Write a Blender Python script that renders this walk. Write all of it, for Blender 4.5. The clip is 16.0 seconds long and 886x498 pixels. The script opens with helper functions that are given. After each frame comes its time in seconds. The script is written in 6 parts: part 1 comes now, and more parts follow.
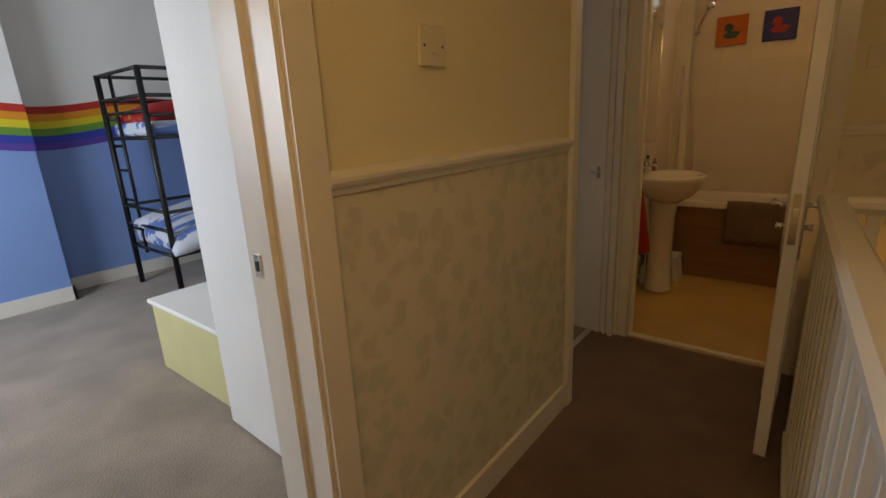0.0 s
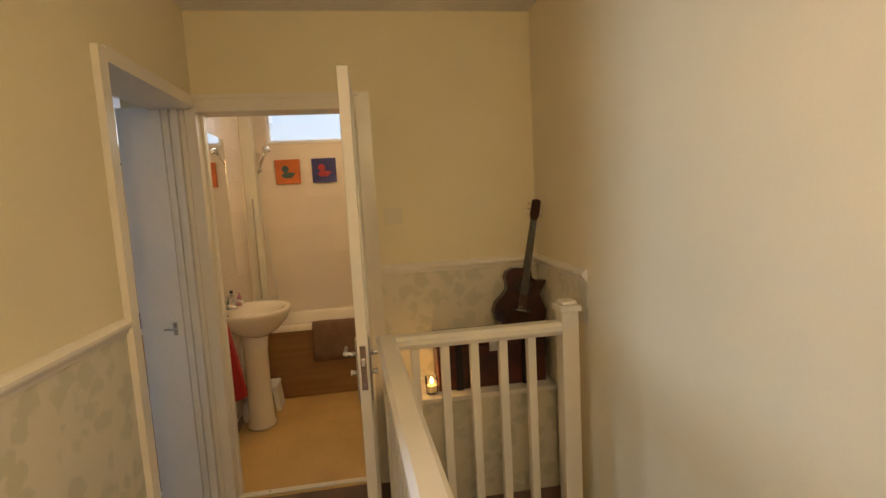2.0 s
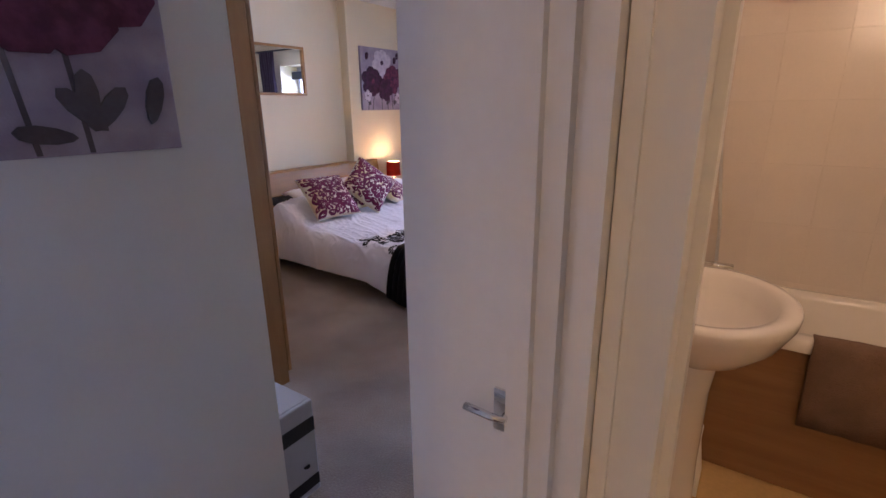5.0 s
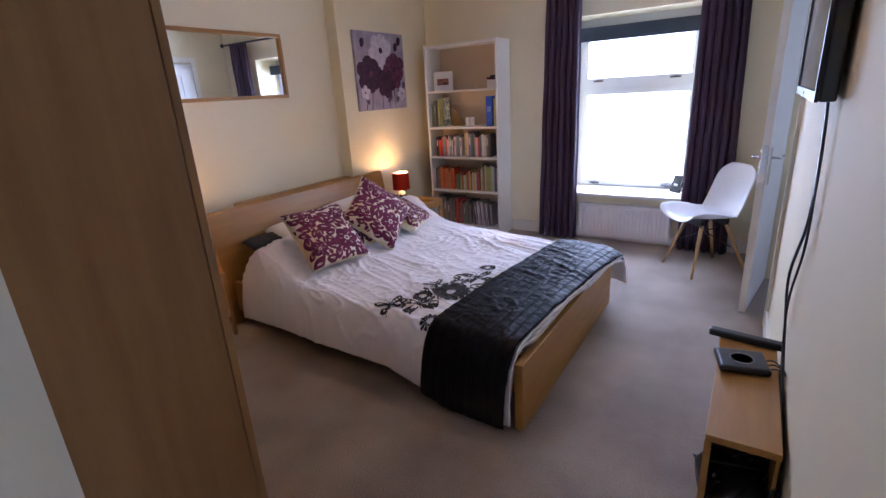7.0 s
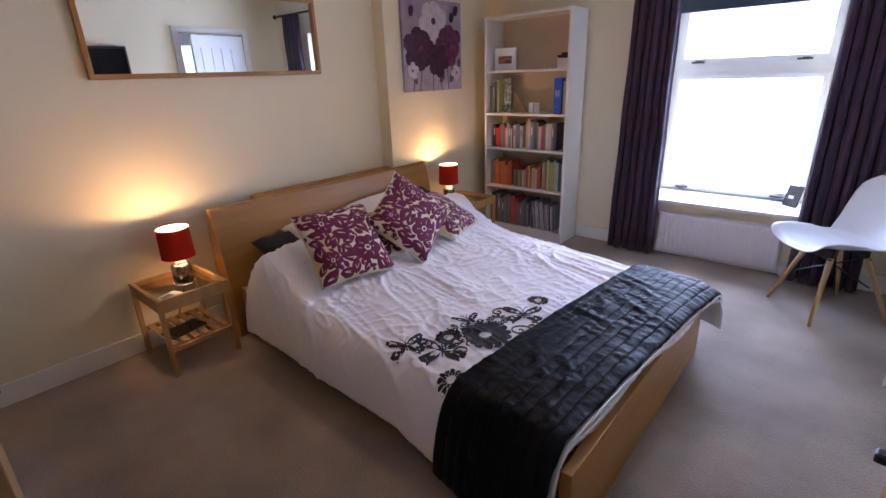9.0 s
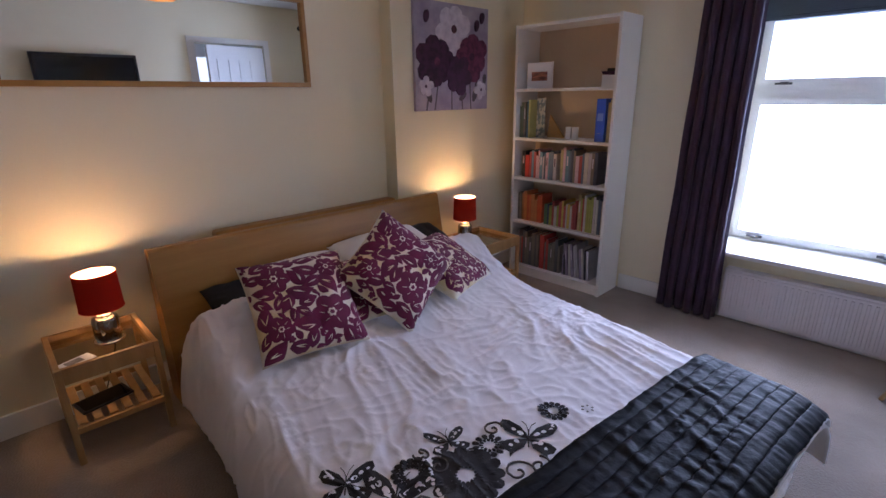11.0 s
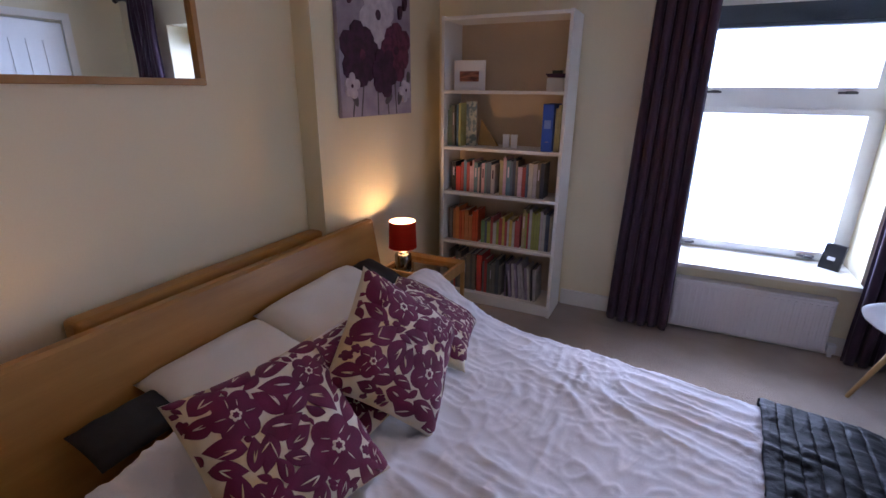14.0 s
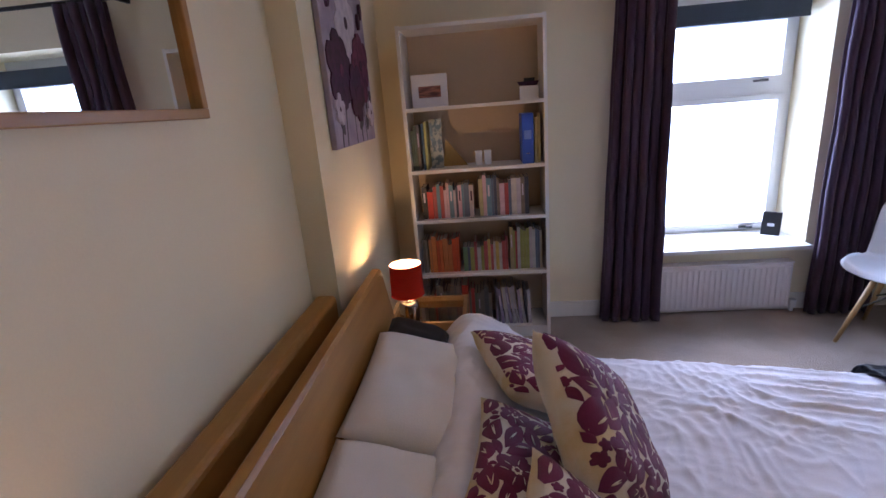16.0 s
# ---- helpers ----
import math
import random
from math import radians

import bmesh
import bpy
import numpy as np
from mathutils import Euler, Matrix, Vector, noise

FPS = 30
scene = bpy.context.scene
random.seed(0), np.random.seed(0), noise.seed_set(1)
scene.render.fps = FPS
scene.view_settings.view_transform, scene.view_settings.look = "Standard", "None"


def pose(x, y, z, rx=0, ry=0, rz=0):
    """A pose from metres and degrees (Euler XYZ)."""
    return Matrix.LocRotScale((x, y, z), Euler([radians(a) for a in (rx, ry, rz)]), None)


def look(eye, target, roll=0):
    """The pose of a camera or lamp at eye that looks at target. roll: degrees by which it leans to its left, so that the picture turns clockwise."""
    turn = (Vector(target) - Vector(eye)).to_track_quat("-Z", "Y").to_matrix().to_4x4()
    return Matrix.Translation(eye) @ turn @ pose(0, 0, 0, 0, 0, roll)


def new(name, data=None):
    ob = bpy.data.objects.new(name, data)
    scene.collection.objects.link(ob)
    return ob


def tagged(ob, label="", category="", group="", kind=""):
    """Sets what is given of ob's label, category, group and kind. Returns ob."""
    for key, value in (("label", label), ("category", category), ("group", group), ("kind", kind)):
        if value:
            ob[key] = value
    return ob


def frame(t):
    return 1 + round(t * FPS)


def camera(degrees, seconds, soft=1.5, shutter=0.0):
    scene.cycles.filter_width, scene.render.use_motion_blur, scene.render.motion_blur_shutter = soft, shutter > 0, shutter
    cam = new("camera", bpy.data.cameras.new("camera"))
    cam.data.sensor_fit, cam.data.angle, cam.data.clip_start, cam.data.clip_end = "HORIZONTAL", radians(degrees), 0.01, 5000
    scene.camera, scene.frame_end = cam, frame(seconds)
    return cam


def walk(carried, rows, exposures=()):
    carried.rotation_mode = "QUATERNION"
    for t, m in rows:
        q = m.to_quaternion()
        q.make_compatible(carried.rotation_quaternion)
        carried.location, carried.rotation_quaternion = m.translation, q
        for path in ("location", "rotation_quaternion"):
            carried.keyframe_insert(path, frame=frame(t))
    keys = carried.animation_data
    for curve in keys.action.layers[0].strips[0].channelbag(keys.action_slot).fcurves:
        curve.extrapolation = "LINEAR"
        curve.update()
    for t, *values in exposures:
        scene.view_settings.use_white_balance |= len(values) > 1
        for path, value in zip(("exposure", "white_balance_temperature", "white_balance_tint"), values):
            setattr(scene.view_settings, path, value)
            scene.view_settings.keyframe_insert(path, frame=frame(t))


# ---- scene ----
cam = camera(85.9, 16.0)
PATH = [
    (0, (0.863, -0.145, 1.3), (-0.345, 1.358, 0.769), -2.8),
    (0.5, (0.885, -0.007, 1.49), (0.103, 1.741, 0.912), -4.2),
    (0.8, (0.937, -0.045, 1.536), (0.5, 1.834, 1.008), -4.4),
    (1, (0.887, 0.01, 1.515), (0.675, 1.93, 0.997), -4.3),
    (1.5, (0.874, 0.013, 1.509), (1.03, 1.961, 1.087), -3.7),
    (2, (0.884, 0.014, 1.536), (1.169, 1.983, 1.326), -3.1),
    (2.5, (0.858, -0.108, 1.561), (1.149, 1.835, 1.185), -2.5),
    (3, (0.814, 0.145, 1.491), (0.986, 2.08, 1.017), -3.7),
    (3.5, (0.767, 0.585, 1.459), (0.684, 2.517, 0.948), -3.6),
    (4, (0.635, 1.061, 1.44), (0.448, 2.961, 0.845), -2.5),
    (4.2, (0.58, 1.278, 1.43), (0.26, 3.157, 0.826), -2.8),
    (4.5, (0.446, 1.608, 1.383), (-0.352, 3.355, 0.826), -1.6),
    (4.7, (0.321, 1.783, 1.358), (-0.728, 3.389, 0.791), 0.2),
    (6.8, (-0.702, 2.732, 1.439), (-1.812, 4.286, 0.847), -2.6),
    (7, (-0.748, 2.79, 1.459), (-1.79, 4.379, 0.835), -3.4),
    (7.5, (-0.827, 2.939, 1.466), (-1.836, 4.542, 0.823), -3.3),
    (8, (-0.947, 3.05, 1.458), (-1.924, 4.663, 0.792), -3.6),
    (8.5, (-1.0, 3.18, 1.455), (-2.032, 4.745, 0.76), -3.05),
    (8.7, (-1.0, 3.27, 1.45), (-2.175, 4.73, 0.752), -2.8),
    (10.8, (-1.31, 3.961, 1.464), (-2.652, 5.295, 0.816), -0.9),
    (11, (-1.311, 4.039, 1.431), (-2.681, 5.362, 0.819), -0.8),
    (11.5, (-1.438, 4.013, 1.465), (-2.731, 5.412, 0.855), -1.6),
    (12, (-1.333, 4.07, 1.417), (-2.533, 5.556, 0.822), -1.5),
    (12.5, (-1.473, 4.06, 1.451), (-2.538, 5.633, 0.828), -0.1),
    (13, (-1.696, 4.151, 1.439), (-2.782, 5.702, 0.794), -0.3),
    (13.5, (-1.796, 4.279, 1.499), (-2.88, 5.831, 0.853), 1.4),
    (14, (-2.219, 4.149, 1.485), (-3.047, 5.854, 0.846), 0.4),
    (14.5, (-2.493, 4.209, 1.476), (-3.232, 5.961, 0.858), 0.2),
    (15, (-2.766, 4.194, 1.462), (-3.358, 6.009, 0.867), 1.5),
    (15.5, (-3.092, 4.211, 1.455), (-3.478, 6.078, 0.851), -0.1),
    (16, (-3.211, 4.277, 1.472), (-3.408, 6.184, 0.901), -4.6),
]
walk(cam, [(t, look(eye, target, roll)) for t, eye, target, roll in PATH],
     exposures=[(0.0, -1.5, 8300, 14), (0.5, -0.68, 10200, 8), (1.0, -0.05, 9000, 9), (1.5, 0.12, 7300, 10), (2.0, 0.0, 6500, 10), (2.5, 0.0, 6400, 10), (3.0, -0.13, 6150, 13), (3.5, 0.08, 5950, 14), (4.0, -0.02, 5650, 19), (4.5, 0.0, 5500, 34), (7.0, -0.2, 5850, 27), (8.5, -0.18, 5850, 27), (11.0, -0.8, 5750, 27), (12.2, -1.15, 5700, 28), (13.0, -1.08, 5750, 28), (15.0, -0.78, 5750, 28), (16.0, -0.7, 5700, 28)])



# ---- daylight ----
world = bpy.data.worlds.new("sky")
scene.world = world
world.use_nodes = True
wn = world.node_tree
sky = wn.nodes.new("ShaderNodeTexSky")
sky.sky_type = "NISHITA"
sky.sun_disc = False
sky.sun_elevation, sky.sun_rotation = radians(38), radians(20)
sky.air_density, sky.dust_density = 1.6, 4.0
wn.links.new(sky.outputs[0], wn.nodes["Background"].inputs[0])
wn.nodes["Background"].inputs[1].default_value = 0.12

sun = new("sun", bpy.data.lights.new("sun", "SUN"))
sun.data.energy, sun.data.angle, sun.data.color = 1.0, radians(12), (1.0, 0.95, 0.88)
sun.matrix_world = look((0, 0, 0), (math.sin(radians(200)) * 0.8, math.cos(radians(200)) * 0.8, -0.62))


def area_lamp(name, eye, target, w, h, power, colour):
    ob = new(name, bpy.data.lights.new(name, "AREA"))
    ob.data.shape, ob.data.size, ob.data.size_y = "RECTANGLE", w, h
    ob.data.energy, ob.data.color = power, colour
    ob.matrix_world = look(eye, target)
    return ob


def bulb_lamp(name, place, power, colour, radius=0.04):
    ob = new(name, bpy.data.lights.new(name, "POINT"))
    ob.data.energy, ob.data.color, ob.data.shadow_soft_size = power, colour, radius
    ob.location = place
    return ob


DAY = (0.58, 0.75, 1.0)
WARM = (1.0, 0.68, 0.34)
area_lamp("bedroom_window_light", (-1.73, 8.05, 1.25), (-1.73, 4.0, 0.85), 1.5, 2.0, 185, DAY)
# added fill at an unseen opening, brightens the side room behind the ajar door
area_lamp("side_room_fill_light", (1.05, 6.5, 1.45), (-0.5, 6.5, 1.2), 0.8, 1.1, 8, DAY)
area_lamp("child_room_window_light", (-2.3, -1.35, 1.5), (-2.6, 1.0, 0.8), 1.2, 1.2, 185, DAY)
area_lamp("bathroom_window_light", (0.76, 4.56, 2.25), (0.76, 3.0, 2.1), 1.6, 0.4, 1.5, DAY)
bulb_lamp("landing_bulb", (0.95, -0.5, 2.2), 26, WARM, 0.06)
bulb_lamp("bathroom_bulb", (0.8, 3.3, 2.3), 13.5, WARM, 0.06)
bulb_lamp("bedroom_bulb", (-2.2, 5.3, 2.26), 16, (1.0, 0.66, 0.34), 0.05)


# ---- materials ----
def mat(name, colour, rough=0.6, metal=0.0, vary=0.12, scale=6.0, fine=90.0, bump=0.15, stretch=(1, 1, 1), second=None, mix=(0.45, 0.6), sheen=0.0, spec=0.5, depth=0.004):
    """A surface with broad tonal variation, fine grain and relief."""
    m = bpy.data.materials.new(name)
    m.use_nodes = True
    t = m.node_tree
    b = t.nodes["Principled BSDF"]
    co = t.nodes.new("ShaderNodeTexCoord")
    mp = t.nodes.new("ShaderNodeMapping")
    mp.inputs["Scale"].default_value = stretch
    t.links.new(co.outputs["Object"], mp.inputs[0])
    broad, grain = t.nodes.new("ShaderNodeTexNoise"), t.nodes.new("ShaderNodeTexNoise")
    broad.inputs["Scale"].default_value, broad.inputs["Detail"].default_value = scale, 4
    grain.inputs["Scale"].default_value, grain.inputs["Detail"].default_value = fine, 3
    for n in (broad, grain):
        t.links.new(mp.outputs[0], n.inputs["Vector"])
    ramp = t.nodes.new("ShaderNodeValToRGB")
    c = Vector(colour)
    lo, hi = c * (1 - vary), c * (1 + vary)
    if second:
        lo, hi = Vector(second), c
    ramp.color_ramp.elements[0].position, ramp.color_ramp.elements[1].position = mix if second else (0.3, 0.7)
    ramp.color_ramp.elements[0].color = (*lo, 1)
    ramp.color_ramp.elements[1].color = (*[min(v, 1) for v in hi], 1)
    t.links.new(broad.outputs["Fac"], ramp.inputs[0])
    fineramp = t.nodes.new("ShaderNodeMapRange")
    fineramp.inputs["To Min"].default_value, fineramp.inputs["To Max"].default_value = 1 - vary, 1 + vary
    t.links.new(grain.outputs["Fac"], fineramp.inputs["Value"])
    mul = t.nodes.new("ShaderNodeVectorMath")
    mul.operation = "SCALE"
    t.links.new(ramp.outputs[0], mul.inputs[0])
    t.links.new(fineramp.outputs[0], mul.inputs["Scale"])
    t.links.new(mul.outputs[0], b.inputs["Base Color"])
    b.inputs["Roughness"].default_value, b.inputs["Metallic"].default_value = rough, metal
    b.inputs["Specular IOR Level"].default_value = spec
    if sheen:
        b.inputs["Sheen Weight"].default_value = sheen
    if bump:
        bp = t.nodes.new("ShaderNodeBump")
        bp.inputs["Strength"].default_value, bp.inputs["Distance"].default_value = bump, depth
        t.links.new(grain.outputs["Fac"], bp.inputs["Height"])
        t.links.new(bp.outputs[0], b.inputs["Normal"])
    return m


def random_tint(m, amount=0.15):
    """Lets pieces that share the material differ a little in tone."""
    t = m.node_tree
    b = t.nodes["Principled BSDF"]
    link = b.inputs["Base Color"].links[0]
    info, rng, mul = t.nodes.new("ShaderNodeObjectInfo"), t.nodes.new("ShaderNodeMapRange"), t.nodes.new("ShaderNodeVectorMath")
    rng.inputs["To Min"].default_value, rng.inputs["To Max"].default_value = 1 - amount, 1 + amount
    mul.operation = "SCALE"
    t.links.new(info.outputs["Random"], rng.inputs["Value"])
    t.links.new(link.from_socket, mul.inputs[0])
    t.links.new(rng.outputs[0], mul.inputs["Scale"])
    t.links.new(mul.outputs[0], b.inputs["Base Color"])
    return m


def glow(name, colour, strength):
    m = bpy.data.materials.new(name)
    m.use_nodes = True
    b = m.node_tree.nodes["Principled BSDF"]
    b.inputs["Base Color"].default_value = (*colour, 1)
    b.inputs["Emission Color"].default_value = (*colour, 1)
    b.inputs["Emission Strength"].default_value = strength
    return m


def wood(name, light, dark, rough=0.45, along="y", fine=1.0):
    s = {"x": (1.2, 14, 14), "y": (14, 1.2, 14), "z": (14, 14, 1.2)}[along]
    return mat(name, light, rough, second=dark, mix=(0.3, 0.75), scale=1.6 * fine, fine=22, vary=0.08, bump=0.08, stretch=s, depth=0.001)


def wallpaper(name):
    """Cream paper with a sage leaf print."""
    m = bpy.data.materials.new(name)
    m.use_nodes = True
    t = m.node_tree
    b = t.nodes["Principled BSDF"]
    co = t.nodes.new("ShaderNodeTexCoord")
    warp = t.nodes.new("ShaderNodeTexNoise")
    warp.inputs["Scale"].default_value = 9
    add = t.nodes.new("ShaderNodeMixRGB")
    add.blend_type, add.inputs[0].default_value = "ADD", 0.10
    t.links.new(co.outputs["Object"], warp.inputs["Vector"])
    t.links.new(co.outputs["Object"], add.inputs[1])
    t.links.new(warp.outputs["Color"], add.inputs[2])
    v = t.nodes.new("ShaderNodeTexVoronoi")
    v.feature, v.inputs["Scale"].default_value = "F1", 12
    t.links.new(add.outputs[0], v.inputs["Vector"])
    n2 = t.nodes.new("ShaderNodeTexNoise")
    n2.inputs["Scale"].default_value, n2.inputs["Detail"].default_value = 30, 6
    t.links.new(co.outputs["Object"], n2.inputs["Vector"])
    mix = t.nodes.new("ShaderNodeMath")
    mix.operation = "MULTIPLY_ADD"
    mix.inputs[1].default_value = 0.7
    t.links.new(n2.outputs["Fac"], mix.inputs[0])
    t.links.new(v.outputs["Distance"], mix.inputs[2])
    ramp = t.nodes.new("ShaderNodeValToRGB")
    ramp.color_ramp.elements[0].position, ramp.color_ramp.elements[1].position = 0.70, 0.86
    ramp.color_ramp.elements[0].color = (0.60, 0.59, 0.48, 1)
    ramp.color_ramp.elements[1].color = (0.71, 0.675, 0.565, 1)
    t.links.new(mix.outputs[0], ramp.inputs[0])
    t.links.new(ramp.outputs[0], b.inputs["Base Color"])
    b.inputs["Roughness"].default_value = 0.7
    bp = t.nodes.new("ShaderNodeBump")
    bp.inputs["Strength"].default_value, bp.inputs["Distance"].default_value = 0.25, 0.003
    t.links.new(mix.outputs[0], bp.inputs["Height"])
    t.links.new(bp.outputs[0], b.inputs["Normal"])
    return m


M_HALL = mat("cream_wall_paint", (0.80, 0.73, 0.525), 0.75, vary=0.03, scale=1.5, bump=0.12, fine=160)
M_PAPER = wallpaper("leaf_wallpaper")
M_BED_WALL = mat("magnolia_wall_paint", (0.80, 0.71, 0.49), 0.8, vary=0.03, scale=1.2, bump=0.12, fine=160)
M_CEIL = mat("white_ceiling_paint", (0.82, 0.80, 0.76), 0.85, vary=0.02, bump=0.1)
M_GLOSS = mat("white_gloss_paint", (0.80, 0.77, 0.70), 0.28, vary=0.03, scale=4, bump=0.05, fine=40)
M_DOOR = mat("white_satin_door_paint", (0.80, 0.79, 0.77), 0.4, vary=0.03, scale=3, bump=0.05, fine=60)
M_BROWN = mat("brown_carpet", (0.125, 0.064, 0.037), 0.95, vary=0.25, scale=5, fine=170, bump=0.9, sheen=0.3, depth=0.006)
M_TAUPE = mat("taupe_carpet", (0.268, 0.206, 0.160), 0.95, vary=0.26, scale=2.6, fine=120, bump=0.9, sheen=0.3, depth=0.006)
M_VINYL = mat("honey_vinyl_floor", (0.60, 0.40, 0.16), 0.4, vary=0.12, scale=2.5, fine=60, bump=0.05)
M_BLUE = mat("blue_wall_paint", (0.20, 0.34, 0.68), 0.75, vary=0.03, scale=2, bump=0.1)
M_WHITE_WALL = mat("white_wall_paint", (0.80, 0.79, 0.77), 0.8, vary=0.02, scale=2, bump=0.1)
M_TILE = mat("white_glazed_tile", (0.76, 0.68, 0.61), 0.16, vary=0.03, scale=3, bump=0.02)
M_GROUT = mat("pale_grout", (0.76, 0.68, 0.61), 0.8, vary=0.05)
M_METAL = mat("aluminium_strip", (0.72, 0.72, 0.72), 0.35, metal=0.9, vary=0.08, bump=0.1)
M_CHROME = mat("chrome", (0.80, 0.80, 0.80), 0.12, metal=1.0, vary=0.02, bump=0)
M_UPVC = mat("white_window_plastic", (0.82, 0.83, 0.85), 0.3, vary=0.02, bump=0)
M_PLASTIC = mat("cream_switch_plastic", (0.74, 0.68, 0.54), 0.35, vary=0.02, bump=0)
M_PINE = wood("honey_pine", (0.62, 0.40, 0.18), (0.48, 0.28, 0.11), along="z")
M_BLACK = mat("black_plastic", (0.015, 0.015, 0.017), 0.35, vary=0.1, bump=0.05)

M_GLASS = bpy.data.materials.new("window_glass")
M_GLASS.use_nodes = True
g = M_GLASS.node_tree.nodes["Principled BSDF"]
g.inputs["Base Color"].default_value = (1, 1, 1, 1)
g.inputs["Roughness"].default_value, g.inputs["Transmission Weight"].default_value, g.inputs["IOR"].default_value = 0.0, 1.0, 1.05
M_MIRROR = bpy.data.materials.new("mirror_silver")
M_MIRROR.use_nodes = True
g = M_MIRROR.node_tree.nodes["Principled BSDF"]
g.inputs["Base Color"].default_value = (0.86, 0.88, 0.88, 1)
g.inputs["Roughness"].default_value, g.inputs["Metallic"].default_value = 0.01, 1.0


# ---- building helpers ----
def mesh(name, bm, material, smooth=False):
    bmesh.ops.recalc_face_normals(bm, faces=bm.faces[:])
    me = bpy.data.meshes.new(name)
    bm.to_mesh(me)
    bm.free()
    for m in material if isinstance(material, (list, tuple)) else [material]:
        me.materials.append(m)
    if smooth:
        me.polygons.foreach_set("use_smooth", [True] * len(me.polygons))
    return me


def part(name, bm, material, parent, label="", smooth=False):
    ob = new(name, mesh(name, bm, material, smooth))
    ob.parent = parent
    return tagged(ob, label) if label else ob


def thing(name, place, label, category, group="", rz=0.0):
    ob = new(name)
    ob.empty_display_size = 0.1
    ob.matrix_world = pose(*place, 0, 0, rz)
    return tagged(ob, label, category, group)


def solid(name, bm, material, label, category, group="", smooth=False, place=None, rz=0.0):
    """A thing that is one mesh."""
    ob = new(name, mesh(name, bm, material, smooth))
    if place:
        ob.matrix_world = pose(*place, 0, 0, rz)
    return tagged(ob, label, category, group)


def box(bm, x0, x1, y0, y1, z0, z1, bevel=0.0, segments=2):
    x0, x1, y0, y1, z0, z1 = min(x0, x1), max(x0, x1), min(y0, y1), max(y0, y1), min(z0, z1), max(z0, z1)
    vs = [bm.verts.new((x, y, z)) for x in (x0, x1) for y in (y0, y1) for z in (z0, z1)]
    fs = [bm.faces.new([vs[i] for i in f]) for f in ((0, 1, 3, 2), (4, 6, 7, 5), (0, 4, 5, 1), (2, 3, 7, 6), (0, 2, 6, 4), (1, 5, 7, 3))]
    if bevel:
        es = list({e for f in fs for e in f.edges})
        bmesh.ops.bevel(bm, geom=es, offset=bevel, segments=segments, affect="EDGES", profile=0.5)
    return bm


def B(*a, **k):
    return box(bmesh.new(), *a, **k)


def tube(bm, points, radius, sides=8, caps=True):
    """A round bar along points; radius is a number or one for each point."""
    pts = [Vector(p) for p in points]
    rs = radius if isinstance(radius, (list, tuple)) else [radius] * len(pts)
    rings = []
    up = None
    for i, p in enumerate(pts):
        d = (pts[min(i + 1, len(pts) - 1)] - pts[max(i - 1, 0)]).normalized()
        if up is None:
            up = d.orthogonal().normalized()
        up = (up - d * up.dot(d)).normalized()
        side = d.cross(up)
        rings.append([bm.verts.new(p + (up * math.cos(a) + side * math.sin(a)) * rs[i]) for a in (2 * math.pi * k / sides for k in range(sides))])
    for a, b in zip(rings, rings[1:]):
        for k in range(sides):
            bm.faces.new((a[k], a[(k + 1) % sides], b[(k + 1) % sides], b[k]))
    if caps:
        bm.faces.new(rings[0][::-1])
        bm.faces.new(rings[-1])
    return bm


def T(points, radius, sides=8, caps=True):
    return tube(bmesh.new(), points, radius, sides, caps)


def lathe(bm, profile, sides=24, centre=(0, 0, 0), sx=1.0, sy=1.0):
    """Turns (radius, height) rows round the z axis."""
    rings = []
    for r, z in profile:
        rings.append([bm.verts.new((centre[0] + sx * r * math.cos(2 * math.pi * k / sides), centre[1] + sy * r * math.sin(2 * math.pi * k / sides), centre[2] + z)) for k in range(sides)])
    for a, b in zip(rings, rings[1:]):
        for k in range(sides):
            bm.faces.new((a[k], a[(k + 1) % sides], b[(k + 1) % sides], b[k]))
    for ring in (rings[0], rings[-1]):
        if (ring[0].co - ring[len(ring) // 2].co).length > 1e-4:
            bm.faces.new(ring)
    bmesh.ops.remove_doubles(bm, verts=bm.verts[:], dist=1e-6)
    return bm


def L(profile, sides=24, centre=(0, 0, 0), sx=1.0, sy=1.0):
    return lathe(bmesh.new(), profile, sides, centre, sx, sy)


def prism(bm, outline, z0, z1, axis="z"):
    """Extrudes a flat outline of (a, b) pairs along an axis: z: (x, y), y: (x, z), x: (y, z)."""
    put = {"z": lambda a, b, c: (a, b, c), "y": lambda a, b, c: (a, c, b), "x": lambda a, b, c: (c, a, b)}[axis]
    lo, hi = [bm.verts.new(put(a, b, z0)) for a, b in outline], [bm.verts.new(put(a, b, z1)) for a, b in outline]
    n = len(outline)
    bm.faces.new(lo[::-1])
    bm.faces.new(hi)
    for k in range(n):
        bm.faces.new((lo[k], lo[(k + 1) % n], hi[(k + 1) % n], hi[k]))
    return bm


def P(outline, z0, z1, axis="z"):
    return prism(bmesh.new(), outline, z0, z1, axis)


def setting(name, bm, material, label, category, smooth=False):
    return tagged(new(name, mesh(name, bm, material, smooth)), label, category, "", "structure")


def boxes(*rows):
    bm = bmesh.new()
    for r in rows:
        box(bm, *r)
    return bm


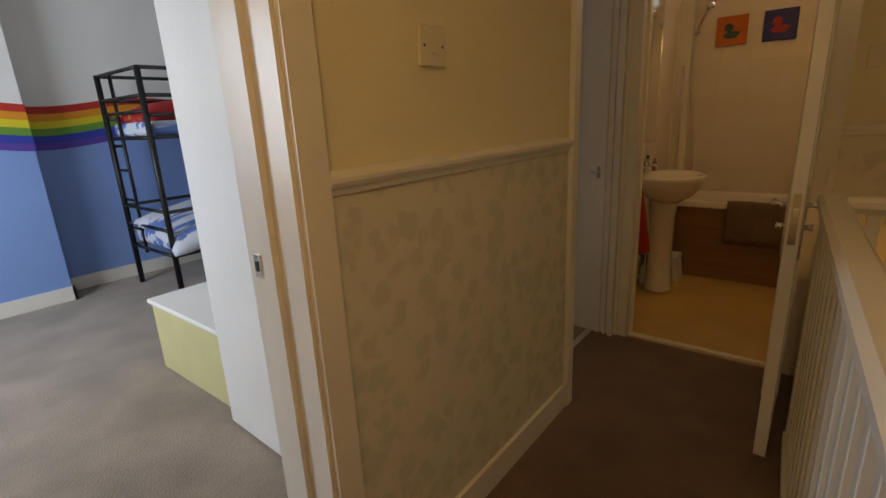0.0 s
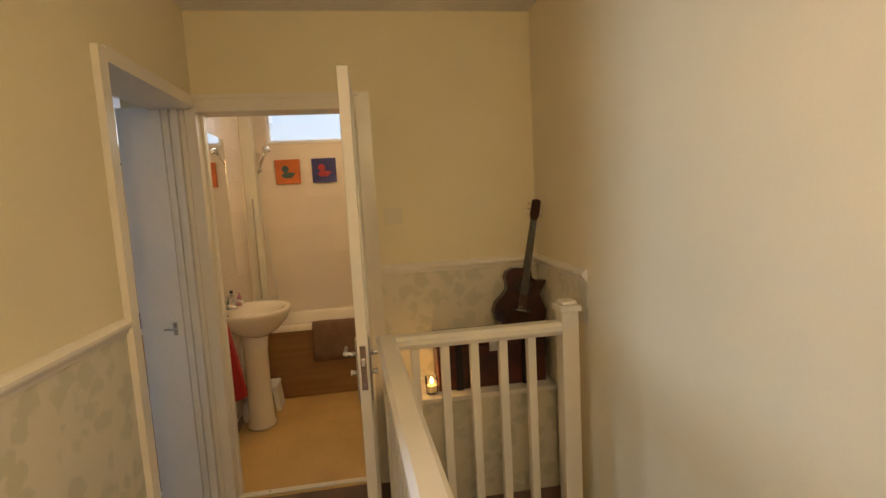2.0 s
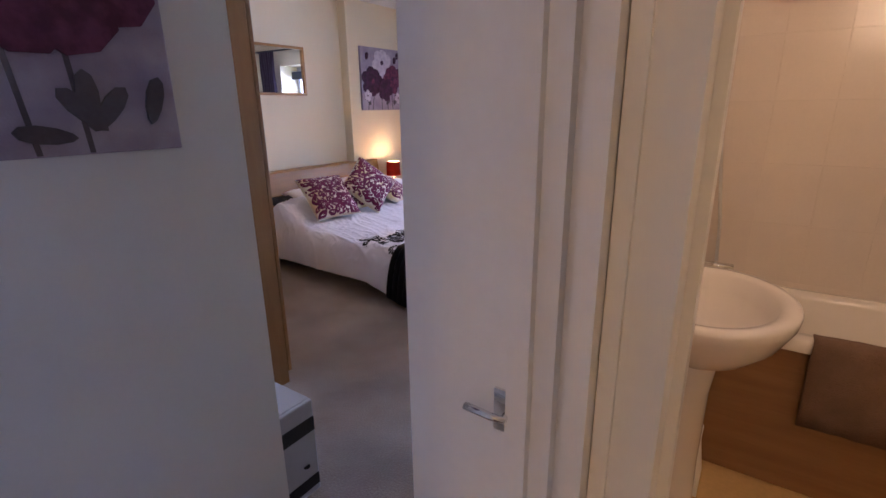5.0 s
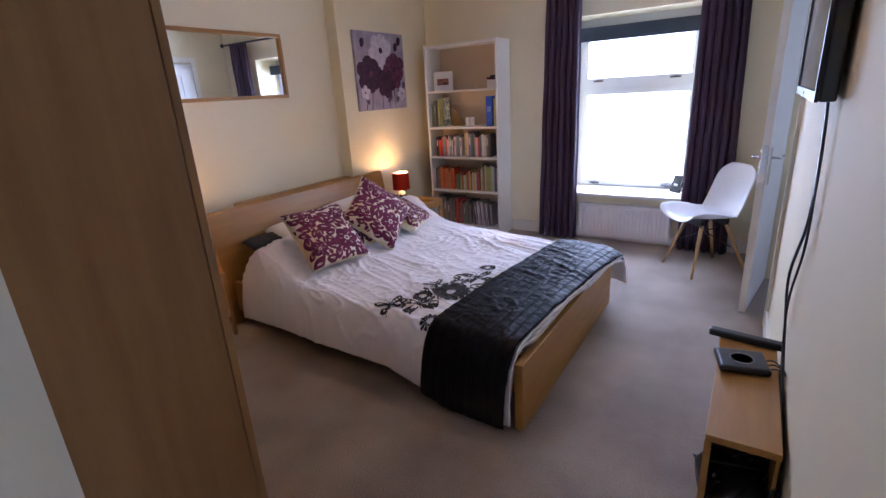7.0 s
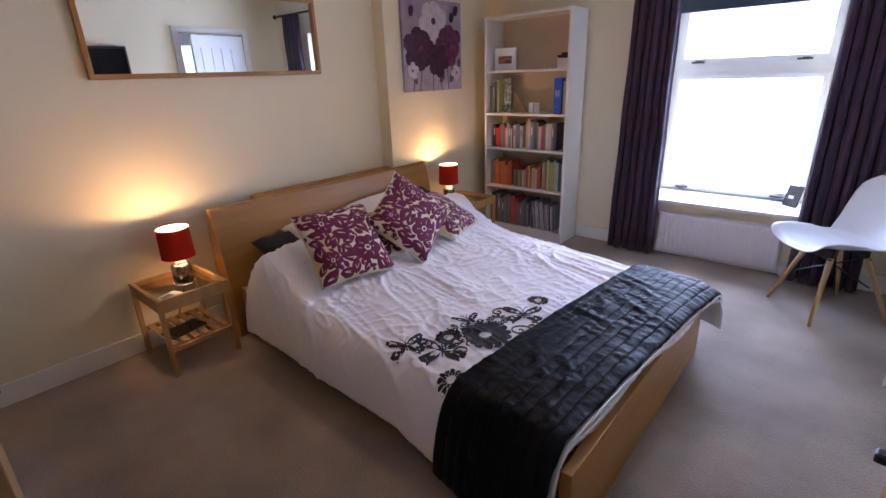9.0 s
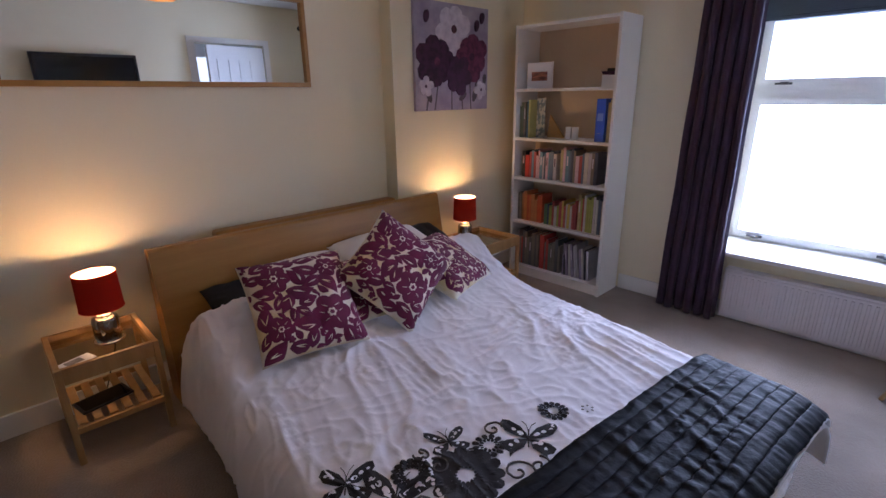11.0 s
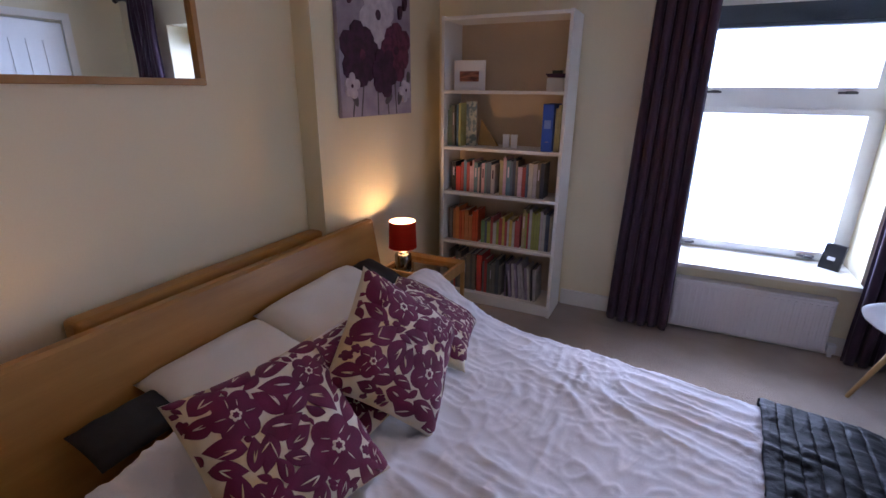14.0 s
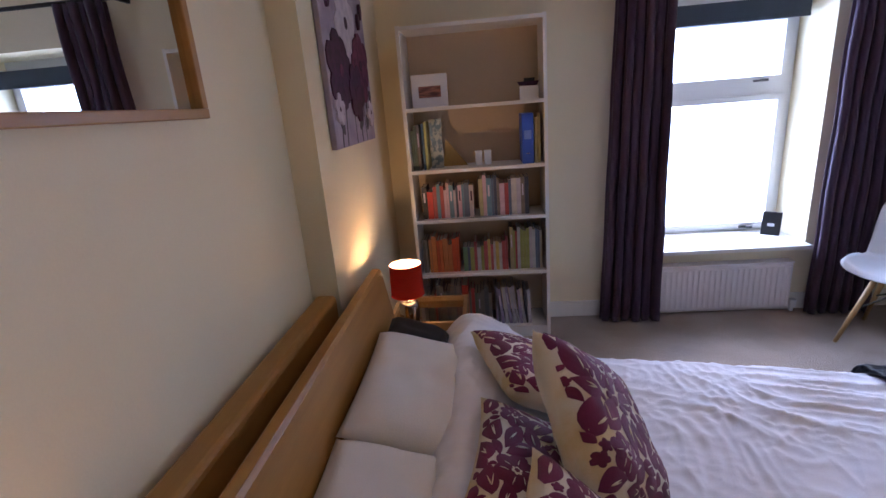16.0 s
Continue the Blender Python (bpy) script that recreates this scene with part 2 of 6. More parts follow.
# ---- floors, walls, ceilings ----
H, LOW = 2.49, -2.6
setting("floor_landing", boxes((-0.135, 1.08, -2.0, 2.53, -0.2, 0), (1.08, 1.77, 1.97, 2.53, -0.2, 0)), M_BROWN, "worn brown short-pile landing carpet", "floor")
setting("floor_bathroom", boxes((-0.18, 1.77, 2.53, 4.42, -0.2, -0.004)), M_VINYL, "honey-coloured sheet vinyl bathroom floor", "floor")
setting("floor_bedroom", boxes((-3.97, -0.135, 2.75, 7.42, -0.2, 0.0), (-1.04, -0.135, 1.6, 2.75, -0.2, -0.002), (-0.135, 0.95, 6.0, 6.95, -0.2, -0.004)), M_TAUPE, "taupe-grey fitted bedroom carpet", "floor")
setting("floor_child_room", boxes((-4.3, -0.135, -1.6, 1.5, -0.2, -0.002), (-4.3, -1.14, 1.5, 2.75, -0.2, -0.002)), M_TAUPE, "taupe fitted carpet in the child's room", "floor")
setting("floor_below", boxes((0.8, 1.9, -2.6, 2.6, LOW - 0.1, LOW)), M_BROWN, "brown carpet at the foot of the stairs", "floor")

setting("ceiling_landing", boxes((-0.15, 1.9, -2.0, 2.53, H, H + 0.15)), M_CEIL, "white painted landing ceiling", "ceiling")
setting("ceiling_bathroom", boxes((-0.18, 1.9, 2.65, 4.6, H, H + 0.15)), M_CEIL, "white bathroom ceiling", "ceiling")
setting("ceiling_bedroom", boxes((-4.1, -0.18, 2.75, 7.95, H, H + 0.15), (-1.14, -0.15, 1.5, 2.75, H, H + 0.15), (-0.18, 1.0, 5.9, 7.05, H, H + 0.15)), M_CEIL, "white bedroom ceiling", "ceiling")
setting("ceiling_child_room", boxes((-4.4, -0.15, -1.75, 1.5, H + 0.005, H + 0.15), (-4.4, -1.14, 1.5, 2.75, H + 0.005, H + 0.15)), M_CEIL, "white ceiling of the child's room", "ceiling")

DADO, DOORTOP = 1.16, 2.04
# landing's long wall, with the openings of two doors
setting("wall_landing_west", boxes((-0.12, 0.06, 0.42, 1.71, 0, H), (-0.12, 0.06, -0.40, 0.42, DOORTOP, H), (-0.12, 0.06, -2.0, -0.40, 0, H), (-0.12, 0.06, 1.71, 2.42, DOORTOP, H)), M_HALL, "cream painted landing wall above a dado", "wall")
setting("wall_landing_north", boxes((-0.26, 0.05, 2.53, 2.65, 0, H), (-0.12, 0.06, 2.42, 2.53, DOORTOP, H), (0.05, 0.83, 2.53, 2.65, DOORTOP, H), (0.83, 1.77, 2.53, 2.65, 0, H)), M_HALL, "cream painted end wall of the landing", "wall")
setting("wall_stair", boxes((1.77, 1.92, -2.1, 4.42, LOW, H)), M_HALL, "tall bare cream stairwell wall", "wall")
setting("wall_landing_south", boxes((-0.15, 1.77, -2.15, -2.0, LOW, H)), M_HALL, "plain cream wall behind the landing", "wall")
setting("wall_under_landing", boxes((0.96, 1.08, -2.0, 2.1, LOW, -0.2), (1.08, 1.77, 1.98, 2.1, LOW, -0.2)), M_HALL, "cream wall below the landing", "wall")
# bathroom
setting("wall_bathroom_west", boxes((-0.28, -0.18, 2.65, 4.6, 0, H)), M_GROUT, "tiled bathroom side wall", "wall")
WX0, WX1, WZ0, WZ1 = 0.02, 1.5, 2.10, 2.40
setting("wall_bathroom_north", boxes((-0.18, WX0, 4.42, 4.6, 0, H), (WX1, 1.77, 4.42, 4.6, 0, H), (WX0, WX1, 4.42, 4.6, 0, WZ0), (WX0, WX1, 4.42, 4.6, WZ1, H)), M_GROUT, "tiled bathroom end wall with a high window", "wall")
# bedroom
BX0, BX1, BY0, BY1 = -3.955, -0.54, 2.88, 7.41
VX0, VX1, VZ0, VZ1 = -2.265, -1.185, 0.43, 2.03
setting("wall_bedroom_north", boxes((BX0, VX0, BY1, 7.95, 0, H), (VX1, 0.4, BY1, 7.95, 0, H), (VX0, VX1, BY1, 7.95, 0, VZ0), (VX0, VX1, BY1, 7.95, VZ1, H)), M_BED_WALL, "magnolia wall with the window", "wall")
setting("wall_bedroom_west", boxes((-4.1, BX0, 2.65, 7.95, 0, H)), M_BED_WALL, "magnolia painted wall behind the bed", "wall")
setting("chimney_breast", boxes((BX0, -3.84, 6.066, BY1, 0, H)), M_BED_WALL, "shallow projecting magnolia chimney breast", "wall")
setting("chimney_breast_side", boxes((BX0, -3.84, 6.06, 6.066, 0, H)), M_HALL, "thin cream facing on the side of the chimney breast", "wall")
setting("wall_bedroom_south", boxes((-4.1, -1.756, 2.751, 2.865, 0, H), (-1.45, -1.14, 2.751, 2.80, 0, H)), M_BED_WALL, "magnolia wall behind the wardrobe", "wall")
setting("wall_bedroom_east", boxes((BX1, -0.28, 3.5, 6.05, 0, H), (BX1, -0.38, 6.05, 6.85, DOORTOP, H), (BX1, -0.28, 6.85, BY1, 0, H)), M_BED_WALL, "magnolia wall with the television", "wall")
setting("wall_lobby_east", boxes((-0.31, -0.281, 2.665, 3.5, 0, H)), M_BED_WALL, "short magnolia return beside the door", "wall")
setting("wall_lobby_west", boxes((-1.14, -1.04, 1.5, 2.785, 0, H)), M_WHITE_WALL, "white lobby wall carrying a flower canvas", "wall")
setting("wall_pier", boxes((-1.756, -1.45, 2.751, 2.945, 0, H)), M_WHITE_WALL, "plain white wall pier beside the wardrobe", "wall")
setting("wall_lobby_south", boxes((-1.04, -0.12, 1.5, 1.60, 0, H)), M_WHITE_WALL, "plain white lobby end wall", "wall")
# the opening in the far wall is assumed, out of view, for the fill lamp
setting("wall_closet", boxes((0.9, 1.0, 5.9, 7.05, 0, 0.9), (0.9, 1.0, 5.9, 7.05, 2.0, H), (0.9, 1.0, 5.9, 6.1, 0.9, 2.0), (0.9, 1.0, 6.9, 7.05, 0.9, 2.0), (-0.28, 0.9, 5.9, 6.02, 0, H), (-0.28, 0.9, 6.93, 7.05, 0, H)), M_WHITE_WALL, "white walls of the small side room", "wall")
# child's room
setting("wall_child_west", boxes((-4.4, -3.85, -1.6, 0.84, 0, H), (-4.4, -4.13, 0.84, 2.75, 0, H)), M_WHITE_WALL, "white upper wall of the child's room", "wall")
setting("wall_child_north", boxes((-4.4, -1.14, 2.65, 2.75, 0, H)), M_WHITE_WALL, "plain white wall of the child's room", "wall")
setting("wall_child_south", boxes((-4.4, -3.0, -1.75, -1.6, 0, H), (-1.6, -0.15, -1.75, -1.6, 0, H), (-3.0, -1.6, -1.75, -1.6, 0, 0.85), (-3.0, -1.6, -1.75, -1.6, 2.15, H)), M_WHITE_WALL, "white wall with the window of the child's room", "wall")
setting("ground", boxes((-600, 600, -600, 600, LOW - 3.2, LOW - 3.0)), mat("grass_ground", (0.07, 0.10, 0.04), 0.9, vary=0.3, scale=0.2, fine=4), "open green ground outside", "ground")


# ---- bedroom ----
M_OAK = wood("oak_veneer", (0.42, 0.212, 0.046), (0.33, 0.152, 0.028), 0.42, "y")
M_OAKX = wood("oak_veneer_lengthwise", (0.42, 0.212, 0.046), (0.33, 0.152, 0.028), 0.42, "x")
M_OAKZ = wood("wardrobe_oak_veneer", (0.31, 0.16, 0.052), (0.235, 0.112, 0.034), 0.45, "z")
M_BIRCH = wood("birch_wood", (0.50, 0.31, 0.13), (0.38, 0.22, 0.08), 0.5, "z")
M_SHELF = mat("white_shelf_laminate", (0.78, 0.75, 0.70), 0.4, vary=0.02, scale=3, bump=0.02)
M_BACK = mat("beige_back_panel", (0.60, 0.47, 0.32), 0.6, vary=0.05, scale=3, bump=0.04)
M_COTTON = mat("white_cotton", (0.80, 0.785, 0.835), 0.9, vary=0.03, scale=5, fine=260, bump=0.35, sheen=0.2, depth=0.003)
M_PILLOW = mat("cream_pillow_cotton", (0.76, 0.72, 0.66), 0.9, vary=0.04, scale=6, fine=240, bump=0.3, sheen=0.2)
M_SATIN = mat("black_quilted_satin", (0.0025, 0.003, 0.005), 0.55, vary=0.3, scale=12, fine=120, bump=0.3, spec=0.14, depth=0.004)
M_DARK = mat("dark_charcoal_fabric", (0.018, 0.017, 0.02), 0.85, vary=0.2, bump=0.3)
M_THREAD = mat("black_embroidery_thread", (0.022, 0.02, 0.022), 0.8, vary=0.3, scale=40, fine=300, bump=0.5)
M_THREAD2 = mat("grey_embroidery_thread", (0.10, 0.09, 0.085), 0.8, vary=0.3, scale=40, fine=300, bump=0.5)
M_CURTAIN = mat("aubergine_curtain_cloth", (0.036, 0.012, 0.034), 0.75, vary=0.12, scale=8, fine=300, bump=0.3, sheen=0.12)
M_BLIND = mat("slate_blue_blind_cloth", (0.045, 0.06, 0.085), 0.8, vary=0.1, bump=0.2)
M_RAD = mat("white_radiator_enamel", (0.74, 0.70, 0.70), 0.35, vary=0.02, bump=0.02)
M_SHELL = mat("white_moulded_plastic", (0.80, 0.81, 0.84), 0.32, vary=0.02, bump=0.03)
M_SCREEN = mat("dark_glass_screen", (0.008, 0.008, 0.010), 0.08, vary=0.05, bump=0)
M_STEEL = mat("black_steel_wire", (0.03, 0.03, 0.03), 0.4, metal=0.6, vary=0.05, bump=0)


M_CUSHION = mat("cream_cushion_cloth", (0.74, 0.68, 0.54), 0.9, second=(0.64, 0.50, 0.26), mix=(0.36, 0.52), scale=7, fine=320, vary=0.06, bump=0.3, sheen=0.2)
M_FLOCK = mat("plum_flock_print", (0.165, 0.005, 0.055), 0.88, second=(0.095, 0.003, 0.032), mix=(0.3, 0.75), scale=16, fine=380, vary=0.2, bump=0.3, sheen=0.15)

# skirting boards
sk = bmesh.new()
box(sk, BX0, BX0 + 0.016, 3.4, 6.06, 0, 0.11)
box(sk, -3.84, -3.824, 6.06, BY1, 0, 0.11)
box(sk, -2.84, BX1, BY1 - 0.016, BY1, 0, 0.11)
box(sk, BX1 - 0.016, BX1, 6.92, BY1 - 0.02, 0, 0.11)
box(sk, BX1 - 0.016, BX1, 3.5, 5.97, 0, 0.11)
setting("baseboard_bedroom", sk, M_GLOSS, "white painted bedroom skirting boards", "baseboard")

# window: frame, transom, panes, sill
win = tagged(new("window_1"), "white sash-style window with a deep sill, bright sky outside", "window", "", "structure")
win.matrix_world = pose(0, 0, 0)
FY0, FY1 = 7.76, 7.84
part("window_frame", boxes((VX0, VX0 + 0.05, FY0, FY1, VZ0, VZ1), (VX1 - 0.05, VX1, FY0, FY1, VZ0, VZ1), (VX0 + 0.05, VX1 - 0.05, FY0, FY1, VZ0, VZ0 + 0.05), (VX0 + 0.05, VX1 - 0.05, FY0, FY1, VZ1 - 0.16, VZ1), (VX0 + 0.05, VX1 - 0.05, FY0, FY1, 1.385, 1.465)), M_UPVC, win)
for z0, z1 in ((VZ0 + 0.05, 1.385), (1.465, VZ1 - 0.16)):
    a, b2 = VX0 + 0.05, VX1 - 0.05
    s = part("sash", boxes((a, a + 0.035, FY0 - 0.02, FY1 - 0.03, z0, z1), (b2 - 0.035, b2, FY0 - 0.02, FY1 - 0.03, z0, z1), (a + 0.035, b2 - 0.035, FY0 - 0.02, FY1 - 0.03, z0, z0 + 0.04), (a + 0.035, b2 - 0.035, FY0 - 0.02, FY1 - 0.03, z1 - 0.035, z1)), M_UPVC, win)
    p = part("pane", B(a + 0.034, b2 - 0.034, FY0 + 0.01, FY0 + 0.016, z0 + 0.035, z1 - 0.03), M_GLASS, win)
    p.visible_shadow = False
    for x in (a + 0.14, b2 - 0.16):
        part("catch", boxes((x - 0.045, x + 0.045, FY0 - 0.035, FY0 - 0.02, z0 + 0.005, z0 + 0.018), (x - 0.012, x + 0.03, FY0 - 0.06, FY0 - 0.035, z0 + 0.006, z0 + 0.022)), mat("dark_catch_metal", (0.10, 0.10, 0.11), 0.4, metal=0.7, bump=0), win)
part("window_sill", B(VX0 + 0.001, VX1 - 0.001, 7.325, FY0 - 0.001, VZ0 + 0.004, VZ0 + 0.03, bevel=0.004), M_GLOSS, win)

# roller blind, curtains
t = thing("roller_blind", ((VX0 + VX1) / 2, 7.66, 1.845), "slate blue roller blind drawn up", "blind")
part("roll", T([(-0.51, 0, 0.06), (0.51, 0, 0.06)], 0.04, 14), M_BLIND, t, smooth=True)
part("valance", B(-0.515, 0.515, -0.045, -0.038, 0.0, 0.105), M_BLIND, t)
part("bottom_bar", B(-0.515, 0.515, -0.05, -0.032, -0.015, 0.006, bevel=0.003), M_BLIND, t)
for x in (-0.525, 0.525):
    part("bracket", B(x - 0.006, x + 0.006, -0.02, 0.07, 0.02, 0.12), M_UPVC, t)


def curtain(name, x0, x1, y, folds, lean, seed):
    """A gathered cloth, narrower at the top, from a rod to the floor."""
    bm, n, m = bmesh.new(), folds * 10, 26
    rng = random.Random(seed)
    ph = [rng.uniform(-0.5, 0.5) for _ in range(folds + 2)]
    rows = []
    for j in range(m + 1):
        z = 0.02 + (2.24 - 0.02) * j / m
        spread = 1.0 - 0.18 * (j / m)
        row = []
        for i in range(n + 1):
            u = i / n
            f = u * folds
            amp = 0.028 + 0.012 * math.sin(3.1 * f + seed)
            yy = y + amp * math.cos(2 * math.pi * f + ph[int(f)] * (1 - j / m)) + 0.006 * math.sin(9 * z + f)
            c = (x0 + x1) / 2 + lean * (1 - j / m)
            xx = c + (u - 0.5) * (x1 - x0) * spread + 0.012 * math.sin(4 * math.pi * f)
            row.append(bm.verts.new((xx, yy, z)))
        rows.append(row)
    for a, b in zip(rows, rows[1:]):
        for i in range(n):
            bm.faces.new((a[i], a[i + 1], b[i + 1], b[i]))
    ob = solid(name, bm, M_CURTAIN, "full-length aubergine curtain hanging open beside the window", "curtain", "window curtains", smooth=True)
    mod = ob.modifiers.new("thick", "SOLIDIFY")
    mod.thickness = 0.004
    return ob


curtain("curtain", -2.47, -2.09, 7.27, 6, -0.03, 3)
curtain("curtain", -1.23, -0.84, 7.28, 6, 0.02, 5)
t = thing("curtain_pole", (-1.65, 7.275, 2.25), "slim dark metal curtain pole over the window", "curtain pole")
part("rod", T([(-0.95, 0, 0), (0.95, 0, 0)], 0.013, 10), M_STEEL, t, smooth=True)
for x in (-0.95, 0.95):
    part("finial", L([(0.0, -0.03), (0.022, -0.015), (0.026, 0), (0.022, 0.015), (0, 0.03)], 12, (x, 0, 0)), M_STEEL, t, smooth=True)
    part("bracket", B(x * 0.9 - 0.01, x * 0.9 + 0.01, 0.0, 0.135, -0.01, 0.01), M_STEEL, t)

# radiator
t = thing("radiator", (-1.695, 7.385, 0.03), "white ribbed panel radiator under the window", "radiator")
rb = B(-0.42, 0.42, -0.045, 0.0, 0.0, 0.31, bevel=0.01)
part("panel", rb, M_RAD, t)
for k in range(24):
    x = -0.40 + k * 0.0348
    part("rib", B(x - 0.009, x + 0.009, -0.052, -0.044, 0.02, 0.29, bevel=0.003, segments=1), M_RAD, t)
part("top_grille", B(-0.42, 0.42, -0.05, 0.03, 0.31, 0.325, bevel=0.004), M_RAD, t)
part("valve", boxes((0.43, 0.47, -0.04, 0.0, 0.0, 0.05), (0.44, 0.46, -0.03, -0.01, -0.08, 0.0)), M_UPVC, t, "white plastic valve")
for x in (-0.3, 0.3):
    part("bracket", B(x - 0.02, x + 0.02, 0.0, 0.05, 0.05, 0.25), M_RAD, t)

# picture frame on the sill
t = thing("photo_frame", (-1.285, 7.62, VZ0 + 0.03), "small black photo frame standing on the window sill", "photo frame", rz=-38)
pf = bmesh.new()
prism(pf, [(-0.03, 0.0), (-0.012, 0.0), (0.03, 0.15), (0.012, 0.15)], -0.055, 0.055, "x")
part("frame", pf, M_BLACK, t)
ph = bmesh.new()
prism(ph, [(-0.0205, 0.058), (-0.0175, 0.058), (-0.012, 0.078), (-0.015, 0.078)], -0.02, 0.02, "x")
part("print", ph, mat("pale_card", (0.6, 0.6, 0.62), 0.6), t)
part("strut", P([(0.012, 0.07), (0.018, 0.07), (0.055, 0.0), (0.048, 0.0)], -0.01, 0.01, "x"), M_BLACK, t)


# ---- bed ----
t = thing("bed", (-2.6, 5.35, 0), "low oak-veneer king-size bed with a thick headboard", "bed")
hb = bmesh.new()
prism(hb, [(-1.19, 0.0), (-1.03, 0.0), (-1.03, 0.30), (-1.09, 0.62), (-1.115, 0.77), (-1.125, 0.782), (-1.155, 0.782), (-1.168, 0.77), (-1.18, 0.62)], -0.85, 0.965, "y")
part("headboard", hb, M_OAK, t)
part("rear_ledge", B(-1.335, -1.245, -0.50, 0.70, 0.60, 0.772, bevel=0.02, segments=3), M_OAK, t, "lower oak ledge behind the headboard")
for y in (-0.40, 0.57):
    part("ledge_support", B(-1.30, -1.19, y - 0.02, y + 0.02, 0.0, 0.60), M_OAK, t)
foot = bmesh.new()
box(foot, 1.105, 1.145, -0.92, 0.60, 0.0, 0.335, bevel=0.004)
part("foot_panel", foot, M_OAK, t)
for y0, y1 in ((-0.80, -0.765), (0.66, 0.695)):
    part("side_rail", B(-1.03, 1.105, y0, y1, 0.10, 0.31, bevel=0.003), M_OAKX, t)
part("slat_base", B(-1.03, 1.10, -0.76, 0.66, 0.15, 0.20), M_DARK, t)
for x in (0.0,):
    part("centre_leg", B(-0.03, 0.03, -0.06, -0.0, 0.0, 0.15), M_OAK, t)
tagged(solid("mattress", B(-3.63, -1.48, 4.60, 6.00, 0.20, 0.37, bevel=0.05, segments=3), M_PILLOW, "thick cream mattress on the oak bed", "mattress"), group="bedding")

def duvet_point(x, w):
    """A place on the duvet: x along the bed, w from -1 at the window-far hem to 1 at the other hem."""
    u = (x + 3.42) / 2.0
    yn, yf = 4.46 - 0.07 * u, 6.34 - 0.30 * u
    yc, hw = (yn + yf) / 2, (yf - yn) / 2
    top = 0.425 + 0.19 * math.exp(-(((x + 3.33) / 0.27) ** 2)) - 0.02 * u
    low = 0.12 - 0.09 * max(0.0, min(1.0, (x + 2.2) / 0.4)) if w < 0 else 0.16
    k = max(0.0, (abs(w) - 0.72) / 0.28)
    s = 1 if w > 0 else -1
    if k <= 0:
        y = yc + hw * (w / 0.72) * 0.86
        z = top - 0.02 * (abs(w) / 0.72) ** 4
    else:
        y = yc + s * hw * (0.86 + 0.14 * math.sin(k * math.pi / 2))
        z = top - 0.02 - (top - 0.02 - low) * (1 - math.cos(k * math.pi / 2))
    if u > 0.94:
        q = (u - 0.94) / 0.06
        z -= 0.03 * q * q * (1 - 0.6 * k)
    if x < -3.30:
        q = min(1.0, (-3.30 - x) / 0.14)
        z -= 0.10 * q * q * (1 - k)
    return Vector((x, y, z))


def creases(p):
    """Height of the rumples: broad swells, long folds and sharp fine wrinkles."""
    swell = 0.020 * noise.noise(Vector((p.x * 1.3, p.y * 1.4, 9.0)))
    bend = noise.noise(Vector((p.x * 2.0, p.y * 2.0, 4.0)))
    fold = 1 - abs(noise.noise(Vector((p.x * 2.6 + bend, p.y * 8.0 + p.x * 2.5, 1.7))))
    fine = 1 - abs(noise.noise(Vector((p.x * 7.0 + 2 * bend, p.y * 19.0 + p.x * 5.0, 5.1))))
    cross = 1 - abs(noise.noise(Vector((p.x * 15.0 - p.y * 4.0, p.y * 8.0 + 2 * bend, 3.3))))
    pleat = 0.0
    if -2.75 < p.x < -2.15 and p.y > 5.25:
        k = min(1.0, (p.y - 5.25) * 4) * min(1.0, (p.x + 2.75) * 8, (-2.15 - p.x) * 8)
        pleat = k * (0.0012 + 0.0018 * noise.noise(p * 6)) * math.sin(p.x * 2 * math.pi / 0.045 + 9 * noise.noise(p * 4))
    calm = 0.5 + 0.5 * noise.noise(Vector((p.x * 2.1, p.y * 2.3, 12.0)))
    calm = max(0.0, min(1.0, calm * 1.9 - 0.35))
    return swell + calm * (0.014 * fold ** 6 + 0.010 * fine ** 9) + (1 - 0.5 * calm) * 0.006 * cross ** 8 + pleat - 0.010


def cloth_sheet(bm, x0f, x1f, w0, w1, nu, nw, lift, extra=None, rumple=1.0):
    rows = []
    for j in range(nw + 1):
        w = w0 + (w1 - w0) * j / nw
        a, b = x0f(w), x1f(w)
        row = []
        for i in range(nu + 1):
            x = a + (b - a) * i / nu
            p = duvet_point(x, w)
            e = 0.004
            du, dv = duvet_point(x + e, w) - duvet_point(x - e, w), duvet_point(x, min(1, w + e)) - duvet_point(x, max(-1, w - e))
            nrm = du.cross(dv).normalized()
            if nrm.z < -0.05:
                nrm = -nrm
            row.append(bm.verts.new(p + nrm * (creases(p) * rumple + lift + (extra(x, w, i / nu) if extra else 0))))
        rows.append(row)
    for a, b in zip(rows, rows[1:]):
        for i in range(nu):
            bm.faces.new((a[i], a[i + 1], b[i + 1], b[i]))
    return bm


t = thing("duvet", (0, 0, 0), "rumpled white duvet embroidered with black butterflies and flowers", "duvet", "bedding")
cov = part("cover", cloth_sheet(bmesh.new(), lambda w: -3.44, lambda w: -1.435 + 0.07 * w + 0.008 * math.sin(9 * w), -1, 1, 260, 220, 0.0), M_COTTON, t, smooth=True)
md = cov.modifiers.new("thick", "SOLIDIFY")
md.thickness, md.offset = 0.012, -1


def find_w(x, y):
    lo, hi = -0.99, 0.99
    for _ in range(30):
        mid = (lo + hi) / 2
        lo, hi = (mid, hi) if duvet_point(x, mid).y < y else (lo, mid)
    return lo


def on_duvet(x, y, lift=0.003):
    w = find_w(x, y)
    p = duvet_point(x, w)
    return Vector((p.x, p.y, p.z + creases(p) * 0.97 + lift))


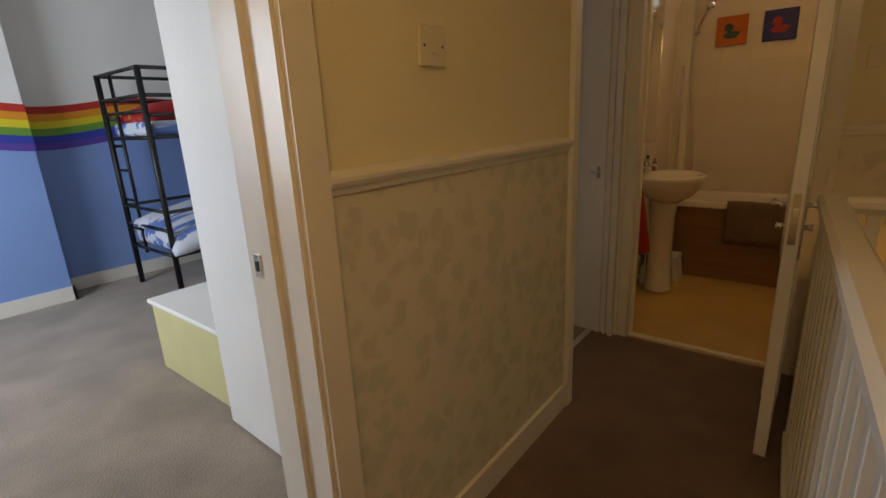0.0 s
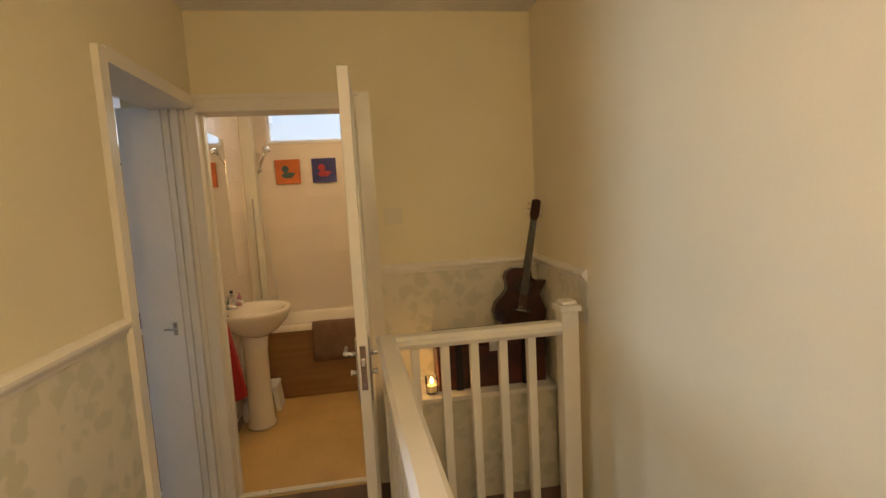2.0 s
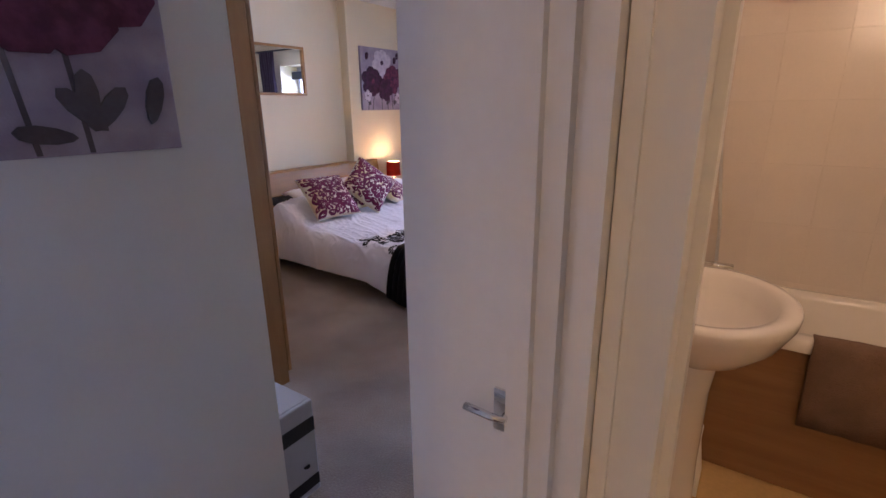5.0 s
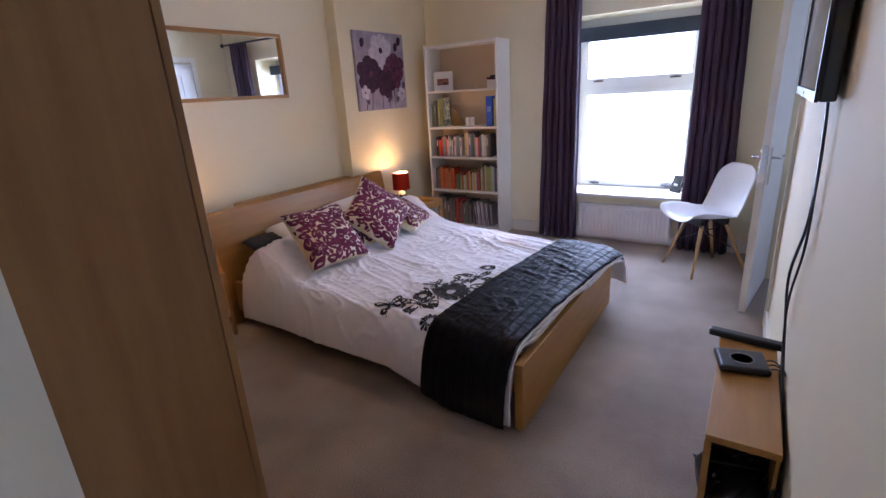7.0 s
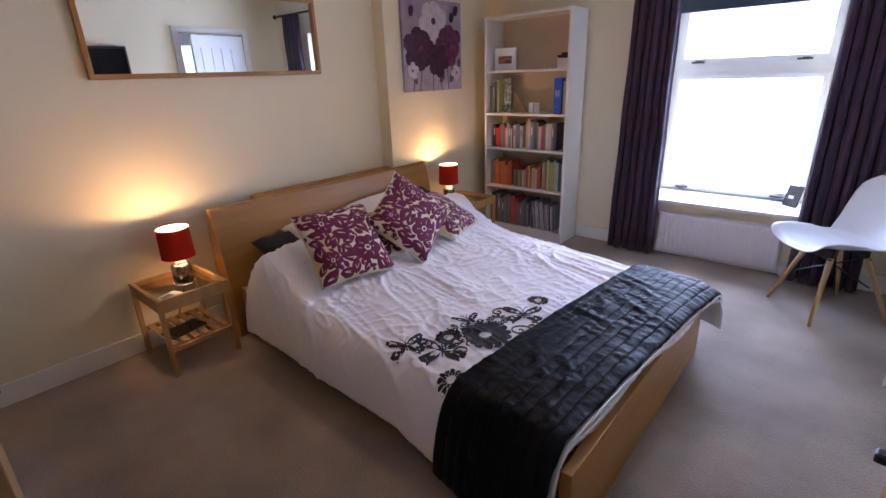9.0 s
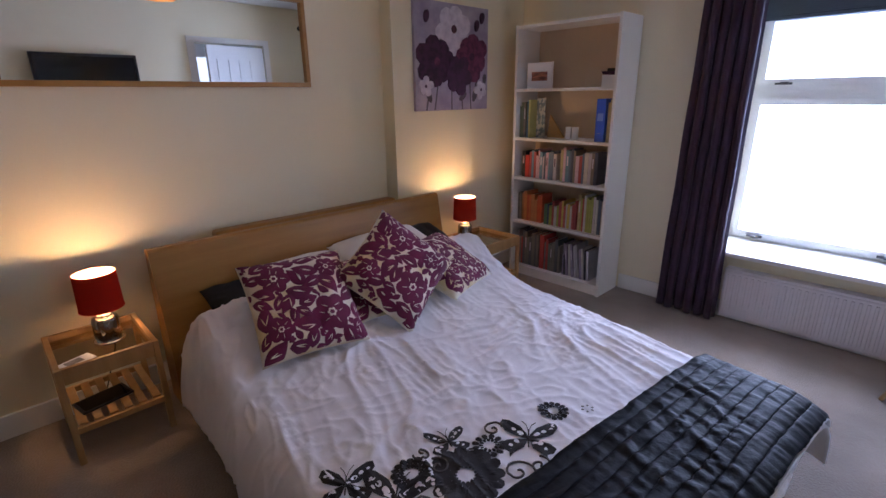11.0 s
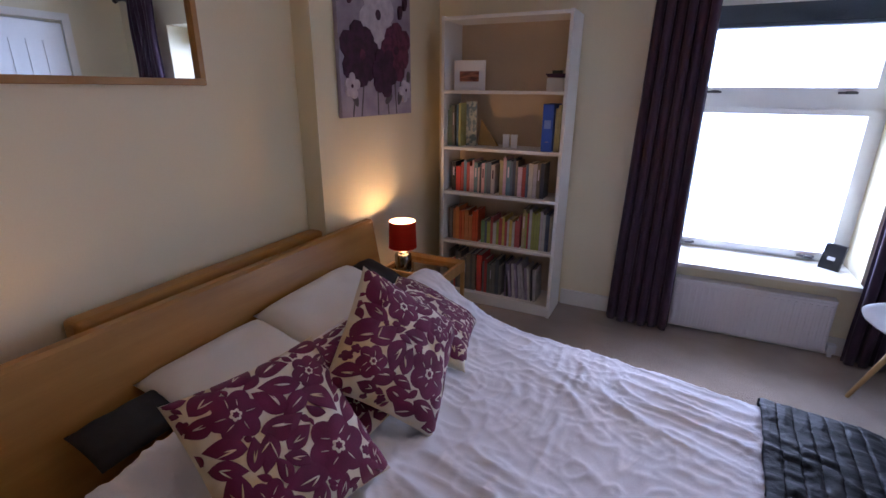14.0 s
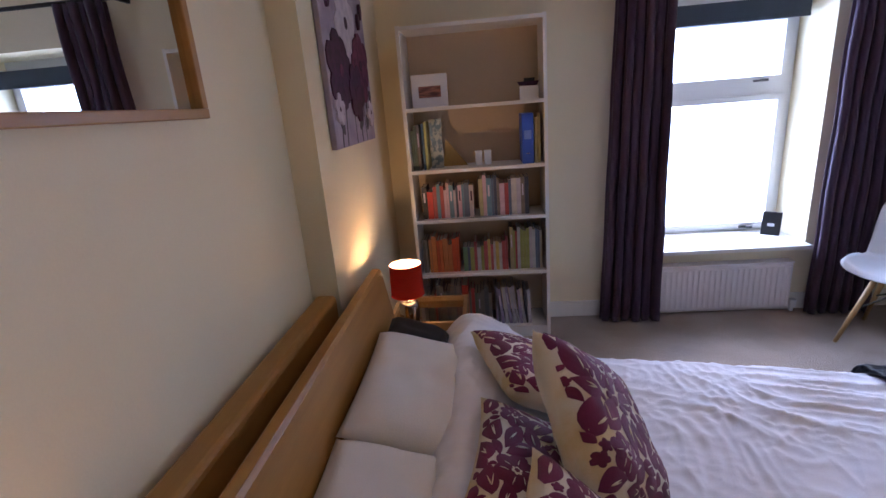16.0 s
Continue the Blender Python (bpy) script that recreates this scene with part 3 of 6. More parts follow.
def blob(bm, cx, cy, outline, lift=0.003):
    """A flat patch of thread that follows the duvet."""
    c = bm.verts.new(on_duvet(cx, cy, lift))
    mid = [bm.verts.new(on_duvet(cx + a * 0.5, cy + b * 0.5, lift)) for a, b in outline]
    rim = [bm.verts.new(on_duvet(cx + a, cy + b, lift)) for a, b in outline]
    n = len(rim)
    for k in range(n):
        bm.faces.new((c, mid[k], mid[(k + 1) % n]))
        bm.faces.new((mid[k], rim[k], rim[(k + 1) % n], mid[(k + 1) % n]))


def turned(pts, ang, size=1.0):
    c, s = math.cos(ang) * size, math.sin(ang) * size
    return [(a * c - b * s, a * s + b * c) for a, b in pts]


def petal(length, width, off=0.0):
    return [(off + length * (0.5 - 0.5 * math.cos(k * math.pi / 5)), width * math.sin(k * math.pi / 5) * (0.6 + 0.1 * k)) for k in range(6)] + [(off + length * (0.5 - 0.5 * math.cos(k * math.pi / 5)), -width * math.sin(k * math.pi / 5) * (0.6 + 0.1 * k)) for k in (4, 3, 2, 1)]


def flower_motif(x, y, r, n, rings=1, material=None):
    bm = bmesh.new()
    for ring in range(rings):
        rr = r * (1 - 0.8 * ring / rings)
        for k in range(n):
            a = 2 * math.pi * (k + 0.5 * ring) / n
            o = turned(petal(rr * 0.46, rr * 0.20), a)
            blob(bm, x + math.cos(a) * rr * 0.52, y + math.sin(a) * rr * 0.52, o, 0.003 + 0.0006 * ring)
    part("flower_motif", bm, material or M_THREAD, t, "black embroidered flower")


def butterfly_motif(x, y, s, ang):
    bm, cut = bmesh.new(), bmesh.new()
    up = [(0, 0.02), (0.25, 0.05), (0.70, 0.30), (1.0, 0.75), (1.02, 1.0), (0.75, 1.08), (0.40, 0.88), (0.10, 0.45)]
    dn = [(0, 0.02), (-0.05, 0.40), (-0.15, 0.78), (-0.42, 0.98), (-0.65, 0.86), (-0.74, 0.66), (-0.98, 0.64), (-0.72, 0.48), (-0.45, 0.15)]
    for side in (1, -1):
        for w in (up, dn):
            blob(bm, x, y, turned([(a, b * side) for a, b in w], ang, s))
        for a, b, ln, wd in ((0.28, 0.30, 0.30, 0.10), (0.50, 0.55, 0.22, 0.09), (0.66, 0.82, 0.16, 0.07), (-0.20, 0.42, 0.22, 0.10), (-0.42, 0.62, 0.18, 0.08)):
            (ca, cb), = turned([(a, b * side)], ang, s)
            blob(cut, x + ca, y + cb, turned(petal(ln * s, wd * s, -ln * s / 2), ang + side * 0.9), 0.0045)
    blob(bm, x, y, turned([(0.45, 0.03), (-0.45, 0.03), (-0.5, 0), (-0.45, -0.03), (0.45, -0.03), (0.5, 0)], ang, s), 0.0052)
    for side in (1, -1):
        tube(bm, [on_duvet(x + a, y + b, 0.004) for a, b in turned([(0.45, 0.02 * side), (0.75, 0.10 * side), (0.98, 0.26 * side)], ang, s)], 0.0012, 4)
    m = part("butterfly_motif", bm, M_THREAD, t, "black embroidered butterfly")
    tagged(part("wing_window", cut, M_COTTON, m), "pale openings in the wings", kind="stuff")


def scroll_motif(x, y, s, ang, flip=1):
    pts = []
    for k in range(26):
        a = k * 0.33
        r = s * (1 - k / 27)
        pts.append(on_duvet(x + math.cos(ang + flip * a) * r, y + math.sin(ang + flip * a) * r, 0.004))
    part("scroll_motif", T(pts, 0.0035, 5), M_THREAD2, t, "thin embroidered scroll")


flower_motif(-2.05, 4.83, 0.115, 15, 4)
flower_motif(-2.17, 4.73, 0.062, 15, 2)
flower_motif(-2.08, 4.965, 0.055, 12, 2)
flower_motif(-2.04, 5.25, 0.055, 14, 2)
flower_motif(-1.965, 5.345, 0.024, 6, 1, M_THREAD2)
flower_motif(-2.10, 5.075, 0.022, 6, 1, M_THREAD2)
flower_motif(-1.985, 4.52, 0.055, 12, 2)
butterfly_motif(-2.27, 4.575, 0.075, 2.5)
butterfly_motif(-2.13, 4.64, 0.10, 2.3)
butterfly_motif(-2.18, 4.89, 0.062, 2.7)
butterfly_motif(-2.01, 5.07, 0.085, 2.2)
for row in ((-1.95, 4.94, 0.05, 0.5, 1), (-1.92, 5.0, 0.04, 2.2, -1), (-2.12, 5.03, 0.035, 1.2, 1), (-2.13, 4.80, 0.035, 3.0, -1), (-2.2, 4.80, 0.028, 4.0, 1), (-2.06, 4.68, 0.04, 5.0, -1)):
    scroll_motif(*row)


# runner across the foot of the bed
def runner_pleat(x, w, u):
    f = (u * 9.0 + 0.10 * noise.noise(Vector((x * 3, w * 9, 6)))) % 1.0
    puff = math.sqrt(max(0.0, 1 - (2 * f - 1) ** 4))
    crinkle = 1 - abs(noise.noise(Vector((x * 9, w * 26 + 0.5 * math.floor(u * 9), 2))))
    return 0.0045 * puff + 0.003 * crinkle ** 5 * puff + 0.003


rt = thing("bed_runner", (0, 0, 0), "black pleated satin runner across the foot of the bed", "bed runner", "bedding")
rc = part("cloth", cloth_sheet(bmesh.new(), lambda w: -1.88 + 0.09 * w, lambda w: -1.455 + 0.072 * w, -1.0, 0.86, 144, 220, 0.012, runner_pleat, 0.55), M_SATIN, rt, smooth=True)
md = rc.modifiers.new("thick", "SOLIDIFY")
md.thickness, md.offset = 0.010, 1


hem = []
for k in range(61):
    w = -0.995 + 1.85 * k / 60
    p = duvet_point(-1.455 + 0.072 * w, w)
    hem.append(p + Vector((0.012, 0.0, 0.006)))
part("piping", T(hem, 0.006, 6), M_COTTON, rt, "white piped hem", smooth=True)


def pillow_mesh(w, h, d, seed, n=22, pinch=0.10):
    """A stuffed pillow lying in its own xy plane."""
    bm = bmesh.new()
    sides = []
    for sgn in (1, -1):
        rows = []
        for j in range(n + 1):
            row = []
            for i in range(n + 1):
                a, b = 2 * i / n - 1, 2 * j / n - 1
                k = 1 - pinch * (1 - abs(b) ** 2) * abs(a) ** 3
                k2 = 1 - pinch * (1 - abs(a) ** 2) * abs(b) ** 3
                prof = max(0.0, (1 - a ** 4)) ** 0.55 * max(0.0, (1 - b ** 4)) ** 0.55
                wr = 0.008 * noise.noise(Vector((a * 3, b * 3, seed + sgn))) * prof
                row.append(bm.verts.new((a * w / 2 * k, b * h / 2 * k2, sgn * (d / 2 * prof + wr) + (0.001 * sgn))))
            rows.append(row)
        for r0, r1 in zip(rows, rows[1:]):
            for i in range(n):
                f = (r0[i], r0[i + 1], r1[i + 1], r1[i])
                bm.faces.new(f if sgn > 0 else f[::-1])
    bmesh.ops.remove_doubles(bm, verts=bm.verts[:], dist=0.003)
    return bm


def oriented(centre, right, up):
    """A pose whose x and y axes run along right and up."""
    r = Vector(right).normalized()
    u = Vector(up)
    u = (u - r * u.dot(r)).normalized()
    nrm = r.cross(u)
    return Matrix.Translation(centre) @ Matrix((r, u, nrm)).transposed().to_4x4()


def pillow(name, centre, right, up, w, h, d, material, label, seed):
    ob = solid(name, pillow_mesh(w, h, d, seed, 22, 0.04 if name == "pillow" else 0.10), material, label, "pillow" if name == "pillow" else "cushion", "pillows on the bed", smooth=True)
    ob.matrix_world = oriented(centre, right, up)
    return ob


pillow("pillow", (-3.49, 5.15, 0.525), (0, 1, 0), (-0.90, 0, 0.24), 0.52, 0.40, 0.13, M_PILLOW, "flattish white pillow leaning on the headboard", 1)
pillow("pillow", (-3.475, 5.69, 0.555), (0, 1, 0.02), (-0.90, 0, 0.26), 0.62, 0.41, 0.14, M_PILLOW, "flattish white pillow leaning on the headboard", 2)
for place, size in (((-3.55, 4.80, 0.535), (0.28, 0.17, 0.05)), ((-3.53, 6.02, 0.56), (0.28, 0.26, 0.10))):
    ob = solid("dark_pillow", pillow_mesh(*size, 8, 16, 0.03), M_DARK, "black pillow corner showing between the bedding and headboard", "pillow", "pillows on the bed", smooth=True)
    ob.matrix_world = oriented(place, (0, 1, 0), (-0.88, 0, 0.30))


def print_layout(seed, w, h):
    """Plum shapes scattered over a cushion face: (outline, layer) rows; layer 1 lies on top in cream."""
    rng = random.Random(seed)
    step = 0.004
    nx, ny = int(w / step), int(h / step)
    taken = np.zeros((nx, ny), bool)
    gx, gy = np.meshgrid((np.arange(nx) + 0.5) * step - w / 2, (np.arange(ny) + 0.5) * step - h / 2, indexing="ij")
    shapes = []

    def inside(pts):
        m = np.zeros((nx, ny), bool)
        n = len(pts)
        for k in range(n):
            (xa, ya), (xb, yb) = pts[k], pts[(k + 1) % n]
            if ya != yb:
                m ^= ((ya > gy) != (yb > gy)) & (gx < (xb - xa) * (gy - ya) / (yb - ya) + xa)
        return m

    def put(pts, share):
        """Keeps an outline that overlaps what is there by no more than a share of its area."""
        if max(abs(a) for a, b in pts) > w / 2 + 0.01 or max(abs(b) for a, b in pts) > h / 2 + 0.01:
            return False
        m = inside(pts)
        if (taken & m).sum() > share * max(1, m.sum()):
            return False
        taken[m] = True
        pts = [(min(max(a, 0.002 - w / 2), w / 2 - 0.002), min(max(b, 0.002 - h / 2), h / 2 - 0.002)) for a, b in pts]
        shapes.append((pts, 0))
        return True

    def moved(pts, cx, cy):
        return [(a + cx, b + cy) for a, b in pts]

    def scalloped(r, n, a0, dip):
        return [(rr * math.cos(a), rr * math.sin(a)) for a, rr in ((a0 + 2 * math.pi * k / (n * 6), r * (1 - dip + dip * abs(math.sin(math.pi * k / 6)))) for k in range(n * 6))]

    def leaf(ln, wd, bend):
        top = [(ln * q, wd * math.sin(math.pi * q ** 0.8) + bend * q * (1 - q)) for q in (k / 9 for k in range(10))]
        low = [(ln * q, -wd * math.sin(math.pi * q ** 0.8) + bend * q * (1 - q)) for q in (k / 9 for k in range(8, 0, -1))]
        return top + low

    def vein(pts_of, cx, cy, a, count):
        for k in range(count):
            q = rng.uniform(-0.6, 0.6)
            shapes.append((moved(turned(leaf(pts_of * rng.uniform(0.45, 0.8), pts_of * 0.035, 0.1 * pts_of * q), a + q), cx, cy), 1))

    for cx, cy, r in ((-0.09, 0.10, 0.072), (0.08, -0.08, 0.088), (-0.12, -0.10, 0.058), (0.12, 0.11, 0.055)):
        cx, cy = cx + rng.uniform(-0.02, 0.02), cy + rng.uniform(-0.02, 0.02)
        a0 = rng.uniform(0, 6)
        put(moved(scalloped(r, 6, a0, 0.22), cx, cy), 1.0)
        shapes.append((moved(scalloped(r * 0.24, 6, a0, 0.3), cx, cy), 1))
        shapes.append((moved(scalloped(r * 0.13, 6, a0, 0.3), cx, cy), 2))
        for k in range(6):
            a = a0 + (k + 0.5) * math.pi / 3
            vein(r * 0.55, cx + math.cos(a) * r * 0.34, cy + math.sin(a) * r * 0.34, a, 1)
    for size, tries, share in ((0.115, 160, 0.2), (0.085, 300, 0.2), (0.060, 380, 0.18), (0.040, 420, 0.16), (0.028, 300, 0.14)):
        for _ in range(tries):
            ln = size * rng.uniform(0.85, 1.15)
            a, px, py = rng.uniform(0, 6.28), rng.uniform(-w / 2, w / 2), rng.uniform(-h / 2, h / 2)
            if size < 0.05 and rng.random() < 0.3:
                put(moved(scalloped(ln * 0.45, 5, a, 0.3), px, py), share)
            elif put(moved(turned(leaf(ln, ln * rng.uniform(0.22, 0.32), rng.uniform(-0.5, 0.5) * ln), a), px, py), share) and size > 0.07:
                vein(ln * 0.6, px + math.cos(a) * ln * 0.25, py + math.sin(a) * ln * 0.25, a, 2)
    return shapes


def pillow_point(x, y, w, h, d, seed, sgn, pinch, lift):
    a, b = max(-0.985, min(0.985, 2 * x / w)), max(-0.985, min(0.985, 2 * y / h))
    k = 1 - pinch * (1 - abs(b) ** 2) * abs(a) ** 3
    k2 = 1 - pinch * (1 - abs(a) ** 2) * abs(b) ** 3
    prof = max(0.0, (1 - a ** 4)) ** 0.55 * max(0.0, (1 - b ** 4)) ** 0.55
    wr = 0.008 * noise.noise(Vector((a * 3, b * 3, seed + sgn))) * prof
    return Vector((a * w / 2 * k, b * h / 2 * k2, sgn * (d / 2 * prof + wr + 0.001 + lift)))


def flock(shapes, w, h, d, seed, sgn, pinch, layer):
    bm = bmesh.new()
    for pts, on in shapes:
        if on % 2 != layer:
            continue
        up = 0.0012 * on
        cx, cy = sum(p[0] for p in pts) / len(pts), sum(p[1] for p in pts) / len(pts)
        c = bm.verts.new(pillow_point(cx, cy, w, h, d, seed, sgn, pinch, 0.0024 + up))
        rings = [[bm.verts.new(pillow_point(cx + (a - cx) * k, cy + (b - cy) * k, w, h, d, seed, sgn, pinch, lift + up)) for a, b in pts] for k, lift in ((0.4, 0.0024), (0.75, 0.0024), (1.0, 0.0012))]
        n = len(pts)
        for k in range(n):
            bm.faces.new((c, rings[0][k], rings[0][(k + 1) % n]))
            for lo, hi in zip(rings, rings[1:]):
                bm.faces.new((lo[k], hi[k], hi[(k + 1) % n], lo[(k + 1) % n]))
    return bm


LAYOUTS = [print_layout(k, 0.46, 0.46) for k in (1, 2, 3)]


def cushion(centre, right, up, w, h, d, label, seed):
    t = new("cushion")
    t.matrix_world = oriented(centre, right, up)
    tagged(t, label, "cushion", "cushions on the bed")
    part("cover", pillow_mesh(w, h, d, seed, 28, 0.07), M_CUSHION, t, smooth=True)
    shapes = [([(a * w / 0.46, b * h / 0.46) for a, b in o], on) for o, on in LAYOUTS[seed % 3]]
    tagged(part("flower_print", flock(shapes, w, h, d, seed, 1, 0.07, 0), M_FLOCK, t, smooth=True), "plum velvet flower and leaf print", kind="stuff")
    tagged(part("print_detail", flock(shapes, w, h, d, seed, 1, 0.07, 1), M_CUSHION, t, smooth=True), "fine cream lines within the flowers", kind="stuff")


CUSH = "square cream cushion with plum velvet flower print"
cushion((-3.03, 4.885, 0.612), (0.09, 0.42, 0.0), (-0.305, 0.07, 0.30), 0.44, 0.45, 0.13, CUSH + ", lying back", 3)
cushion((-2.955, 5.325, 0.665), (0.542, 0.554, -0.631), (-0.196, 0.816, 0.547), 0.43, 0.43, 0.15, CUSH + ", propped on one corner", 4)
cushion((-3.06, 5.74, 0.565), (-0.28, 0.95, -0.02), (-0.33, -0.04, 0.17), 0.44, 0.42, 0.13, CUSH + ", behind another", 5)
cushion((-3.10, 5.28, 0.56), (0.1, 1, 0.0), (-0.5, 0.05, 0.24), 0.40, 0.40, 0.10, CUSH + ", half hidden", 6)


# ---- bedside tables and lamps ----
M_TRAY = bpy.data.materials.new("smoked_clear_glass")
M_TRAY.use_nodes = True
g = M_TRAY.node_tree.nodes["Principled BSDF"]
g.inputs["Base Color"].default_value = (0.75, 0.68, 0.55, 1)
g.inputs["Roughness"].default_value, g.inputs["Transmission Weight"].default_value, g.inputs["IOR"].default_value = 0.05, 1.0, 1.2


def bedside(place):
    t = thing("bedside_table", place, "slim birch bedside table with a tray top and slatted shelf", "bedside table", "bedside tables")
    hx, hy = 0.19, 0.17
    for x in (-hx, hx):
        for y in (-hy, hy):
            part("leg", B(x - 0.012, x + 0.012, y - 0.012, y + 0.012, 0, 0.44, bevel=0.003), M_BIRCH, t)
    for x in (-hx, hx):
        part("rim", B(x - 0.010, x + 0.010, -hy + 0.012, hy - 0.012, 0.37, 0.44, bevel=0.002), M_BIRCH, t)
    for y in (-hy, hy):
        part("rim", B(-hx + 0.012, hx - 0.012, y - 0.010, y + 0.010, 0.37, 0.44, bevel=0.002), M_BIRCH, t)
    part("tray", B(-hx + 0.008, hx - 0.008, -hy + 0.008, hy - 0.008, 0.410, 0.416), M_TRAY, t, "clear glass tray").visible_shadow = False
    for x in (-hx, hx):
        part("shelf_bar", B(x - 0.008, x + 0.008, -hy + 0.012, hy - 0.012, 0.14, 0.165), M_BIRCH, t)
    for k in range(6):
        y = -0.135 + k * 0.054
        part("slat", B(-hx + 0.008, hx - 0.008, y - 0.016, y + 0.016, 0.165, 0.175, bevel=0.002, segments=1), M_BIRCH, t)
    return t


TB1, TB2 = (-3.705, 4.25, 0), (-3.55, 6.62, 0)
bedside(TB1)
bedside(TB2)
M_SHADE = bpy.data.materials.new("red_lamp_shade_cloth")
M_SHADE.use_nodes = True
sn = M_SHADE.node_tree
pb = sn.nodes["Principled BSDF"]
pb.inputs["Base Color"].default_value, pb.inputs["Roughness"].default_value = (0.42, 0.035, 0.014, 1), 0.8
tr = sn.nodes.new("ShaderNodeBsdfTranslucent")
tr.inputs[0].default_value = (0.85, 0.11, 0.03, 1)
mx = sn.nodes.new("ShaderNodeMixShader")
mx.inputs[0].default_value = 0.62
sn.links.new(pb.outputs[0], mx.inputs[1])
sn.links.new(tr.outputs[0], mx.inputs[2])
sn.links.new(mx.outputs[0], sn.nodes["Material Output"].inputs[0])
M_LINING = mat("white_shade_lining", (0.85, 0.78, 0.62), 0.7, vary=0.02, bump=0)
M_BULB = glow("lit_bulb", (1.0, 0.62, 0.28), 18.0)


def drum(r0, z0, r1, z1):
    """An open drum."""
    bm = lathe(bmesh.new(), [(r0, z0), (r1, z1)], 40)
    for f in [f for f in bm.faces if len(f.verts) > 4]:
        bm.faces.remove(f)
    return bm


def table_lamp(x, y):
    t = thing("table_lamp", (x, y, 0.416), "small lit table lamp with a red drum shade on chrome base", "lamp", "bedside lamps")
    part("foot", L([(0, 0), (0.058, 0), (0.060, 0.003), (0.060, 0.007), (0.054, 0.010), (0, 0.010)], 32), M_CHROME, t, smooth=True)
    part("base", L([(0.046, 0.010), (0.050, 0.014), (0.052, 0.03), (0.052, 0.10), (0.048, 0.112), (0.030, 0.122), (0.012, 0.126), (0.012, 0.16)], 32), M_SMOKE, t, "dark mirrored glass body", smooth=True)
    part("collar", L([(0.030, 0.120), (0.033, 0.124), (0.030, 0.130), (0.012, 0.132)], 24), M_CHROME, t, smooth=True)
    part("shade", drum(0.084, 0.155, 0.080, 0.318), M_SHADE, t, "glowing red drum shade", smooth=True)
    for z, r in ((0.156, 0.084), (0.317, 0.080)):
        ring = [(r * math.cos(a), r * math.sin(a), z) for a in (2 * math.pi * k / 32 for k in range(33))]
        part("shade_ring", T(ring, 0.002, 5, caps=False), M_SHADE, t)
    part("lining", drum(0.0825, 0.157, 0.0785, 0.316), M_LINING, t, smooth=True)
    part("bulb", L([(0, 0.16), (0.012, 0.162), (0.014, 0.185), (0.026, 0.21), (0.028, 0.23), (0.020, 0.25), (0, 0.258)], 16), M_BULB, t, "bright warm bulb", smooth=True)
    bulb_lamp("bedside_lamp_light", (x, y, 0.416 + 0.300), 8.5, (1.0, 0.60, 0.25), 0.012)
    return t


M_SMOKE = mat("smoked_mirror_glass", (0.30, 0.29, 0.28), 0.10, metal=0.95, vary=0.03, bump=0)
table_lamp(-3.72, 4.29)
table_lamp(-3.64, 6.515)
t = thing("clock", (-3.575, 4.15, 0.416), "small white digital clock on the bedside table", "clock", rz=20)
part("body", B(-0.035, 0.035, -0.06, 0.06, 0, 0.012, bevel=0.003), M_SHELL, t)
part("display", B(-0.018, 0.018, -0.04, 0.02, 0.012, 0.0135), mat("grey_display", (0.2, 0.2, 0.2), 0.3), t)
part("cable", T([(-3.57 + 3.5, 0.2, 0.1), (-0.2, 0.25, -0.1), (-0.3, 0.2, -0.38)], 0.003, 5), M_BLACK, t)

t = thing("tablet", (-3.66, 4.21, 0.175), "slim black tablet lying on the bedside shelf", "tablet", rz=12)
part("body", B(-0.06, 0.06, -0.10, 0.10, 0, 0.010, bevel=0.003), M_BLACK, t)
part("screen", B(-0.052, 0.052, -0.088, 0.088, 0.010, 0.0112), M_SCREEN, t)

# ---- pictures and mirror ----
M_CANVAS = mat("lilac_grey_canvas", (0.42, 0.37, 0.45), 0.8, second=(0.30, 0.25, 0.34), mix=(0.35, 0.65), scale=9, fine=200, vary=0.06, bump=0.3)
M_PLUM = mat("dark_plum_paint", (0.065, 0.018, 0.058), 0.7, second=(0.035, 0.012, 0.035), mix=(0.4, 0.6), scale=25, vary=0.15)
M_WINE = mat("wine_red_paint", (0.16, 0.035, 0.085), 0.7, second=(0.08, 0.015, 0.05), mix=(0.4, 0.6), scale=25, vary=0.15)
M_PALE = mat("pale_petal_paint", (0.66, 0.60, 0.66), 0.7, second=(0.50, 0.44, 0.52), mix=(0.35, 0.65), scale=20, vary=0.05)
M_STALK = mat("grey_green_leaf_paint", (0.10, 0.085, 0.10), 0.7, vary=0.2, scale=20)


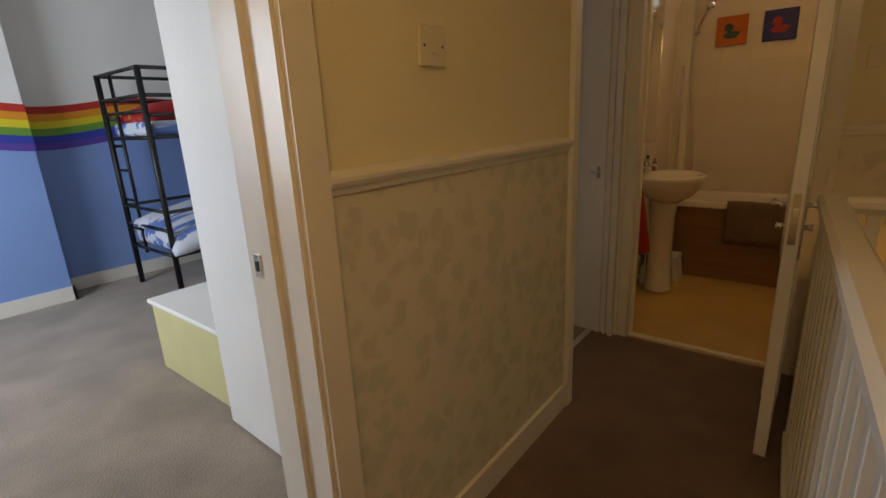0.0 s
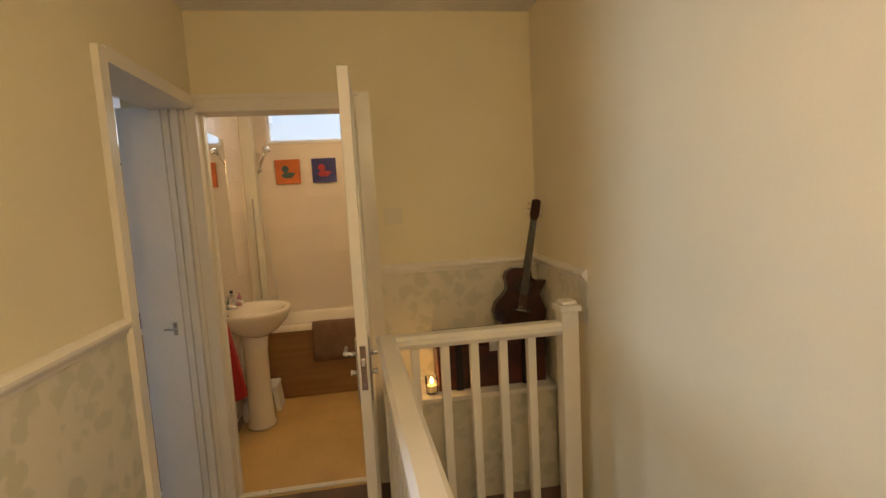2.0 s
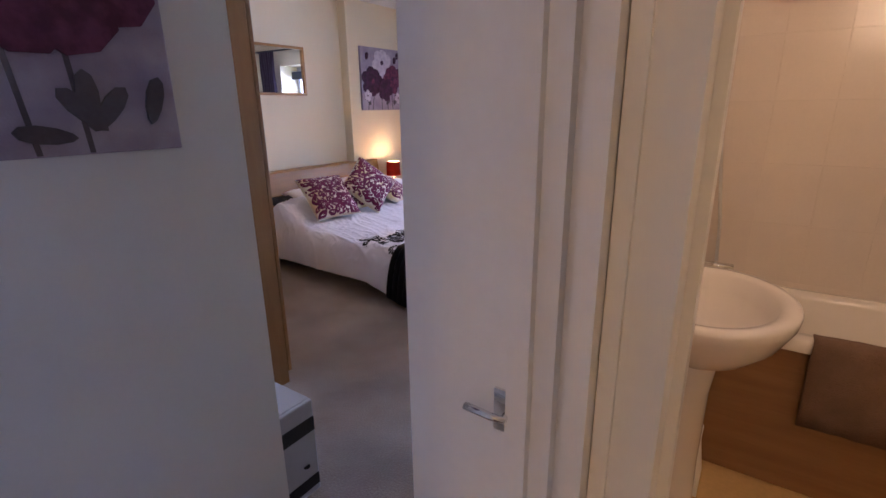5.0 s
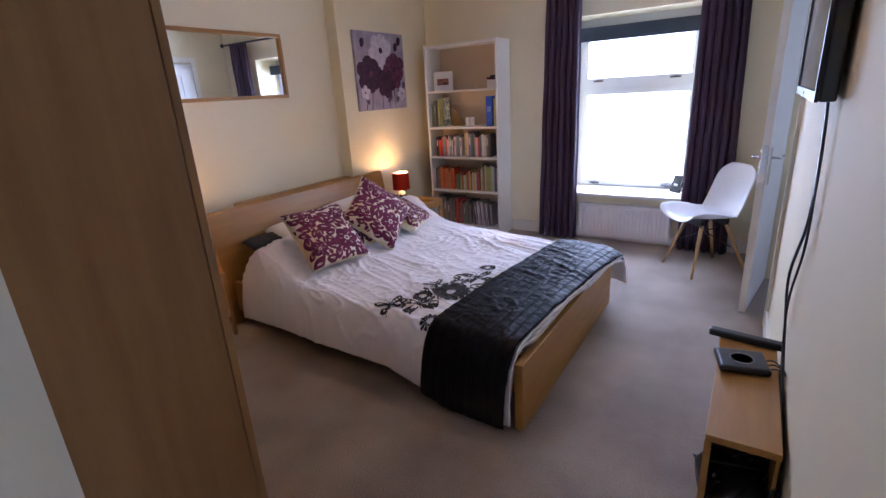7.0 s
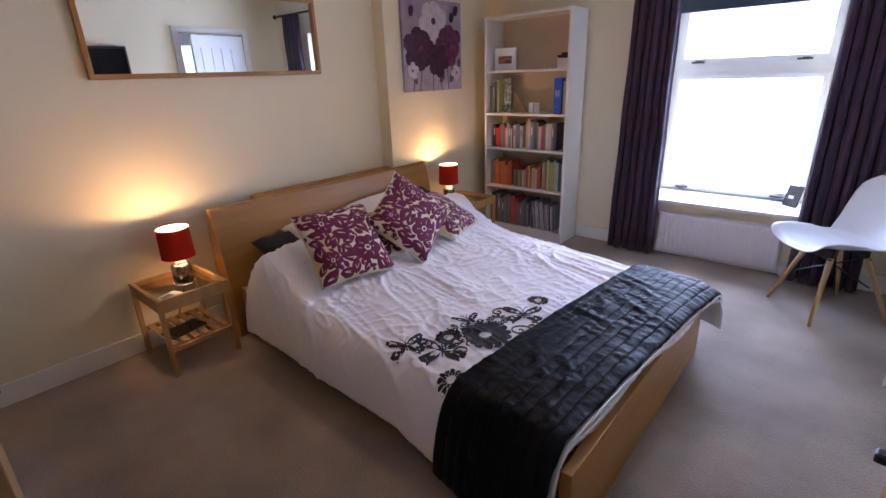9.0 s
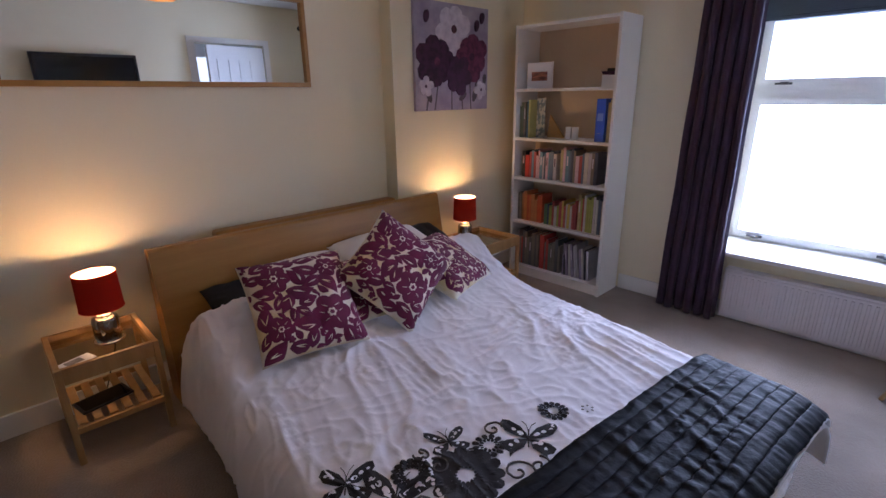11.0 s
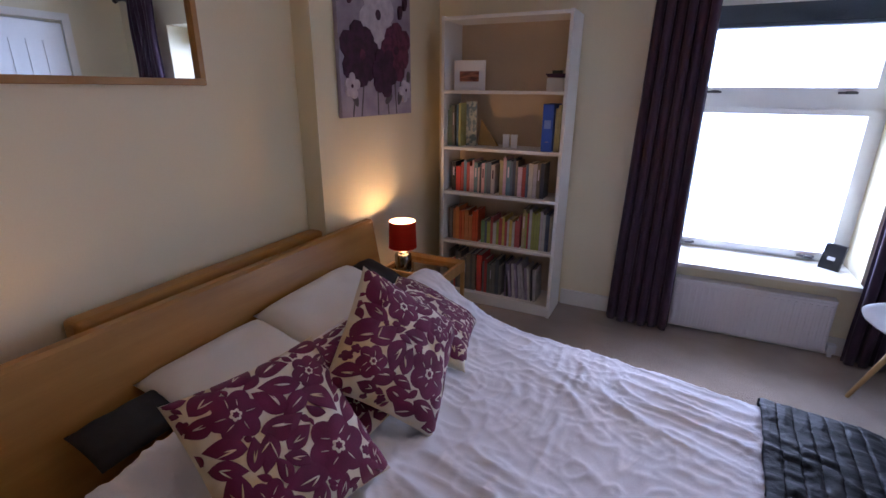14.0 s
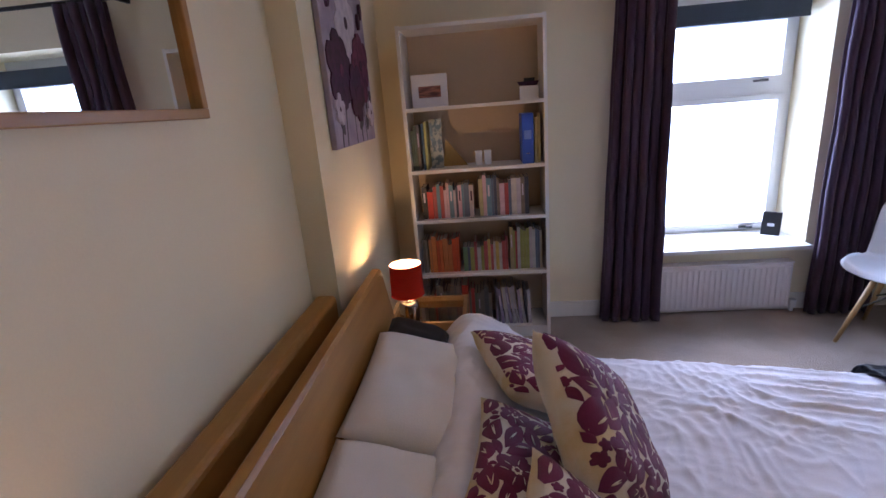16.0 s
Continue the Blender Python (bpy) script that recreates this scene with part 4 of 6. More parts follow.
def flower_canvas(name, m, w, h, label, close=False):
    """A stretched canvas in its own xz plane, facing -y, painted with blooms on stalks."""
    t = new(name)
    t.matrix_world = m
    tagged(t, label, "picture", "flower pictures")
    part("canvas", B(-w / 2, w / 2, 0.0, 0.025, 0, h, bevel=0.003), M_CANVAS, t)
    layer = [0.0]

    def patch(cx, cz, outline, material, nm):
        layer[0] += 0.00022
        bm = bmesh.new()
        pts = [(cx + a, cz + b) for a, b in outline]
        pts = [(min(max(a, -w / 2 + 0.002), w / 2 - 0.002), min(max(b, 0.002), h - 0.002)) for a, b in pts]
        prism(bm, pts, -0.0006 - layer[0], 0.001, "y")
        part(nm, bm, material, t)

    def bloom(cx, cz, r, n, material, eye, a0):
        for k in range(n):
            a = a0 + 2 * math.pi * k / n
            wob = 1 + 0.13 * math.sin(5 * k + cx * 40)
            o = turned(petal(r * wob, r * 0.46), a)
            patch(cx, cz, o, material, "petal")
        patch(cx, cz, [(r * 0.16 * math.cos(a), r * 0.16 * math.sin(a)) for a in (k * math.pi / 5 for k in range(10))], eye, "flower_eye")

    for cx, cz, bx in ((-0.02, 0.3, -0.02), (-0.12, 0.28, -0.17), (0.14, 0.3, 0.16), (0.05, 0.3, 0.08), (-0.2, 0.2, -0.24)):
        c, b, f = cx * w / 0.65, cz * h / 0.65, bx * w / 0.65
        patch(0, 0, [(f - 0.005, 0.003), (f + 0.005, 0.003), (c + 0.005, b), (c - 0.005, b)], M_STALK, "stalk")
    for cx, cz, s, a in () if close else ((-0.27, 0.10, 0.10, 1.2), (0.25, 0.08, 0.12, 1.9), (0.18, 0.05, 0.1, 1.2), (-0.2, 0.05, 0.09, 2.0), (0.29, 0.16, 0.08, 1.5), (0.05, 0.06, 0.09, 0.7)):
        patch(cx * w / 0.65, cz * h / 0.65, turned(petal(s, s * 0.3), a), M_STALK, "leaf")
    k = w / 0.65
    if close:
        bloom(-0.02 * k, 0.52 * h / 0.65, 0.16 * k, 7, M_PALE, M_PLUM, 0.3)
        bloom(-0.19 * k, 0.28 * h / 0.65, 0.20 * k, 8, M_PLUM, M_WINE, 0.1)
        bloom(0.12 * k, 0.33 * h / 0.65, 0.19 * k, 8, M_WINE, M_PLUM, 0.5)
        for cx, cz, s, a in ((0.17, 0.04, 0.13, 0.9), (0.17, 0.04, 0.14, 1.6), (0.19, 0.04, 0.13, 2.3), (0.14, 0.03, 0.12, 3.0), (0.27, 0.05, 0.12, 1.3)):
            patch(cx * k, cz * k, turned(petal(s * 0.85, s * 0.17), a), M_STALK, "leaf")
        return t
    bloom(0.0, 0.50 * h / 0.65, 0.155 * k, 6, M_PALE, M_PLUM, 0.3)
    bloom(-0.15 * k, 0.30 * h / 0.65, 0.16 * k, 7, M_PLUM, M_WINE, 0.1)
    bloom(0.16 * k, 0.34 * h / 0.65, 0.15 * k, 7, M_WINE, M_PLUM, 0.5)
    bloom(0.03 * k, 0.22 * h / 0.65, 0.12 * k, 6, M_PLUM, M_PLUM, 0.9)
    bloom(-0.25 * k, 0.15 * h / 0.65, 0.06 * k, 5, M_PALE, M_PLUM, 0.2)
    bloom(0.25 * k, 0.13 * h / 0.65, 0.06 * k, 5, M_PALE, M_PLUM, 0.7)
    for cx, cz in ((-0.24, 0.52), (0.25, 0.55), (0.2, 0.5)):
        patch(cx * k, cz * h / 0.65, turned(petal(0.07 * k, 0.022 * k), 1.4), M_PLUM, "bud")
    return t


flower_canvas("flower_picture", pose(-3.812, 6.585, 1.335, 0, 0, 90), 0.72, 0.69, "square canvas of plum and white flowers above the bedside")
flower_canvas("flower_picture", pose(-1.012, 2.245, 1.275, 0, 0, 90), 0.72, 0.72, "large plum flower canvas on the white lobby wall", True)

t = thing("wall_mirror", (BX0, 4.84, 1.49), "long landscape mirror in a slim wooden frame on the wall", "mirror")
ML, MH = 0.685, 0.465
part("glass", B(0.006, 0.012, -ML + 0.02, ML - 0.02, 0.02, MH - 0.02), M_MIRROR, t)
for y0, y1, z0, z1 in ((-ML, ML, 0, 0.025), (-ML, ML, MH - 0.025, MH), (-ML, -ML + 0.025, 0.025, MH - 0.025), (ML - 0.025, ML, 0.025, MH - 0.025)):
    part("frame_bar", B(0.0, 0.03, y0, y1, z0, z1, bevel=0.003), M_OAK, t)

# ---- bookcase ----
KX0, KX1, KY0, KY1 = -3.672, -2.85, 7.10, 7.385
t = thing("bookcase", ((KX0 + KX1) / 2, KY0, 0), "tall white bookcase with five open shelves of books", "bookcase")
cx = (KX0 + KX1) / 2
W2, DD = (KX1 - KX0) / 2, KY1 - KY0
part("side", B(-W2, -W2 + 0.02, 0, DD, 0, 1.915), M_SHELF, t)
part("side", B(W2 - 0.02, W2, 0, DD, 0, 1.915), M_SHELF, t)
part("top", B(-W2 + 0.02, W2 - 0.02, 0, DD, 1.89, 1.91), M_SHELF, t)
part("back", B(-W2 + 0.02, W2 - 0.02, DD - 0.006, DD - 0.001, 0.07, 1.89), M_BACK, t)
part("plinth", B(-W2 + 0.02, W2 - 0.02, 0.015, 0.03, 0, 0.06), M_SHELF, t)
LEVELS = [0.06, 0.437, 0.79, 1.095, 1.455]
for z in LEVELS:
    part("shelf", B(-W2 + 0.02, W2 - 0.02, 0.004, DD - 0.006, z, z + 0.02), M_SHELF, t)
LEVELS = [z + 0.02 for z in LEVELS]

PAGES = mat("book_page_paper", (0.66, 0.60, 0.48), 0.9, vary=0.06, scale=20, bump=0.2)
BOOKMATS = {}


def book(x, z, w, h, d, colour, lean=0.0, y=None):
    key = tuple(round(c, 2) for c in colour)
    if key not in BOOKMATS:
        BOOKMATS[key] = mat("book_cover", colour, 0.5, vary=0.12, scale=18, bump=0.1)
    t = thing("book", (x, KY0 + 0.05 if y is None else y, z), "upright book with a coloured spine on the shelf", "book", "books on the shelves")
    if lean:
        t.matrix_world = pose(x, KY0 + 0.05, z, 0, lean, 0)
    c = 0.0025
    cov = boxes((0, c, 0, d, 0, h), (w - c, w, 0, d, 0, h), (c, w - c, -0.001, 0.003, 0, h))
    part("cover", cov, BOOKMATS[key], t)
    part("page_block", B(c, w - c, 0.003, d - 0.004, 0.003, h - 0.004), PAGES, t)
    if w > 0.018 and int(x * 1000) % 3 == 0:
        lum = sum(colour)
        part("title_bar", B(w * 0.32, w * 0.68, -0.0018, -0.0008, h * 0.52, h * 0.82), M_PALE if lum < 0.9 else M_PLUM, t)
    return t


def book_row(z, x0, x1, hmin, hmax, wmin, wmax, colours, seed, lean_from=None):
    rng = random.Random(seed)
    x = x0
    while True:
        w = rng.uniform(wmin, wmax)
        if x + w > x1:
            break
        h = rng.uniform(hmin, hmax)
        lean = -rng.uniform(3, 7) if lean_from is not None and x > lean_from else 0.0
        book(x, z, w, h, rng.uniform(0.13, 0.17), rng.choice(colours), lean)
        x += w + (0.006 if lean else 0.0012)


C_MIX = [(0.52, 0.47, 0.38), (0.42, 0.36, 0.26), (0.40, 0.33, 0.16), (0.06, 0.07, 0.10), (0.55, 0.52, 0.46), (0.10, 0.14, 0.20), (0.20, 0.16, 0.12), (0.35, 0.06, 0.05), (0.12, 0.22, 0.28), (0.45, 0.40, 0.42), (0.55, 0.36, 0.40)]
C_RED = [(0.55, 0.09, 0.03), (0.60, 0.14, 0.04), (0.45, 0.05, 0.03), (0.50, 0.18, 0.06), (0.62, 0.2, 0.05)]
C_VAR = [(0.30, 0.32, 0.08), (0.16, 0.13, 0.14), (0.5, 0.38, 0.10), (0.20, 0.12, 0.22), (0.45, 0.45, 0.42), (0.08, 0.10, 0.16), (0.38, 0.08, 0.08), (0.14, 0.25, 0.12)]
C_DARK = [(0.10, 0.11, 0.12), (0.18, 0.16, 0.14), (0.30, 0.27, 0.22), (0.12, 0.16, 0.12), (0.42, 0.06, 0.05), (0.22, 0.20, 0.17)]
C_LILAC = [(0.42, 0.40, 0.42), (0.22, 0.16, 0.24), (0.30, 0.25, 0.34), (0.5, 0.48, 0.44), (0.05, 0.05, 0.06)]
book(KX0 + 0.06, LEVELS[2], 0.03, 0.20, 0.15, (0.02, 0.02, 0.025))
book(KX0 + 0.092, LEVELS[2], 0.035, 0.17, 0.15, (0.50, 0.03, 0.02))
book_row(LEVELS[2], KX0 + 0.13, KX0 + 0.40, 0.17, 0.22, 0.012, 0.03, C_MIX, 11)
book_row(LEVELS[2], KX0 + 0.41, KX1 - 0.10, 0.19, 0.25, 0.014, 0.032, C_MIX, 12)
book_row(LEVELS[1], KX0 + 0.035, KX0 + 0.07, 0.2, 0.23, 0.012, 0.016, C_DARK, 20)
book_row(LEVELS[1], KX0 + 0.075, KX0 + 0.28, 0.18, 0.24, 0.014, 0.032, C_RED, 21)
book_row(LEVELS[1], KX0 + 0.29, KX0 + 0.58, 0.15, 0.22, 0.012, 0.028, C_VAR, 22)
book_row(LEVELS[1], KX0 + 0.585, KX1 - 0.03, 0.24, 0.275, 0.010, 0.022, C_MIX + C_VAR, 23)
book_row(LEVELS[0], KX0 + 0.035, KX0 + 0.26, 0.21, 0.29, 0.010, 0.03, C_DARK, 31)
book(KX0 + 0.265, LEVELS[0], 0.04, 0.28, 0.17, (0.48, 0.06, 0.045))
book_row(LEVELS[0], KX0 + 0.31, KX0 + 0.47, 0.22, 0.27, 0.012, 0.03, C_DARK, 32)
book_row(LEVELS[0], KX0 + 0.48, KX1 - 0.10, 0.23, 0.27, 0.008, 0.02, C_LILAC, 33, KX0 + 0.48)
# second shelf from the top
book_row(LEVELS[3], KX0 + 0.025, KX0 + 0.085, 0.22, 0.28, 0.012, 0.02, C_DARK, 41)
book(KX0 + 0.09, LEVELS[3], 0.012, 0.27, 0.16, (0.08, 0.16, 0.24))
book(KX0 + 0.105, LEVELS[3], 0.014, 0.28, 0.16, (0.50, 0.46, 0.16))
t = thing("magazine", (KX0 + 0.13, KY0 + 0.12, LEVELS[3]), "thin pale magazine standing open against the shelf back", "magazine")
part("cover", B(0, 0.075, 0, 0.006, 0, 0.29), mat("glossy_print", (0.5, 0.5, 0.42), 0.35, second=(0.15, 0.2, 0.22), mix=(0.45, 0.55), scale=30, bump=0), t)
t = thing("straw_fan", (KX0 + 0.20, KY0 + 0.17, LEVELS[3]), "folded tan straw fan leaning at the shelf back", "fan")
part("leaf", P([(0, 0), (0.15, 0), (0.02, 0.17)], 0, 0.012, "y"), mat("tan_straw", (0.42, 0.27, 0.09), 0.8, vary=0.2, scale=60, stretch=(1, 1, 8)), t)
t = thing("ring_binder", (KX1 - 0.145, KY0 + 0.03, LEVELS[3]), "bright blue lever-arch binder with a pale label", "binder")
part("case", B(0, 0.068, 0, 0.20, 0, 0.285, bevel=0.003), mat("blue_binder_card", (0.03, 0.10, 0.50), 0.5, vary=0.05), t)
part("label", B(0.014, 0.054, -0.0015, 0.0005, 0.14, 0.19), mat("pale_blue_label", (0.18, 0.28, 0.60), 0.6), t)
part("finger_hole", L([(0.006, -0.0005), (0.012, -0.001), (0.012, 0.001), (0.006, 0.001)], 14, (0.034, 0.0, 0.06)), M_CHROME, t)
book(KX1 - 0.07, LEVELS[3], 0.014, 0.26, 0.16, (0.55, 0.48, 0.22))
book(KX1 - 0.054, LEVELS[3], 0.016, 0.28, 0.16, (0.42, 0.36, 0.16))
for k, x in enumerate((0.42, 0.475)):
    t = thing("white_block", (KX0 + x, KY0 + 0.12, LEVELS[3]), "small white upright card box on the shelf", "box", rz=8)
    part("body", B(-0.02, 0.02, -0.012, 0.012, 0, 0.085, bevel=0.002), M_SHELL, t)
    part("lid", B(-0.021, 0.021, -0.013, 0.013, 0.07, 0.087, bevel=0.001), M_SHELL, t)
# top shelf
t = thing("small_picture", (KX0 + 0.155, KY0 + 0.10, LEVELS[4]), "small framed landscape in a wide white mount", "picture", rz=6)
part("frame", B(-0.105, 0.105, 0, 0.016, 0, 0.185, bevel=0.003), M_SHELL, t)
part("mount", B(-0.092, 0.092, -0.003, 0.0, 0.013, 0.172), M_SHELL, t)
part("print", B(-0.065, 0.065, -0.005, -0.003, 0.055, 0.118), mat("sunset_print", (0.42, 0.18, 0.12), 0.4, second=(0.12, 0.05, 0.05), mix=(0.4, 0.6), scale=12, stretch=(1, 1, 8), bump=0), t)
t = thing("model_boat", (KX1 - 0.10, KY0 + 0.10, LEVELS[4]), "small dark wooden model boat on the top shelf", "ornament")
part("plinth", B(-0.045, 0.06, -0.03, 0.03, 0, 0.075), M_SHELF, t)
part("hull", P([(-0.06, 0.10), (-0.045, 0.08), (0.05, 0.075), (0.065, 0.10)], -0.018, 0.018, "y"), M_PLUM, t)
part("cabin", B(-0.02, 0.04, -0.012, 0.012, 0.10, 0.118), M_BLACK, t)
t = thing("tealight_holder", (KX0 + 0.50, KY0 + 0.15, LEVELS[4]), "little pale card on the top shelf", "ornament")
part("card", P([(-0.015, 0), (0.015, 0), (0.015, 0.05), (-0.005, 0.06)], -0.004, 0.004, "y"), M_BACK, t)

# ---- wardrobe ----
t = thing("wardrobe", (-1.757, 3.375, 0), "tall oak-veneer wardrobe with bar handles against the wall", "wardrobe")
part("side", B(-0.022, 0.0, -0.56, -0.022, 0.0, 2.2, bevel=0.001), M_OAKZ, t)
part("side", B(-1.68, -1.658, -0.56, -0.022, 0.0, 2.2), M_OAKZ, t)
part("top", B(-1.658, -0.022, -0.56, -0.022, 2.178, 2.2), M_OAKZ, t)
part("back", B(-1.658, -0.022, -0.56, -0.55, 0.0, 2.178), M_OAKZ, t)
part("base", B(-1.658, -0.022, -0.55, -0.03, 0.0, 0.08), M_OAKZ, t)
for k in range(3):
    x1 = -0.001 - k * 0.56
    d = part("door", B(x1 - 0.557, x1, -0.018, 0.002, 0.06, 2.19, bevel=0.002), M_OAKZ, t)
    hx = x1 - (0.06 if k == 2 else 0.50)
    part("handle", T([(hx, 0.004, 0.85), (hx, 0.03, 0.87), (hx, 0.03, 1.33), (hx, 0.004, 1.35)], 0.006, 8), M_CHROME, d, "chrome bar handle", smooth=True)

# ---- silver box by the door ----
t = thing("computer_tower", (-1.335, 2.87, 0), "silver computer tower with black drive band on the floor", "computer")
M_SILVER = mat("silver_grey_plastic", (0.42, 0.42, 0.45), 0.4, vary=0.04, bump=0.04)
part("case", B(-0.155, 0.245, -0.075, 0.075, 0, 0.38, bevel=0.004), M_SILVER, t)
part("front", B(0.245, 0.262, -0.075, 0.075, 0, 0.38, bevel=0.006), M_SILVER, t)
part("drive_band", B(0.261, 0.266, -0.07, 0.07, 0.26, 0.315), M_BLACK, t, "black drive bay")
part("lower_band", B(0.261, 0.266, -0.07, 0.07, 0.03, 0.075), M_BLACK, t, "black vent strip")
part("button", L([(0, 0), (0.012, 0), (0.012, 0.004), (0, 0.004)], 14, (0.264, 0.02, 0.13)), M_BLACK, t)

# ---- chair ----
t = thing("shell_chair", (-0.985, 6.885, 0), "white moulded shell chair on splayed wooden legs", "chair", rz=128)


def shell(s, v):
    """The seat and back in one curve: s from the front lip to the top, v across."""
    prof = [(0.26, 0.425), (0.235, 0.442), (0.14, 0.437), (0.02, 0.425), (-0.10, 0.428), (-0.165, 0.46), (-0.205, 0.54), (-0.235, 0.65), (-0.262, 0.76), (-0.275, 0.82)]
    f = s * (len(prof) - 1)
    i = min(int(f), len(prof) - 2)
    q = f - i
    y = prof[i][0] * (1 - q) + prof[i + 1][0] * q
    z = prof[i][1] * (1 - q) + prof[i + 1][1] * q
    half = 0.225 * (1 - 0.10 * s) * (1 - max(0.0, (s - 0.82) / 0.18) ** 2 * 0.45) * (1 - max(0.0, (0.10 - s) / 0.10) ** 2 * 0.18)
    lift = 0.075 * abs(v) ** 2.4 * math.sin(min(1.0, s * 1.5 + 0.15) * math.pi) if s < 0.62 else 0.0
    fwd = 0.06 * abs(v) ** 2.4 * (0.4 + 0.6 * math.sin(math.pi * min(1, max(0, (s - 0.35) / 0.6))))
    return Vector((v * half, y + (fwd if s > 0.35 else 0), z + max(lift, 0)))


sb = bmesh.new()
rows = [[sb.verts.new(shell(j / 40, 2 * i / 24 - 1)) for i in range(25)] for j in range(41)]
for a, b in zip(rows, rows[1:]):
    for i in range(24):
        sb.faces.new((a[i], a[i + 1], b[i + 1], b[i]))
s = part("seat_shell", sb, M_SHELL, t, smooth=True)
md = s.modifiers.new("thick", "SOLIDIFY")
md.thickness = 0.007
FEET = [(-0.20, 0.19), (0.20, 0.19), (-0.20, -0.25), (0.20, -0.25)]
for fx, fy in FEET:
    part("leg", T([(fx, fy, 0.0), (fx * 0.5, fy * 0.45, 0.385)], [0.010, 0.016], 10), M_BIRCH, t, smooth=True)
for a, b in (((-0.10, 0.085, 0.385), (0.135, -0.145, 0.21)), ((0.10, 0.085, 0.385), (-0.135, -0.145, 0.21)), ((-0.10, -0.11, 0.385), (0.14, 0.12, 0.21)), ((0.10, -0.11, 0.385), (-0.14, 0.12, 0.21)), ((-0.12, 0.10, 0.38), (0.12, 0.10, 0.38)), ((-0.12, -0.12, 0.38), (0.12, -0.12, 0.38))):
    part("brace", T([a, b], 0.005, 6), M_STEEL, t)
part("mount", boxes((-0.11, 0.11, -0.12, -0.10, 0.38, 0.425), (-0.11, 0.11, 0.08, 0.10, 0.38, 0.425)), M_STEEL, t)

# ---- television wall ----
t = thing("television", (-0.545, 5.02, 1.37), "black flat television on a wall bracket", "television")
part("case", B(-0.055, -0.012, -0.43, 0.43, 0.0, 0.50, bevel=0.006), M_BLACK, t)
part("bezel", boxes((-0.065, -0.055, -0.43, 0.43, 0, 0.03), (-0.065, -0.055, -0.43, 0.43, 0.475, 0.50), (-0.065, -0.055, -0.43, -0.41, 0.03, 0.475), (-0.065, -0.055, 0.41, 0.43, 0.03, 0.475)), M_BLACK, t)
part("screen", B(-0.060, -0.055, -0.41, 0.41, 0.03, 0.475), M_SCREEN, t)
part("bracket", B(-0.012, 0.005, -0.12, 0.12, 0.12, 0.33), M_STEEL, t)
part("badge", B(-0.067, -0.065, -0.03, 0.03, 0.008, 0.02), M_CHROME, t)
t = thing("television_cable", (0, 0, 0), "black cables hanging from the television down the wall", "cable", "")


def cable(name, pts, r, parent):
    out = []
    P4 = [Vector(p) for p in pts]
    P4 = [P4[0] * 2 - P4[1]] + P4 + [P4[-1] * 2 - P4[-2]]
    for i in range(1, len(P4) - 2):
        for k in range(8):
            q = k / 8
            a, b, c, d = P4[i - 1], P4[i], P4[i + 1], P4[i + 2]
            out.append(0.5 * ((2 * b) + (c - a) * q + (2 * a - 5 * b + 4 * c - d) * q * q + (3 * b - a - 3 * c + d) * q ** 3))
    out.append(P4[-2])
    return part(name, T(out, r, 6), M_BLACK, parent, smooth=True)


cable("strand", [(-0.565, 4.72, 1.38), (-0.56, 4.68, 1.2), (-0.56, 4.70, 0.98), (-0.57, 4.86, 0.74), (-0.56, 4.80, 0.56), (-0.555, 4.6, 0.42), (-0.55, 4.4, 0.30)], 0.005, t)
cable("strand", [(-0.565, 4.71, 1.38), (-0.56, 4.66, 1.1), (-0.56, 4.66, 0.9), (-0.565, 4.78, 0.68), (-0.56, 4.74, 0.5), (-0.55, 4.5, 0.30)], 0.004, t)
t = thing("media_bench", (-0.66, 4.56, 0), "narrow oak bench under the television", "bench")
part("top", B(-0.10, 0.10, -0.32, 0.42, 0.375, 0.40, bevel=0.002), M_OAK, t)
part("side", B(-0.10, -0.08, -0.32, -0.295, 0.0, 0.375), M_OAK, t)
part("side", B(-0.10, 0.10, 0.395, 0.42, 0.0, 0.375), M_OAK, t)
part("front", B(-0.10, -0.082, -0.295, 0.395, 0.0, 0.375), M_OAK, t)
part("back", B(0.09, 0.10, -0.295, 0.395, 0.2, 0.375), M_OAK, t)
t = thing("sound_bar", (-0.66, 4.93, 0.40), "slim black sound bar across the bench", "speaker", rz=-8)
part("bar", B(-0.145, 0.145, -0.02, 0.02, 0, 0.03, bevel=0.006), M_BLACK, t)
part("grille", B(-0.135, 0.135, -0.0225, -0.0195, 0.005, 0.025), M_DARK, t)
t = thing("media_box", (-0.68, 4.72, 0.40), "small black media box with a round dial mark", "set-top box", rz=12)
part("case", B(-0.085, 0.085, -0.075, 0.075, 0.004, 0.032, bevel=0.012, segments=3), M_BLACK, t)
part("ring", L([(0.036, 0.032), (0.036, 0.0335), (0.041, 0.0335), (0.041, 0.032)], 24), mat("grey_ring", (0.2, 0.2, 0.21), 0.4), t)
for k in range(3):
    cable("lead", [(0.085, -0.03 + 0.03 * k, 0.015), (0.115, -0.04 + 0.03 * k, 0.02), (0.135, -0.09 + 0.02 * k, 0.01), (0.145, -0.16, -0.02)], 0.003, t)
t = thing("cable_tangle", (-0.66, 4.30, 0), "tangle of black leads and plugs under the bench", "cable")
rng = random.Random(4)
for k in range(14):
    pts = [(rng.uniform(-0.09, 0.12), rng.uniform(-0.06, 0.18), rng.uniform(0.012, 0.26)) for _ in range(5)]
    cable("lead", pts, rng.uniform(0.003, 0.006), t)
part("bag", pillow_mesh(0.2, 0.26, 0.2, 7, 14), M_BLACK, t, "crumpled black bag", smooth=True).matrix_local = pose(0.0, 0.06, 0.11, 12, 8, 20)

